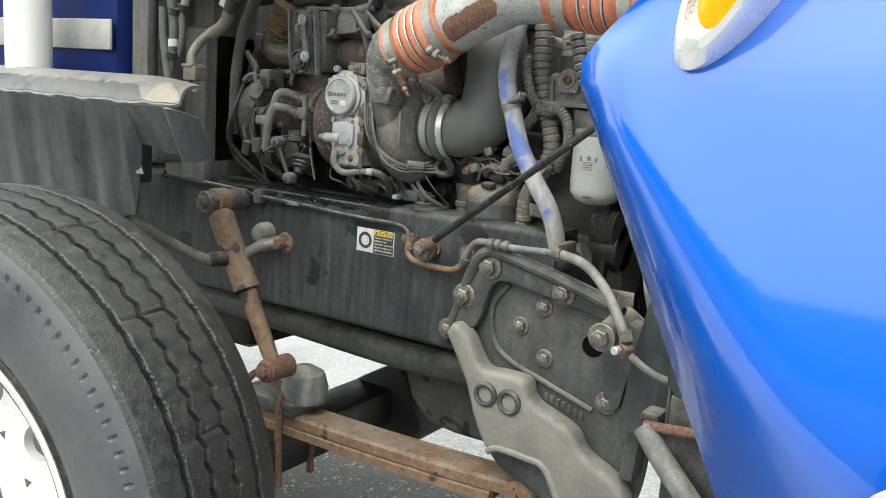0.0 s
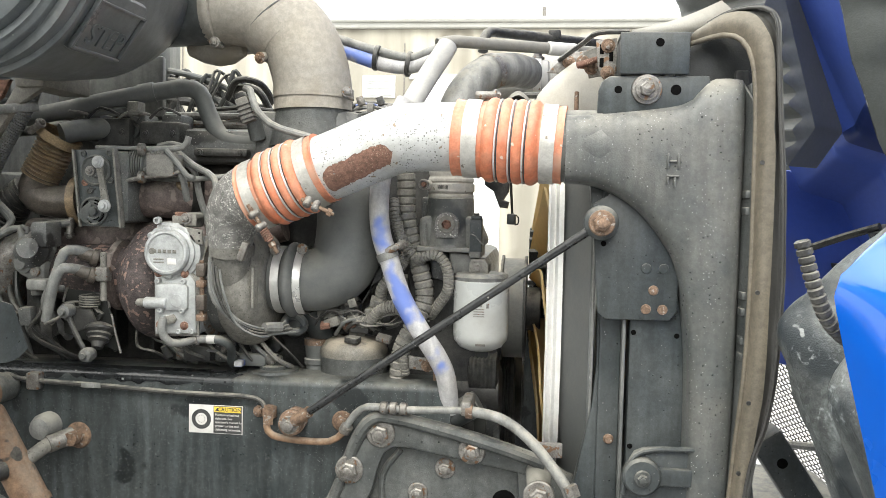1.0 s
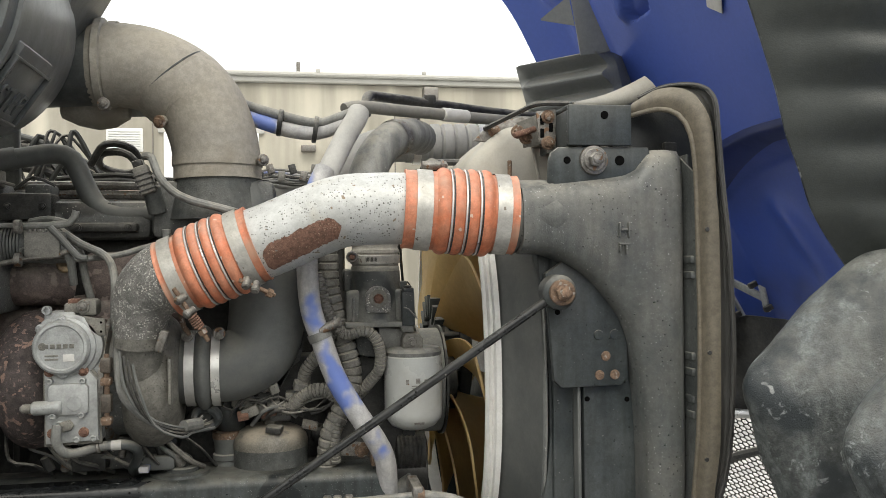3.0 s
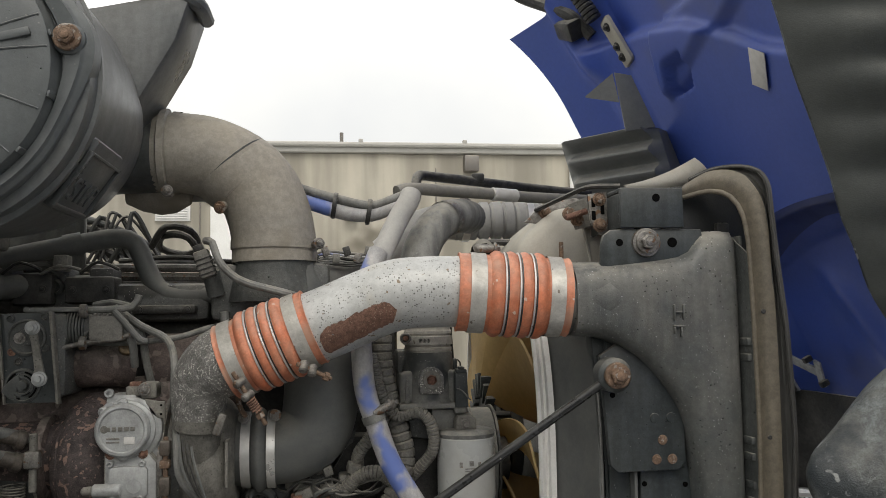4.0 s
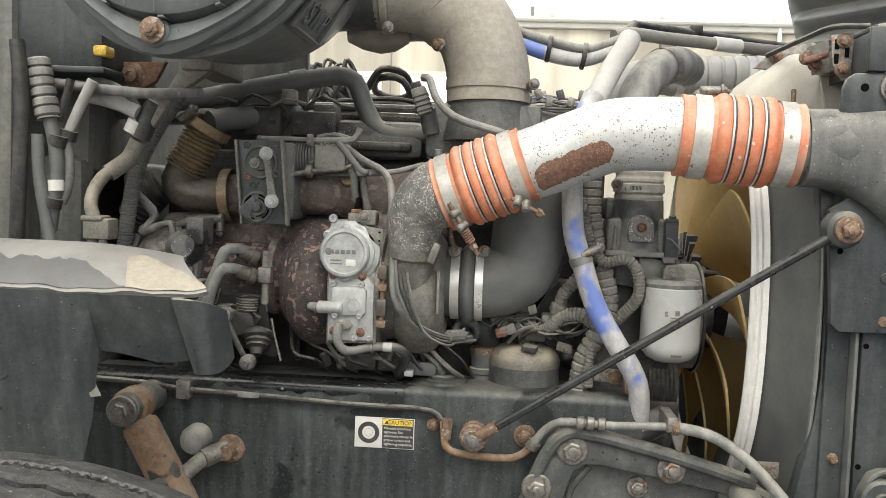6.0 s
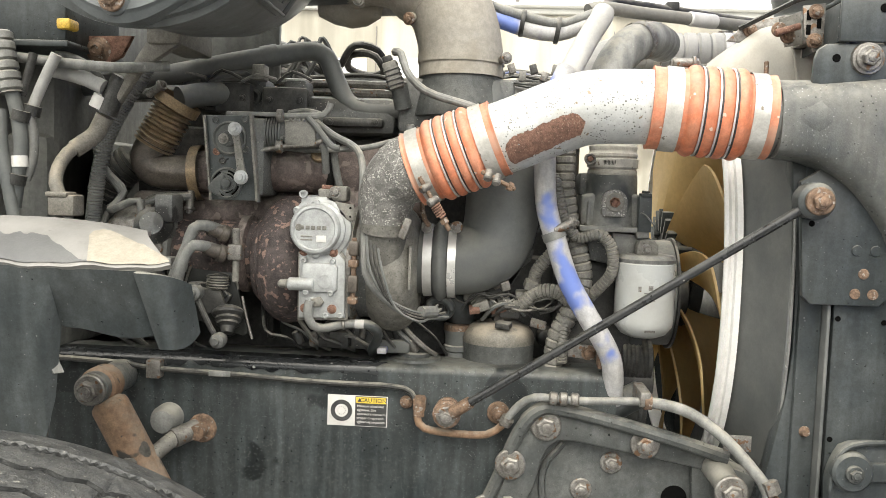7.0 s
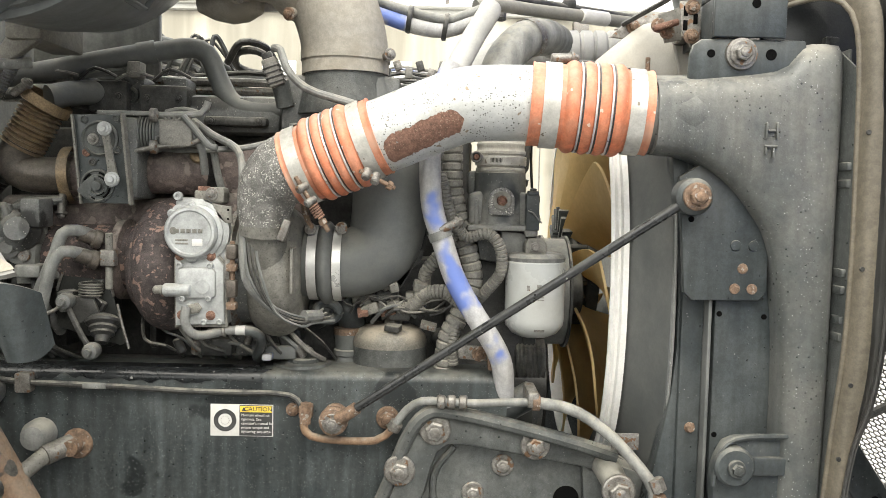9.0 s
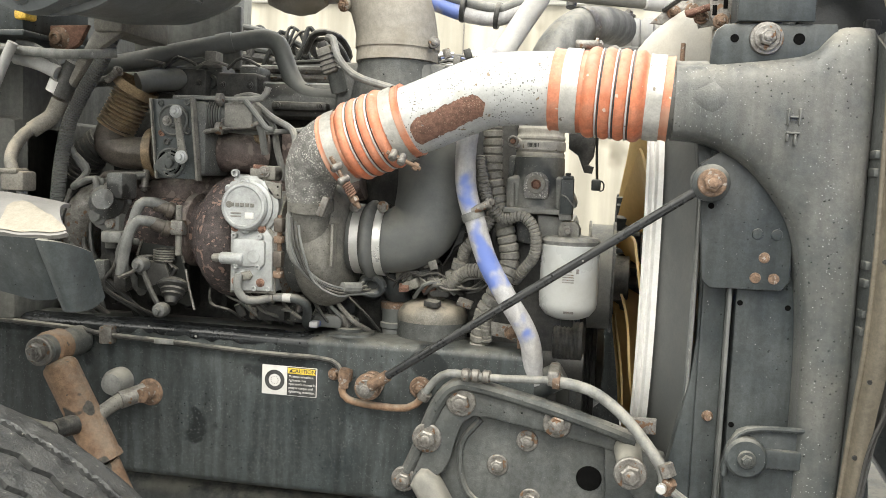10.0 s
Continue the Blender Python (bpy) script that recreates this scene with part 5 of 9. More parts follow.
for k in range(2):
    part("marking", box(-0.036, -0.018, -0.0622, -0.0612, 1.1885 + 0.005 * k, 1.191 + 0.005 * k, 0.0003), M_ALUDULL, act)
part("marking", lathe((-0.039, -0.0613, 1.208), (0, -1, 0), [(0, 0.0055), (0.0006, 0.0054), (0.0006, 0)], 20), M_ALUDULL, act)
for x, z, rm in ((-0.033, 1.171, 1), (0.012, 1.171, 1), (-0.030, 1.084, 1), (0.012, 1.084, 1), (-0.032, 1.158, 0), (0.012, 1.158, 0), (-0.028, 1.109, 0), (0.010, 1.109, 0), (-0.020, 1.097, 0), (0.002, 1.074, 0), (0.025, 1.075, 0), (-0.044, 1.234, 0), (-0.018, 1.2435, 0), (-0.016, 1.1685, 0)):
    if rm:
        bolt((x, -0.049, z), (0, -1, 0), 0.0042, M_RUST, act)
    else:
        part("cap_screw", lathe((x, -0.055 if z > 1.16 or z > 1.1 else -0.049, z), (0, -1, 0), [(-0.006, 0.0046), (0.003, 0.0044), (0.0035, 0.003), (0.001, 0.0022), (0.001, 0)], 14), M_ALU, act)
part("plug_socket", slab([(-0.020, 1.099), (-0.006, 1.103), (0.000, 1.095), (-0.004, 1.088), (-0.016, 1.086)], -0.056, -0.047, 0.003), M_ALUDULL, act)
part("connector", box(-0.016, 0.029, -0.038, -0.006, 1.252, 1.267, 0.003), M_ALUDULL, act)
part("plug_face", box(-0.011, 0.004, -0.037, -0.02, 1.266, 1.273, 0.0015), M_RUST, act)
part("connector_cap", box(0.004, 0.029, -0.040, -0.006, 1.248, 1.272, 0.005), M_ALUDULL, act)
part("clamp_screw", bolt_mesh((0.011, -0.041, 1.262), (0, -1, 0), 0.0055), M_STEELDULL, act)
part("tab", slab([(0.012, 1.249), (0.025, 1.246), (0.041, 1.244), (0.042, 1.220), (0.030, 1.2195), (0.020, 1.228)], -0.046, -0.040, 0.002), M_ALUDULL, act)
for z in (1.226, 1.239):
    part("tab_hole", lathe((0.036, -0.0462, z), (0, -1, 0), [(0, 0.0018), (0.0004, 0.0017)], 10), M_HOLE, act)
part("coolant_stub", tube([(-0.021, -0.058, 1.097), (-0.023, -0.060, 1.077), (-0.017, -0.050, 1.058), (-0.003, -0.042, 1.053), (0.014, -0.038, 1.056), (0.031, -0.035, 1.060), (0.056, -0.034, 1.060)], 0.0068, 14), M_CABLE, tb, "grey taped lead")
part("coolant_hose", tube([(0.05, -0.034, 1.0605), (0.067, -0.03, 1.059), (0.079, -0.02, 1.049), (0.076, 0.0, 1.032), (0.064, 0.03, 1.010), (0.06, 0.08, 0.99)], 0.0075, 12), M_RUBBER, tb)
part("hose_tag", lathe((0.046, -0.0345, 1.0603), (1, 0.03, 0), [(0, 0.0074), (0.014, 0.0074)], 18, caps=False), M_DUSTHOSE, tb)
part("cable_tie", lathe((0.026, -0.036, 1.0585), (1, 0.05, 0.15), [(0, 0.0072), (0.001, 0.0086), (0.004, 0.0086), (0.005, 0.0072)], 16), M_STEELDULL, tb)
vb2 = part("band_bolt", cyl((0.045, -0.056, 1.095), (0.045, -0.056, 1.195), 0.0038, None, 12), M_RUSTBOLT, tb, "rusty band bolt")
for z0, z1, mt in ((1.168, 1.190, M_BRONZE), (1.150, 1.162, M_RUSTBOLT), (1.112, 1.138, M_BRONZE), (1.094, 1.106, M_RUSTBOLT)):
    part("trunnion", box(0.037, 0.052, -0.064, -0.047, z0, z1, 0.003), mt, vb2)
part("oil_drain", tube([(0.19, 0.09, 1.1), (0.2, 0.1, 1.07), (0.21, 0.13, 1.03)], 0.022, 16), M_RUBBER, tb)

# left of the turbo: brackets, lever, fuel fittings
lv = thing("throttle_linkage", (-0.18, 0.03, 1.03), "greasy lever linkage with a coil spring and bracket", "linkage")
part("bracket", slab([(-0.2320, 1.1350), (-0.2210, 1.1400), (-0.1700, 1.1340), (-0.1620, 1.1290), (-0.1520, 1.0930), (-0.1360, 1.0290), (-0.1430, 1.0250), (-0.2390, 1.0520), (-0.2410, 1.1070)], 0.015, 0.019, 0.0015), M_BLACK, lv)
part("bracket_edge", tube([(-0.2400, 0.0140, 1.1080), (-0.2310, 0.0140, 1.1350), (-0.2200, 0.0140, 1.1390), (-0.1680, 0.0140, 1.1340), (-0.1610, 0.0140, 1.1290), (-0.1530, 0.0140, 1.1000)], 0.0022, 8), M_STEELDULL, lv)
part("inner_bracket", slab([(-0.2200, 1.1080), (-0.1950, 1.1090), (-0.1740, 1.1010), (-0.1670, 1.0920), (-0.1740, 1.0800), (-0.1950, 1.0750), (-0.2150, 1.0830)], 0.0, 0.004, 0.001), M_BLACK, lv)
part("inner_edge", tube([(-0.2190, -0.0010, 1.1090), (-0.1940, -0.0010, 1.1100), (-0.1730, -0.0010, 1.1010), (-0.1660, -0.0010, 1.0930)], 0.0018, 8), M_STEELDULL, lv)
part("side_strip", tube([(-0.1420, 0.0000, 1.0910), (-0.1350, 0.0000, 1.0590), (-0.1250, 0.0000, 1.0230)], 0.0022, 8), M_STEELDULL, lv)
part("lower_bracket", slab([(-0.215, 1.105), (-0.175, 1.1), (-0.165, 1.075), (-0.20, 1.06)], -0.012, -0.004, 0.001), M_DARK, lv)
part("rod", tube([(-0.208, -0.03, 1.096), (-0.185, -0.03, 1.048), (-0.171, -0.03, 1.026)], 0.0045, 10), M_DARK, lv)
for p in ((-0.208, -0.03, 1.098), (-0.170, -0.03, 1.024)):
    part("ball_joint", lathe(p, (0, -1, 0), [(-0.012, 0.011), (0.0, 0.013), (0.01, 0.011), (0.012, 0.006), (0.018, 0.005)], 16), M_ENGINE, lv)
part("wire_arm", tube([(-0.245, -0.035, 1.075), (-0.222, -0.035, 1.085), (-0.205, -0.032, 1.098)], 0.003, 8), M_STEELDULL, lv)
coil = [V(-0.1820, 0.0000, 1.1240) + V(0.0165 * math.cos(a), 0.0165 * math.sin(a), -0.0042 * a / 6.2832) for a in [k * 0.3 for k in range(105)]]
part("spring", sweep(coil, 0.0018, 6), M_DARK, lv)
part("cone", lathe((-0.1650, 0.0050, 1.0680), (0.1, -0.5, -0.9), [(-0.005, 0.012), (0.0, 0.022), (0.006, 0.027), (0.010, 0.026), (0.014, 0.02), (0.018, 0.021), (0.022, 0.017), (0.026, 0.018), (0.03, 0.012), (0.04, 0.009), (0.04, 0)], 28), M_DARK, lv)

fit_l = thing("fuel_fittings", (-0.22, 0.0, 1.1), "cluster of dusty pipes and fittings beside the turbine", "fittings")
part("pipe", tube([(-0.17, 0.02, 1.188), (-0.195, -0.02, 1.203), (-0.212, -0.03, 1.198), (-0.222, -0.03, 1.17), (-0.235, -0.03, 1.14), (-0.25, -0.02, 1.10), (-0.25, 0.05, 1.04)], 0.009, 12), M_CABLE, fit_l)
part("pipe", tube([(-0.175, 0.02, 1.158), (-0.2, -0.03, 1.172), (-0.215, -0.038, 1.168), (-0.228, -0.038, 1.14), (-0.245, -0.03, 1.08)], 0.009, 12), M_CABLE, fit_l)
for p in ((-0.188, -0.008, 1.196), (-0.19, -0.015, 1.165)):
    part("nut", lathe(p, (0.8, 0.5, -0.35), [(-0.008, 0.011), (0.012, 0.011), (0.014, 0.0145), (0.024, 0.0145), (0.026, 0.012)], 12), M_BRONZE, fit_l)
part("sensor_body", lathe((-0.29, 0.01, 1.195), (0.2, -0.8, 0.2), [(-0.03, 0.03), (0.0, 0.033), (0.02, 0.03), (0.03, 0.02), (0.04, 0.018)], 20), M_ENGINE, fit_l)
part("sensor_plug", box(-0.28, -0.25, -0.02, 0.03, 1.205, 1.25, 0.005), M_ENGINE, fit_l)
part("lower_plug", box(-0.29, -0.25, -0.02, 0.02, 1.13, 1.15, 0.005), M_CABLE, fit_l)
part("bracket", box(-0.315, -0.27, 0.02, 0.06, 1.04, 1.18, 0.006), M_DARK, fit_l)
part("sensor_wire", tube([(-0.383, 0.05, 1.277), (-0.359, 0.05, 1.25), (-0.373, 0.03, 1.221), (-0.341, 0.0, 1.228), (-0.313, 0.0, 1.238), (-0.306, 0.0, 1.206)], 0.006, 10), M_CABLE, fit_l)
part("heater_pipe", tube([(-0.36, 0.07, 1.2), (-0.33, 0.05, 1.223), (-0.301, 0.05, 1.24), (-0.244, 0.05, 1.246)], 0.0075, 10), M_ENGINE, fit_l)
part("shiny_wrap", tube([(-0.39, 0.08, 1.1), (-0.37, 0.05, 1.15), (-0.345, 0.05, 1.19), (-0.31, 0.06, 1.2)], 0.036, 20), M_STEELDULL, fit_l)
rng = random.Random(11)
for k in range(7):
    x = -0.41 + 0.02 * k + rng.uniform(-0.012, 0.012)
    a = [(x, 0.03 + 0.03 * rng.random(), 1.20 + 0.03 * rng.random()), (x + rng.uniform(-0.02, 0.05), rng.uniform(-0.01, 0.04), 1.12 + rng.uniform(-0.03, 0.03)), (x + rng.uniform(0.0, 0.06), rng.uniform(0.0, 0.05), 1.05), (x + rng.uniform(0.02, 0.09), 0.07, 0.99)]
    part("wire", tube(a, rng.uniform(0.003, 0.0055), 8), (M_DARK, M_HOSEGREY, M_DARK, M_BLACK)[k % 4], fit_l)
for k in range(5):
    m = pose(-0.34 + 0.04 * k, 0.0 + 0.02 * rng.random(), 1.05 + 0.05 * rng.random(), 30 * rng.random(), 60 * rng.random() - 30, 0)
    part("small_plug", box(-0.012, 0.012, -0.01, 0.01, -0.016, 0.016, 0.003, m=m), (M_DARK, M_ENGINE)[k % 2], fit_l)

# wires over the turbo
solo("turbo_wire", tube([(-0.054, 0.05, 1.384), (-0.01, 0.04, 1.353), (0.029, 0.03, 1.333), (0.046, 0.0, 1.299), (0.049, -0.02, 1.246), (0.057, -0.04, 1.213), (0.060, -0.055, 1.171), (0.070, -0.06, 1.129), (0.11, -0.055, 1.092), (0.13, -0.035, 1.078)], 0.0058, 10), M_CABLE, "grey sheathed wire looped over the turbocharger", "cable")
solo("cross_wire", tube([(-0.145, 0.03, 1.321), (-0.092, 0.04, 1.33), (-0.05, 0.04, 1.328), (0.035, 0.05, 1.334), (0.086, 0.08, 1.349), (0.14, 0.1, 1.36)], 0.0048, 10), M_CABLE, "thin grey cable across the exhaust manifold", "cable")
solo("valve_wire", tube([(-0.03, 0.05, 1.385), (-0.06, 0.06, 1.392), (-0.09, 0.07, 1.388)], 0.005, 8), M_CABLE, "short dusty cable at the gas valve", "cable")
solo("loop_wire", tube([(-0.08, 0.06, 1.345), (-0.045, 0.05, 1.362), (-0.015, 0.05, 1.345), (-0.008, 0.06, 1.30), (0.0, 0.08, 1.25)], 0.006, 8), M_CABLE, "looped dusty cable beside the gas valve", "cable")

# charge air pipe with its two silicone sleeves
ca = thing("charge_air_pipe", (0.3, -0.08, 1.29), "pale aluminised charge air pipe with a rust-brown bare patch", "pipe")
E1, E2 = V(0.172, -0.068, 1.318), V(0.262, -0.078, 1.350)
pipe_line = spline([(0.245, -0.076, 1.344), (0.28, -0.08, 1.357), (0.33, -0.084, 1.378), (0.375, -0.088, 1.394), (0.42, -0.092, 1.398), (0.48, -0.098, 1.398)], 0.008)
part("pipe", sweep(pipe_line, 0.0525, 40), M_PIPE, ca)
elb = [(0.089, -0.04, 1.205), (0.090, -0.045, 1.245), (0.100, -0.052, 1.278), (0.125, -0.062, 1.30), (0.155, -0.067, 1.313), (0.175, -0.069, 1.32)]
part("cast_elbow", sweep(spline(elb, 0.008), lambda s, u: 0.033 + 0.018 * min(1, u * 1.6), 32), M_SPECK, ca, "speckled rough cast elbow")
band([V(0.089, -0.038, 1.205), V(0.090, -0.041, 1.222)], 0.037, M_ALUDULL, ca, screw=None)
patch_line = spline([(0.262, -0.079, 1.350), (0.29, -0.081, 1.361), (0.33, -0.084, 1.378), (0.372, -0.088, 1.393)], 0.0016)
b = bmesh.new()
rows = []
for i, p in enumerate(patch_line):
    t = (patch_line[min(i + 1, len(patch_line) - 1)] - patch_line[max(i - 1, 0)]).normalized()
    out = V(0, -1, 0)
    out = (out - t * out.dot(t)).normalized()
    low = t.cross(out)
    if low.z > 0:
        low = -low
    u = i / (len(patch_line) - 1)
    rag = [0.06 * noise.noise(V(u * 9, q, 0)) + 0.04 * noise.noise(V(u * 26, q, 4)) + 0.035 * noise.noise(V(u * 70, q, 8)) for q in (0, 5)]
    a0p, a1p = 0.06 + 0.10 * (1 - u) ** 2 + rag[0], 0.93 - 0.2 * u + rag[1]
    if u > 0.86:
        pinch = (u - 0.86) / 0.14
        a0p, a1p = a0p + 0.34 * pinch ** 2, a1p - 0.36 * pinch ** 2
    if u < 0.05:
        a0p, a1p = a0p + (0.05 - u) * 4, a1p - (0.05 - u) * 4
    rows.append([b.verts.new(p + (out * math.cos(w) + low * math.sin(w)) * 0.0529) for w in [a0p + (a1p - a0p) * k / 12 for k in range(13)]])
for p, q in zip(rows, rows[1:]):
    for k in range(12):
        b.faces.new((p[k], p[k + 1], q[k + 1], q[k]))
part("rust_patch", b, M_RUST, ca, "rust-brown bare patch")


def sleeve(p0, p1, r, ribs, label, screws, clamps):
    s = thing("hose_sleeve", p0, label, "hose", "charge air sleeves")
    d = p1 - p0
    L = d.length
    n = 90
    line = [p0 + d * (i / n) for i in range(n + 1)]
    a, z = ribs

    def rad(run, u):
        if a < u < z:
            w = (u - a) / (z - a) * 4
            return r + 0.0065 * abs(math.sin(math.pi * w)) ** 0.7
        return r + (0.001 if u < 0.02 or u > 0.98 else 0.0)
    part("sleeve", sweep(line, rad, 44), M_ORANGE, s, "orange ribbed silicone")
    for k in (1, 2, 3):
        u = a + (z - a) * k / 4
        c = p0 + d * u
        e1 = d.normalized().orthogonal().normalized()
        e2 = d.normalized().cross(e1)
        ring = [c + (e1 * math.cos(w) + e2 * math.sin(w)) * (r + 0.0040) for w in [2 * math.pi * j / 44 for j in range(45)]]
        part("wire_ring", sweep(ring, 0.0015, 8, None, False), M_STEEL, s)
        groove = [c + d.normalized() * 0.0032 + (e1 * math.cos(w) + e2 * math.sin(w)) * (r + 0.0034) for w in [2 * math.pi * j / 44 for j in range(45)]]
        part("groove", sweep(groove, 0.0013, 8, None, False), M_DARK, s)
    for (u0, u1), scr in zip(clamps, screws):
        band([p0 + d * u0, p0 + d * (u0 + u1) / 2, p0 + d * u1], r + 0.002, M_CLAMP, s, label="dusty steel band clamp", screw=scr, segs=44)
    return s


sleeve(V(0.132, -0.064, 1.300), V(0.258, -0.078, 1.350), 0.0555, (0.24, 0.76), "orange silicone sleeve with bright clamps on the charge pipe", [None, None], [(0.06, 0.20), (0.78, 0.92)])
sleeve(V(0.466, -0.098, 1.3975), V(0.629, -0.109, 1.387), 0.0575, (0.28, 0.78), "orange silicone sleeve joining the pipe to the cooler", [((0.51, -0.10, 1.461), (1, 0, 0)), None], [(0.10, 0.24), (0.80, 0.93)])

clamp_bolts = thing("clamp_bolt", (0.15, -0.12, 1.28), "rusty spring bolt closing the sleeve clamp", "bolt", "sleeve clamp bolts")
t_bolt((0.146, -0.122, 1.289), (0.191, -0.112, 1.214), clamp_bolts)
clamp_bolts = thing("clamp_bolt", (0.25, -0.13, 1.29), "rusty spring bolt closing the sleeve clamp", "bolt", "sleeve clamp bolts")
t_bolt((0.234, -0.134, 1.299), (0.282, -0.120, 1.276), clamp_bolts, False)
for k in range(9):
    part("print_bar", box(-0.0008, 0.0008, -0.0003, 0.0003, -0.0016, 0.0016, 0, m=Matrix.Translation((0.2715 + 0.0016 * k, -0.1305, 1.372 - 0.0042 * k)) @ pose(0, 0, 0, 0, -70, 0)), M_STEELDULL, ca)

# inlet hose of the compressor
ih = thing("intake_hose", (0.25, 0.06, 1.1), "black rubber intake elbow with two bright clamps", "hose")
part("elbow", sweep(spline([(0.13, 0.05, 1.157), (0.17, 0.05, 1.157), (0.215, 0.052, 1.159), (0.253, 0.058, 1.183), (0.266, 0.066, 1.235), (0.262, 0.075, 1.30), (0.235, 0.09, 1.38), (0.21, 0.09, 1.43)], 0.01), lambda s, u: 0.0545 + 0.006 * math.sin(math.pi * min(1, max(0, (u - 0.2) * 1.6))), 36), M_HOSEGREY, ih)
part("hump", sweep([V(0.159 + 0.001 * i, 0.05, 1.157) for i in range(24)], lambda s, u: 0.0565 + 0.0095 * math.sin(math.pi * u), 36), M_HOSEGREY, ih)
band([V(0.144, 0.05, 1.157), V(0.158, 0.05, 1.157)], 0.0590, M_STEEL, ih, label="bright clamp", screw=((0.146, 0.02, 1.212), (0.2, -1, 0)))
band([V(0.183, 0.05, 1.157), V(0.196, 0.05, 1.157)], 0.0600, M_STEEL, ih, label="bright clamp", screw=((0.193, 0.02, 1.214), (0.2, -1, 0)))
part("clip", tube([(0.15, -0.04, 1.3), (0.143, -0.02, 1.24), (0.152, 0.0, 1.215)], 0.004, 8), M_RUSTBOLT, ih, "rusty thin rod")

# oil filter housing and filler
of = thing("oil_filter_housing", (0.27, 0.11, 0.95), "dark oil filter housing with a dusty beige cap", "filter housing")
part("body", lathe((0.268, 0.10, 0.94), (0, 0, 1), [(0, 0.057), (0.02, 0.060), (0.083, 0.0605)], 40), M_CAST, of)
part("cap", lathe((0.268, 0.10, 0.94), (0, 0, 1), [(0.080, 0.0608), (0.088, 0.0612), (0.097, 0.0585), (0.106, 0.051), (0.1125, 0.037), (0.115, 0.022), (0.1155, 0)], 44), M_BEIGE, of, "dusty tan cap")
part("hex_head", lathe((0.272, 0.10, 1.053), (0, 0, 1), [(0, 0.0165), (0.016, 0.0165), (0.0185, 0.014)], 6), M_BEIGE, of)
fn_ = thing("drain_fitting", (0.2, 0.1, 0.95), "rusty steel pipe stub beside the oil filter", "fitting")
part("stub", lathe((0.199, 0.10, 0.95), (0, 0, 1), [(0, 0.026), (0.02, 0.026), (0.022, 0.020), (0.05, 0.020), (0.052, 0.023), (0.06, 0.023), (0.062, 0.020), (0.078, 0.021), (0.085, 0.023), (0.096, 0.023), (0.096, 0.016), (0.08, 0.015)], 24), M_HOSEGREY, fn_)
part("rust_lip", lathe((0.199, 0.10, 1.036), (0, 0, 1), [(0, 0.0235), (0.01, 0.0235), (0.011, 0.016)], 24), M_RUSTBOLT, fn_)

# water pump and thermostat housing, fuel filter
wp = thing("thermostat_housing", (0.44, 0.1, 1.2), "dark grey cast thermostat housing with a pale clamped hose collar", "housing")
part("collar", lathe((0.441, 0.07, 1.305), (0, 0, 1), [(0, 0.0385), (0.002, 0.0395), (0.006, 0.0395), (0.008, 0.038), (0.027, 0.038), (0.029, 0.0395), (0.033, 0.0395), (0.035, 0.038), (0.039, 0.0375), (0.041, 0.0385), (0.045, 0.0385), (0.047, 0.0370), (0.06, 0.036), (0.09, 0.036)], 44), M_COLLAR, wp, "dusty grey hose collar")
wc = part("worm_clamp", lathe((0.441, 0.07, 1.316), (0, 0, 1), [(0, 0.0375), (0, 0.0402), (0.0006, 0.0408), (0.0134, 0.0408), (0.014, 0.0402), (0.014, 0.0375)], 48, caps=False), M_CLAMP, wp, "steel worm clamp")
for k in range(9):
    w = -2.02 + 0.052 * k
    part("slot", box(-0.0005, 0.0005, -0.0005, 0.0005, -0.0038, 0.0038, 0, m=Matrix.Translation((0.441 + 0.0410 * math.cos(w), 0.07 + 0.0410 * math.sin(w), 1.323)) @ pose(0, 0, 0, 14, 0, math.degrees(w) + 90)), M_DARK, wc)
part("screw_housing", cyl((0.405, 0.052, 1.3265), (0.4, 0.024, 1.3275), 0.0085, None, 18), M_CLAMP, wc)
part("clamp_screw", lathe((0.4, 0.0245, 1.3275), (-0.1, -1, 0.03), [(0, 0.0092), (0.003, 0.0092), (0.004, 0.008), (0.004, 0.0058), (0.0015, 0.005), (0.0015, 0)], 22), M_STEELDULL, wc, "dull screw head")
part("screw_rust", lathe((0.4, 0.0235, 1.3275), (-0.1, -1, 0.03), [(0, 0.0048), (0.0035, 0.0042), (0.004, 0)], 6), M_RUST, wc)
part("upper", lathe((0.441, 0.07, 1.222), (0, 0, 1), [(0, 0.043), (0.03, 0.0425), (0.05, 0.0415), (0.07, 0.0408), (0.082, 0.0402), (0.0845, 0.038)], 44), M_HOUSING, wp)
part("middle", slab([(0.392, 1.222), (0.391, 1.262), (0.396, 1.272), (0.42, 1.276), (0.470, 1.276), (0.487, 1.27), (0.496, 1.255), (0.497, 1.222)], 0.040, 0.13, 0.007, segs=3, smooth=0.006), M_HOUSING, wp)
part("back_block", box(0.39, 0.43, 0.07, 0.14, 1.27, 1.307, 0.005), M_ENGINE, wp)
part("flange", slab([(0.389, 1.214), (0.389, 1.223), (0.498, 1.223), (0.498, 1.206), (0.48, 1.205), (0.477, 1.214)], 0.027, 0.13, 0.003), M_HOUSING, wp)
for x, deep in ((0.399, 0.034), (0.486, 0.031)):
    part("rib", slab([(x, 1.223), (x + 0.007, 1.223), (x + 0.005, 1.262), (x + 0.002, 1.262)], deep, 0.06, 0.0018), M_HOUSING, wp)
part("neck", slab([(0.442, 1.214), (0.495, 1.21), (0.49, 1.18), (0.482, 1.16), (0.445, 1.16)], 0.045, 0.13, 0.006), M_HOUSING, wp)
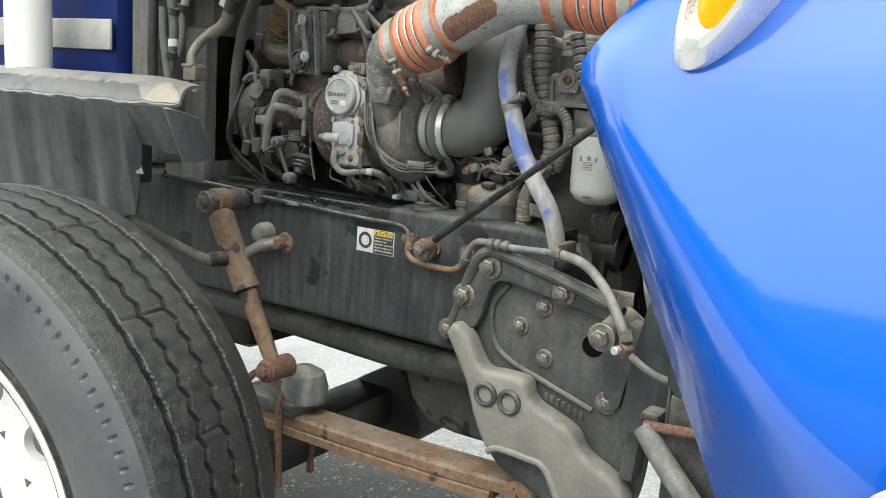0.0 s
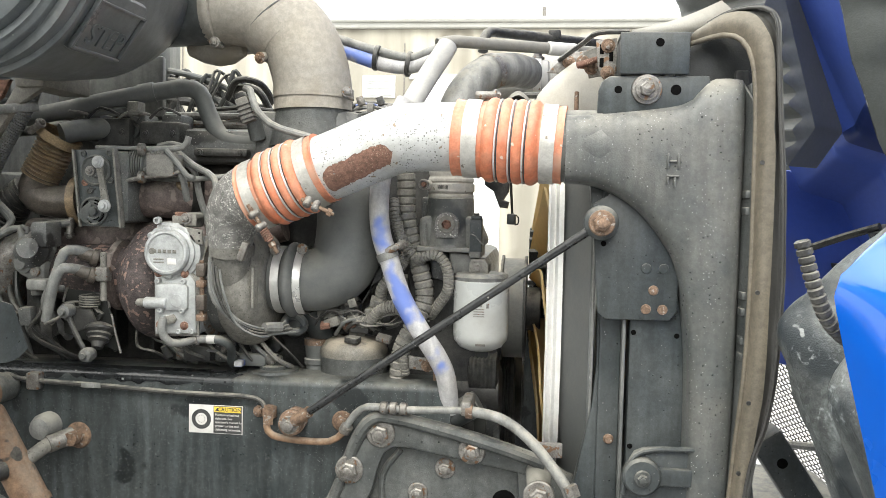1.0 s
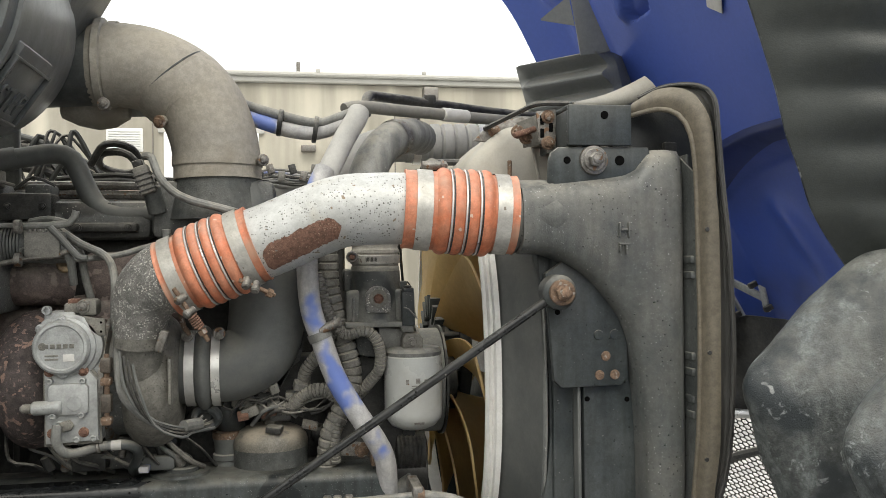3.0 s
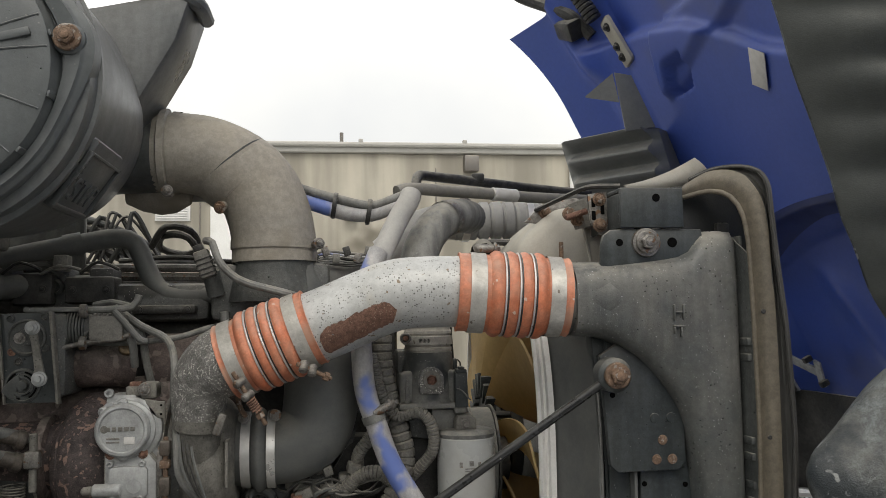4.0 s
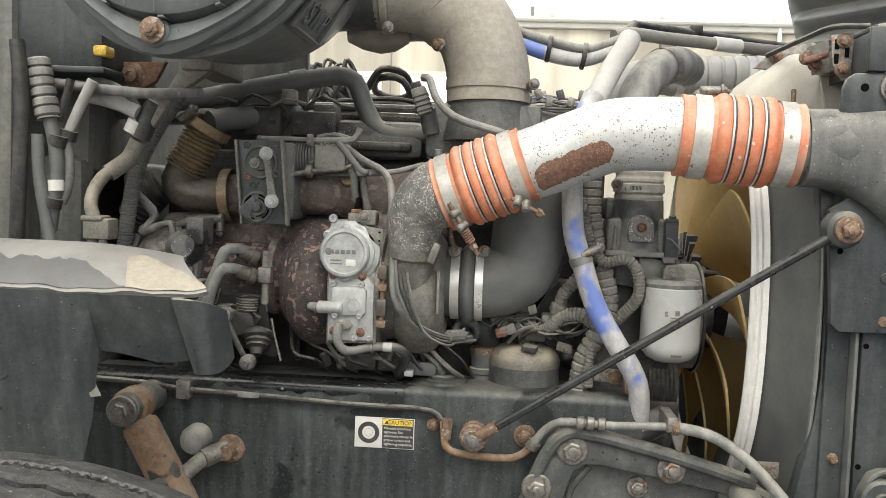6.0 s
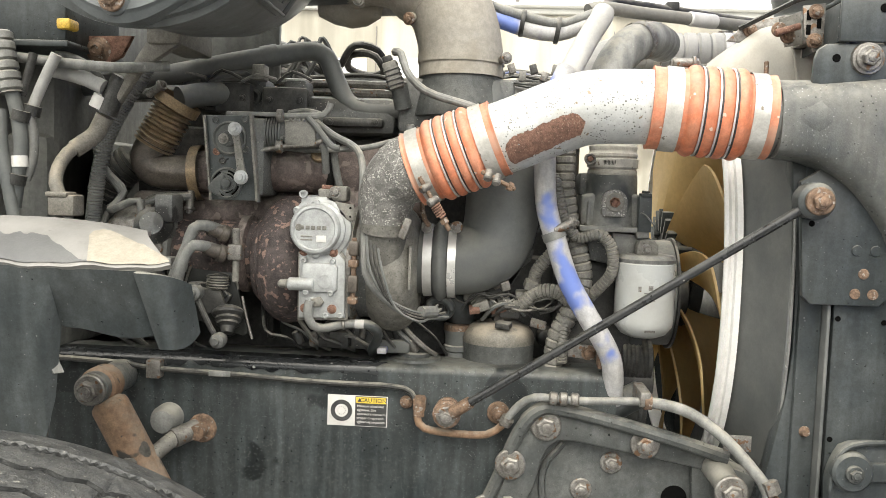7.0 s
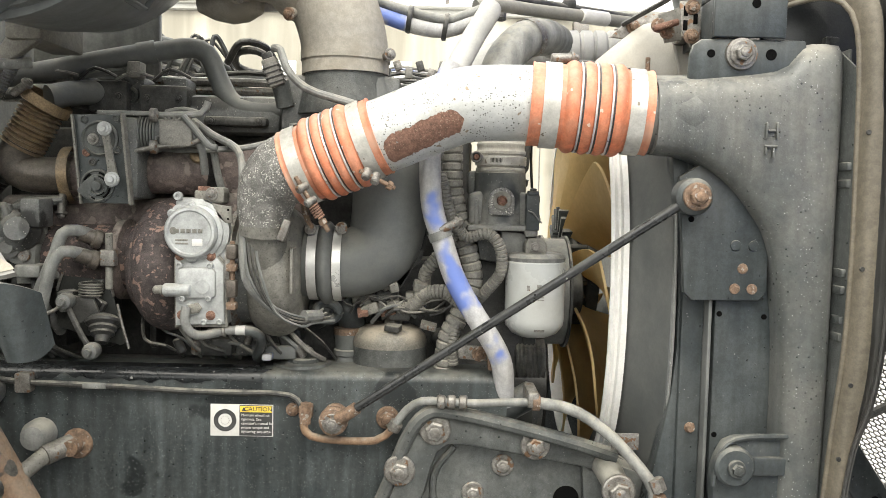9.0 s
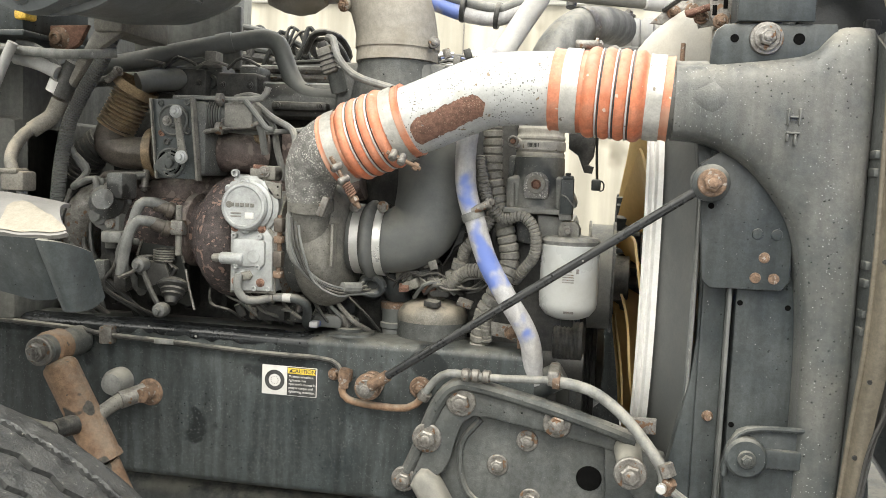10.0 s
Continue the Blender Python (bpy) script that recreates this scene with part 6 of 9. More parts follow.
# set-back block in darker grey stands in for shade left of the neck
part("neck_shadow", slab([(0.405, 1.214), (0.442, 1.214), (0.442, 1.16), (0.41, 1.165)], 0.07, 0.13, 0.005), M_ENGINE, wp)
boss = [(0.4405 + 0.0200 * math.cos(w), 1.2612 + 0.0200 * math.sin(w)) for w in [math.pi * k / 18 for k in range(19)]] + [(0.4205, 1.245), (0.4235, 1.2385), (0.4575, 1.2385), (0.4605, 1.245)]
pt = part("port", slab(boss, 0.0165, 0.045, 0.0025, segs=2), M_SPECK, wp, "speckled bare cast boss")
part("washer", lathe((0.4405, 0.0165, 1.2612), (0, -1, 0), [(0, 0.0148), (0.0015, 0.0148), (0.0022, 0.014), (0.0022, 0.0082), (-0.001, 0.0075), (-0.001, 0)], 28), M_ALUDULL, pt)
part("hex_socket", lathe((0.4405, 0.0135, 1.2612), (0, -1, 0), [(-0.004, 0.0084), (0.0012, 0.0084), (0.0016, 0.0074), (-0.0024, 0.0062), (-0.0028, 0.0)], 6), M_RUST, pt, "rusty hexagon socket")
ear = part("sensor_plug", slab([(0.479, 1.216), (0.479, 1.272), (0.499, 1.272), (0.5, 1.216)], 0.022, 0.05, 0.003), M_PLASTIC, wp, "black sensor plug")
part("plug_cap", box(0.481, 0.498, 0.02, 0.045, 1.270, 1.277, 0.002), M_PLASTIC, ear)
part("latch", box(0.485, 0.494, 0.018, 0.04, 1.277, 1.281, 0.0015), M_DARK, ear)
part("plug_wire", tube([(0.481, 0.019, 1.246), (0.489, 0.018, 1.243), (0.497, 0.018, 1.234), (0.503, 0.02, 1.228)], 0.0013, 6), M_CABLE, ear)
ff = thing("fuel_filter", (0.5, 0.05, 1.04), "white spin-on filter canister with faint print", "filter")
part("canister", lathe((0.499, 0.05, 1.045), (0, 0, 1), [(0, 0.0), (0.002, 0.022), (0.008, 0.036), (0.02, 0.0455), (0.03, 0.047), (0.12, 0.047), (0.124, 0.044)], 40), M_FILTER, ff)
part("seal_ring", lathe((0.499, 0.05, 1.167), (0, 0, 1), [(0, 0.0455), (0.006, 0.0475), (0.012, 0.043), (0.014, 0.03)], 40), M_CABLE, ff)
part("neck", slab([(0.479, 1.178), (0.479, 1.196), (0.484, 1.204), (0.506, 1.204), (0.512, 1.196), (0.512, 1.178)], 0.02, 0.07, 0.003), M_ALUDULL, ff)
part("stud", lathe((0.494, 0.02, 1.190), (0, -1, 0), [(0, 0.008), (0.003, 0.008), (0.003, 0.005), (0.009, 0.005), (0.010, 0.004)], 14), M_STEELDULL, ff)
part("nut", lathe((0.495, 0.05, 1.183), (0, 0, 1), [(0, 0.02), (0.012, 0.02)], 6), M_STEELDULL, ff)
for k, (w, zz, n) in enumerate(((-0.35, 1.128, 2), (-0.02, 1.13, 3), (0.28, 1.128, 2))):
    for j in range(n):
        an = w + 0.05 * j
        part("print_bar", box(-0.0012, 0.0012, -0.0003, 0.0003, -0.004, 0.004, 0, m=Matrix.Translation((0.499 + 0.0472 * math.sin(an), 0.05 - 0.0472 * math.cos(an), zz)) @ pose(0, 0, 0, 0, 0, math.degrees(an))), M_STEELDULL, ff)
for k in range(4):
    part("print_line", box(-0.009, 0.009, -0.0004, 0.0004, -0.0007, 0.0007, 0, m=Matrix.Translation((0.499, 0.05 - 0.0471, 1.122 - 0.004 * k))), M_STEELDULL, ff)
part("print_line", box(-0.008, 0.008, -0.0003, 0.0003, -0.002, 0.002, 0, m=Matrix.Translation((0.502, 0.0048, 1.062)) @ pose(0, 0, 0, 25, 0, 0)), M_STEELDULL, ff)

# coolant hoses and looms
bh = thing("coolant_hose", (0.45, 0.02, 0.95), "worn blue silicone coolant hose, dusty and rubbed grey", "hose")
part("hose", tube([(0.36, 0.06, 1.47), (0.340, 0.04, 1.42), (0.331, 0.02, 1.353), (0.329, 0.0, 1.308), (0.334, -0.01, 1.248), (0.351, -0.01, 1.196), (0.371, -0.01, 1.14), (0.404, -0.01, 1.084), (0.432, -0.005, 1.041), (0.447, 0.0, 1.005), (0.452, 0.02, 0.945)], 0.0165, 20), M_BLUEHOSE, bh)
band([V(0.344, -0.01, 1.214), V(0.349, -0.01, 1.202)], 0.0185, M_CABLE, bh, label="grey cable tie", screw=((0.36, -0.022, 1.222), (1, 0, 0.5)))
solo("upper_coolant_hose", tube([(0.422, 0.13, 1.575), (0.416, 0.12, 1.561), (0.396, 0.11, 1.527), (0.368, 0.08, 1.471), (0.345, 0.05, 1.425)], 0.0185, 18), M_DUSTHOSE, "pale dusty coolant hose rising behind the charge pipe", "hose")
gp = thing("coolant_outlet", (0.45, 0.2, 1.42), "grey elbow hose behind the charge pipe", "hose")
part("elbow", tube([(0.425, 0.15, 1.40), (0.436, 0.16, 1.46), (0.455, 0.18, 1.505), (0.488, 0.21, 1.54), (0.53, 0.27, 1.555), (0.56, 0.34, 1.56)], 0.033, 22), M_CABLE, gp)
band([V(0.49, 0.212, 1.541), V(0.5, 0.225, 1.546)], 0.0345, M_STEELDULL, gp)
for nm, pts, r in (("wiring_loom", [(0.362, 0.06, 1.36), (0.364, 0.06, 1.329), (0.366, 0.06, 1.275), (0.378, 0.06, 1.22), (0.393, 0.06, 1.175), (0.4, 0.06, 1.129), (0.383, 0.05, 1.084), (0.362, 0.05, 1.037), (0.356, 0.06, 0.97)], 0.0165),
                   ("wiring_loom", [(0.345, 0.04, 1.30), (0.35, 0.03, 1.283), (0.361, 0.03, 1.239), (0.381, 0.035, 1.208), (0.395, 0.035, 1.204), (0.422, 0.03, 1.209), (0.441, 0.03, 1.187), (0.443, 0.035, 1.15), (0.426, 0.05, 1.122), (0.41, 0.07, 1.1)], 0.0095),
                   ("wiring_loom", [(0.4, 0.04, 1.09), (0.377, 0.04, 1.103), (0.354, 0.04, 1.116), (0.323, 0.05, 1.109), (0.301, 0.06, 1.088), (0.255, 0.09, 1.08), (0.2, 0.13, 1.09)], 0.0115),
                   ("wiring_loom", [(0.37, 0.05, 1.21), (0.36, 0.05, 1.19), (0.34, 0.05, 1.165), (0.324, 0.055, 1.14), (0.325, 0.08, 1.1)], 0.0105),
                   ("wiring_loom", [(0.372, 0.04, 1.0), (0.37, 0.035, 1.03), (0.375, 0.04, 1.06), (0.385, 0.05, 1.09)], 0.0085)):
    solo(nm, ribbed(pts, r, 0.0016 if r < 0.012 else 0.0028, 0.0058 if r < 0.012 else 0.0135), M_LOOM, "dusty grey corrugated wiring loom", "cable", "wiring looms", angle=22)
cl = thing("hose_bracket", (0.42, 0.03, 1.02), "dusty steel hose bracket with a rusty bolt", "bracket")
part("strap", slab([(0.378, 1.035), (0.425, 1.03), (0.43, 1.008), (0.38, 1.012)], 0.03, 0.036, 0.001), M_STEELDULL, cl)
bolt((0.412, 0.03, 1.02), (0, -1, 0), 0.007, M_RUSTBOLT, cl)
part("tongue", box(0.425, 0.432, 0.0, 0.035, 1.0, 1.032, 0.001), M_RUSTBOLT, cl)
fp = thing("fan_pulley", (0.53, 0.22, 1.0), "smooth grey fan pulley with dark rims", "pulley")
part("drum", lathe((0.530, 0.22, 1.10), (1, 0, 0), [(0, 0.05), (0.001, 0.094), (0.038, 0.094), (0.039, 0.05)], 48), M_PUMP, fp)
for x in (0.525, 0.568):
    part("rim", lathe((x, 0.22, 1.10), (1, 0, 0), [(0, 0.06), (0.0006, 0.0995), (0.005, 0.0995), (0.0056, 0.06)], 48), M_DARK, fp)
part("hub", cyl((0.45, 0.22, 1.10), (0.60, 0.22, 1.10), 0.04, None, 24), M_DARK, fp)
ha = thing("engine_bracket", (0.50, 0.42, 1.25), "black bracket and lead behind the thermostat housing", "bracket")
part("plate", slab([(0.472, 1.37), (0.529, 1.37), (0.525, 1.322), (0.514, 1.304), (0.526, 1.300), (0.523, 1.286), (0.507, 1.288), (0.493, 1.322), (0.474, 1.335)], 0.42, 0.47, 0.004), M_DARK, ha)
part("lead", tube([(0.53, 0.43, 1.42), (0.53, 0.43, 1.34), (0.534, 0.43, 1.275)], 0.0028, 8), M_BLACK, ha)
part("plug", box(0.523, 0.542, 0.42, 0.445, 1.252, 1.275, 0.003), M_PLASTIC, ha)
part("lead_loop", tube([(0.542, 0.422, 1.273), (0.548, 0.422, 1.266), (0.547, 0.422, 1.254), (0.540, 0.422, 1.252)], 0.0016, 6), M_BLACK, ha)
part("stem", box(0.48, 0.515, 0.43, 0.47, 1.36, 1.46, 0.006), M_DARK, ha)
pl = thing("drive_pulley", (0.5, 0.15, 0.95), "dark ribbed drive pulley below the filter", "pulley")
part("pulley", lathe((0.475, 0.12, 0.995), (1, 0, 0), [(0, 0.02), (0.002, 0.034)] + [(0.006 + 0.0035 * k, 0.036 - 0.002 * (k % 2)) for k in range(12)] + [(0.05, 0.036), (0.055, 0.02)], 32), M_DARK, pl)
part("tensioner", cyl((0.45, 0.14, 0.96), (0.53, 0.14, 0.96), 0.045, None, 28), M_DARK, pl)
part("belt", box(0.487, 0.509, 0.10, 0.116, 0.80, 1.06, 0.003), M_BLACK, pl)
part("hose_joint", cyl((0.45, 0.03, 0.93), (0.5, 0.03, 0.96), 0.022, None, 20), M_RUBBER, pl)
solo("alternator", cyl((0.40, 0.2, 0.92), (0.53, 0.2, 0.92), 0.075, None, 30, 0.01), M_ENGINE, "dusty alternator body beside the belt", "alternator")
cb = thing("sensor_cable", (0.3, 0.08, 1.09), "cluster of connectors under the intake hose", "connector")
for k, (x, z) in enumerate(((0.245, 1.085), (0.285, 1.075), (0.225, 1.10), (0.31, 1.10), (0.265, 1.105))):
    part("plug", box(x - 0.017, x + 0.017, 0.06, 0.1, z - 0.010, z + 0.010, 0.004), (M_LOOM, M_DARK, M_ALUDULL)[k % 3], cb)
part("lug", slab([(0.275, 1.13), (0.315, 1.16), (0.325, 1.20), (0.30, 1.14), (0.285, 1.115)], 0.08, 0.09, 0.002), M_ENGINE, cb)

# sensor on the intake flange
sn = thing("boost_sensor", (0.07, 0.05, 1.42), "dusty plug and cable on the intake", "sensor")
plug = part("plug", box(-0.012, 0.012, -0.012, 0.012, -0.024, 0.02, 0.003, m=pose(0.084, 0.04, 1.452, 0, -20, 0)), M_LOOM, sn)
for k in range(4):
    part("plug_rib", box(-0.0135, 0.0135, -0.0135, 0.0135, -0.0012, 0.0012, 0.0006, m=pose(0.084, 0.04, 1.452, 0, -20, 0) @ Matrix.Translation((0, 0, -0.018 + 0.008 * k))), M_DARK, plug)
part("plug_top", box(-0.009, 0.007, -0.009, 0.009, 0.018, 0.03, 0.002, m=pose(0.084, 0.04, 1.452, 0, -20, 0)), M_DARK, plug)
part("stem", cyl((0.1, 0.06, 1.40), (0.092, 0.05, 1.44), 0.014), M_CAST, sn)
part("cable", tube([(0.086, 0.03, 1.486), (0.098, 0.02, 1.482), (0.108, 0.015, 1.455), (0.128, 0.01, 1.432), (0.155, 0.0, 1.417), (0.21, 0.0, 1.402), (0.25, 0.02, 1.39)], 0.0062, 10), M_CABLE, sn)
part("post", cyl((0.115, 0.06, 1.34), (0.112, 0.06, 1.375), 0.007), M_CABLE, sn)

part("clamp_ear", box(-0.006, 0.006, -0.012, 0.004, -0.016, 0.016, 0.003, m=pose(0.124, -0.075, 1.213, 0, 20, 0)), M_STEELDULL, tb)
cw = thing("turbo_harness", (0.1, -0.04, 1.08), "frayed dusty wire bundle hanging off the compressor", "cable")
for k in range(4):
    a = 0.006 * k
    part("wire", tube([(0.066 + a, -0.078, 1.20 - a), (0.074 + a, -0.084, 1.15), (0.095 + a, -0.078, 1.112 - a), (0.13 + a, -0.06, 1.09 - a), (0.158, -0.035, 1.082 - 0.5 * a), (0.17 + a, 0.0, 1.09 - a)], 0.0022, 6), (M_HOSEGREY, M_DARK, M_DARK, M_HOSEGREY)[k], cw)
part("tape", tube([(0.148, -0.045, 1.085), (0.168, -0.02, 1.083)], 0.009, 10), M_CABLE, cw)
lo = thing("low_connectors", (0.1, 0.0, 1.0), "dark plugs and hoses low beside the rail", "connector")
for x, y, z, w, h, mt in ((0.0, 0.03, 1.022, 0.05, 0.028, M_DARK), (0.045, 0.05, 1.03, 0.04, 0.05, M_ENGINE), (0.10, 0.03, 1.015, 0.05, 0.022, M_HOSEGREY), (0.085, 0.05, 1.04, 0.03, 0.03, M_DARK), (0.16, 0.07, 1.075, 0.035, 0.026, M_HOSEGREY)):
    part("plug", box(x - w / 2, x + w / 2, y, y + 0.04, z - h / 2, z + h / 2, 0.004), mt, lo)
part("blue_plug", box(0.075, 0.09, 0.01, 0.03, 1.006, 1.016, 0.002), M_BLUEHOSE, lo)
part("hose_loop", sweep([V(0.171, 0.05, 1.079) + V(0.018 * math.cos(k / 16 * 6.2832), -0.004 * math.sin(k / 8 * 6.2832), 0.015 * math.sin(k / 16 * 6.2832)) for k in range(17)], 0.0075, 10), M_RUBBER, lo)
pb = thing("mount_pad", (0.13, 0.06, 0.99), "raised steel pad with a large hexagon bolt on the rail", "pad")
part("pad", lathe((0.13, 0.06, 0.992), (0, 0, 1), [(0, 0.046), (0.004, 0.044), (0.006, 0.03), (0.007, 0.028)], 28), M_RAIL, pb)
part("bolt", bolt_mesh((0.133, 0.055, 0.999), (0, 0, 1), 0.0155), M_CAST, pb)
for k in range(2):
    solo("hose_loop", tube([(0.24 + 0.018 * k, 0.07, 1.06 + 0.008 * (k % 2)), (0.26 + 0.018 * k, 0.05, 1.085), (0.285 + 0.014 * k, 0.055, 1.09 - 0.006 * k), (0.31 + 0.012 * k, 0.07, 1.07)], 0.0036, 8), (M_HOSEGREY, M_DARK, M_DARK)[k % 3], "thin dusty cable under the intake hose", "cable", "cables under the intake hose")

solo("far_bulkhead", box(-0.62, -0.44, 0.80, 0.92, 1.25, 1.66, 0.02), M_FIRE, "dark grey bulkhead on the far side of the engine", "bulkhead")
solo("far_post", box(-0.405, -0.315, 0.56, 0.62, 1.36, 1.80, 0.012), M_PANEL, "dark upright on the far side of the engine", "post")
for k in range(4):
    solo("far_hose", tube([(-0.5, 0.62, 1.50 + 0.03 * k), (-0.36, 0.60, 1.53 + 0.025 * k), (-0.22, 0.62, 1.52 + 0.02 * k), (-0.10, 0.66, 1.46 + 0.02 * k)], 0.012 - 0.0015 * k, 10), (M_DARK, M_HOSEGREY)[k % 2], "dark hose on the far side of the engine", "hose", "hoses beyond the engine")

# thin lines over the gas valve and beside the bellows
solo("thin_line", tube([(-0.105, 0.020, 1.379), (-0.065, 0.020, 1.380), (-0.021, 0.020, 1.384), (-0.011, 0.020, 1.402)], 0.0055, 10), M_CABLE, "thin dusty line beside the exhaust parts", "cable", "lines at the exhaust parts")
solo("thin_line", tube([(-0.099, 0.012, 1.338), (-0.081, 0.012, 1.349), (-0.060, 0.012, 1.355), (-0.035, 0.012, 1.352), (-0.019, 0.012, 1.331), (-0.018, 0.030, 1.292)], 0.006, 10), M_CABLE, "thin dusty line beside the exhaust parts", "cable", "lines at the exhaust parts")
solo("thin_line", tube([(-0.043, 0.000, 1.377), (-0.027, 0.000, 1.360), (-0.005, 0.000, 1.334), (0.008, 0.000, 1.331)], 0.005, 10), M_HOSEGREY, "thin dusty line beside the exhaust parts", "cable", "lines at the exhaust parts")
solo("thin_line", tube([(-0.123, 0.005, 1.322), (-0.081, 0.005, 1.331), (-0.038, 0.005, 1.335), (-0.019, 0.005, 1.343)], 0.004, 10), M_STEELDULL, "thin dusty line beside the exhaust parts", "cable", "lines at the exhaust parts")
solo("thin_line", tube([(-0.392, 0.050, 1.289), (-0.375, 0.050, 1.263), (-0.363, 0.050, 1.248), (-0.373, 0.050, 1.230), (-0.385, 0.050, 1.222)], 0.006, 10), M_HOSEGREY, "thin dusty line beside the exhaust parts", "cable", "lines at the exhaust parts")
solo("thin_line", tube([(-0.379, 0.040, 1.221), (-0.346, 0.040, 1.234), (-0.324, 0.040, 1.235), (-0.325, 0.040, 1.209)], 0.005, 10), M_CABLE, "thin dusty line beside the exhaust parts", "cable", "lines at the exhaust parts")
solo("thin_line", tube([(-0.326, 0.060, 1.232), (-0.310, 0.060, 1.242), (-0.276, 0.060, 1.246), (-0.243, 0.060, 1.244)], 0.0075, 10), M_DARK, "thin dusty line beside the exhaust parts", "cable", "lines at the exhaust parts")
sh = thing("sensor_housing", (-0.29, 0.03, 1.12), "dusty grey cast sensor housing beside the turbine outlet", "sensor")
part("body", slab([(-0.318, 1.196), (-0.300, 1.205), (-0.272, 1.20), (-0.262, 1.18), (-0.264, 1.15), (-0.285, 1.143), (-0.312, 1.156)], -0.005, 0.05, 0.006), M_PUMP, sh)
part("boss", lathe((-0.300, -0.005, 1.176), (0, -1, 0), [(0, 0.018), (0.006, 0.017), (0.008, 0.011), (0.016, 0.010), (0.016, 0)], 24), M_PUMP, sh)
part("boss", lathe((-0.279, -0.005, 1.163), (0, -1, 0), [(0, 0.010), (0.005, 0.009), (0.005, 0.005), (0.003, 0)], 20), M_STEELDULL, sh)
part("cap", cyl((-0.270, 0.02, 1.195), (-0.268, 0.02, 1.226), 0.013, 0.012, 20), M_CABLE, sh)
part("foot", cyl((-0.288, 0.02, 1.150), (-0.286, 0.02, 1.118), 0.015, 0.016, 20), M_PUMP, sh)
part("spigot", cyl((-0.262, 0.02, 1.135), (-0.236, 0.02, 1.133), 0.009, None, 16), M_CABLE, sh)
ck = thing("crank_pulley", (0.53, 0.42, 0.92), "black grooved crank pulley behind the fan blades", "pulley")
part("wheel", lathe((0.515, 0.42, 0.91), (1, 0, 0), [(0, 0.06), (0.002, 0.165), (0.006, 0.172)] + [(0.009 + 0.003 * k, 0.172 - 0.006 * (k % 2)) for k in range(8)] + [(0.036, 0.172), (0.038, 0.10), (0.05, 0.09), (0.05, 0.0)], 56), M_DARK, ck)
part("hub", lathe((0.56, 0.42, 0.91), (1, 0, 0), [(0, 0.05), (0.008, 0.048), (0.01, 0.0)], 28), M_ENGINE, ck)

# small fittings between the engine and the rail
ct = thing("loom_branch", (0.26, 0.07, 1.10), "tangle of dusty plugs and thin wires below the intake hose", "wiring")
rng = random.Random(21)
for k in range(14):
    x, y, z = 0.20 + 0.15 * rng.random(), 0.04 + 0.05 * rng.random(), 1.055 + 0.07 * rng.random()
    m = pose(x, y, z, 25 * rng.random(), 50 * rng.random() - 25, 40 * rng.random() - 20)
    w, h = rng.uniform(0.006, 0.014), rng.uniform(0.004, 0.008)
    part("plug", box(-w, w, -0.009, 0.009, -h, h, 0.0015, m=m), (M_LOOM, M_DARK, M_STEELDULL, M_ALUDULL, M_RUST)[k % 5], ct)
for k in range(10):
    x = 0.19 + 0.016 * k
    part("wire", tube([(x, 0.06, 1.075 + 0.03 * rng.random()), (x + 0.02, 0.045 + 0.02 * rng.random(), 1.08 + 0.03 * rng.random()), (x + 0.045, 0.05, 1.078 + 0.03 * rng.random()), (x + 0.075, 0.06, 1.085 + 0.03 * rng.random())], rng.uniform(0.0014, 0.0024), 7), (M_DARK, M_DARK, M_LOOM)[k % 3], ct)
lw = thing("low_harness", (0.02, 0.0, 1.01), "greasy wires and small fittings low beside the turbine", "wiring")
for k in range(12):
    x = -0.13 + 0.022 * k + 0.008 * rng.random()
    part("wire", tube([(x, 0.07, 1.055 + 0.03 * rng.random()), (x + 0.015, 0.03 + 0.02 * rng.random(), 1.03 + 0.03 * rng.random()), (x + 0.05, 0.03, 1.015 + 0.02 * rng.random()), (x + 0.07, 0.06, 1.0)], rng.uniform(0.002, 0.0045), 7), (M_DARK, M_HOSEGREY, M_LOOM, M_DARK)[k % 4], lw)
for k in range(8):
    m = pose(-0.06 + 0.027 * k, 0.035 + 0.02 * rng.random(), 1.012 + 0.03 * rng.random(), 20 * rng.random(), 60 * rng.random() - 30, 0)
    part("fitting", cyl((0, 0, -0.012), (0, 0, 0.012), rng.uniform(0.005, 0.009), None, 12), (M_DARK, M_STEELDULL, M_ENGINE)[k % 3], lw).data.transform(m)
tw = thing("top_harness", (0.28, 0.12, 1.46), "thin dusty wires with clips across the engine top", "wiring")
for k in range(9):
    z = 1.452 + 0.006 * (k % 4)
    part("wire", tube([(0.245, 0.10 + 0.012 * k, z), (0.275, 0.10 + 0.012 * k, z + 0.012 * rng.random()), (0.31, 0.11 + 0.01 * k, z + 0.004), (0.35, 0.12 + 0.01 * k, z + 0.010 * rng.random())], rng.uniform(0.002, 0.004), 7), (M_CABLE, M_DARK, M_BLUEHOSE, M_LOOM)[k % 4], tw)
for k in range(6):
    m = pose(0.255 + 0.018 * k, 0.10, 1.462 + 0.012 * (k % 2), 0, 40 * rng.random() - 20, 0)
    part("clip", box(-0.006, 0.006, -0.006, 0.006, -0.008, 0.008, 0.0015, m=m), (M_DARK, M_STEELDULL, M_LOOM)[k % 3], tw)
fh = thing("far_harness", (-0.15, 0.6, 1.55), "black tangle of wires against the bright yard", "wiring")
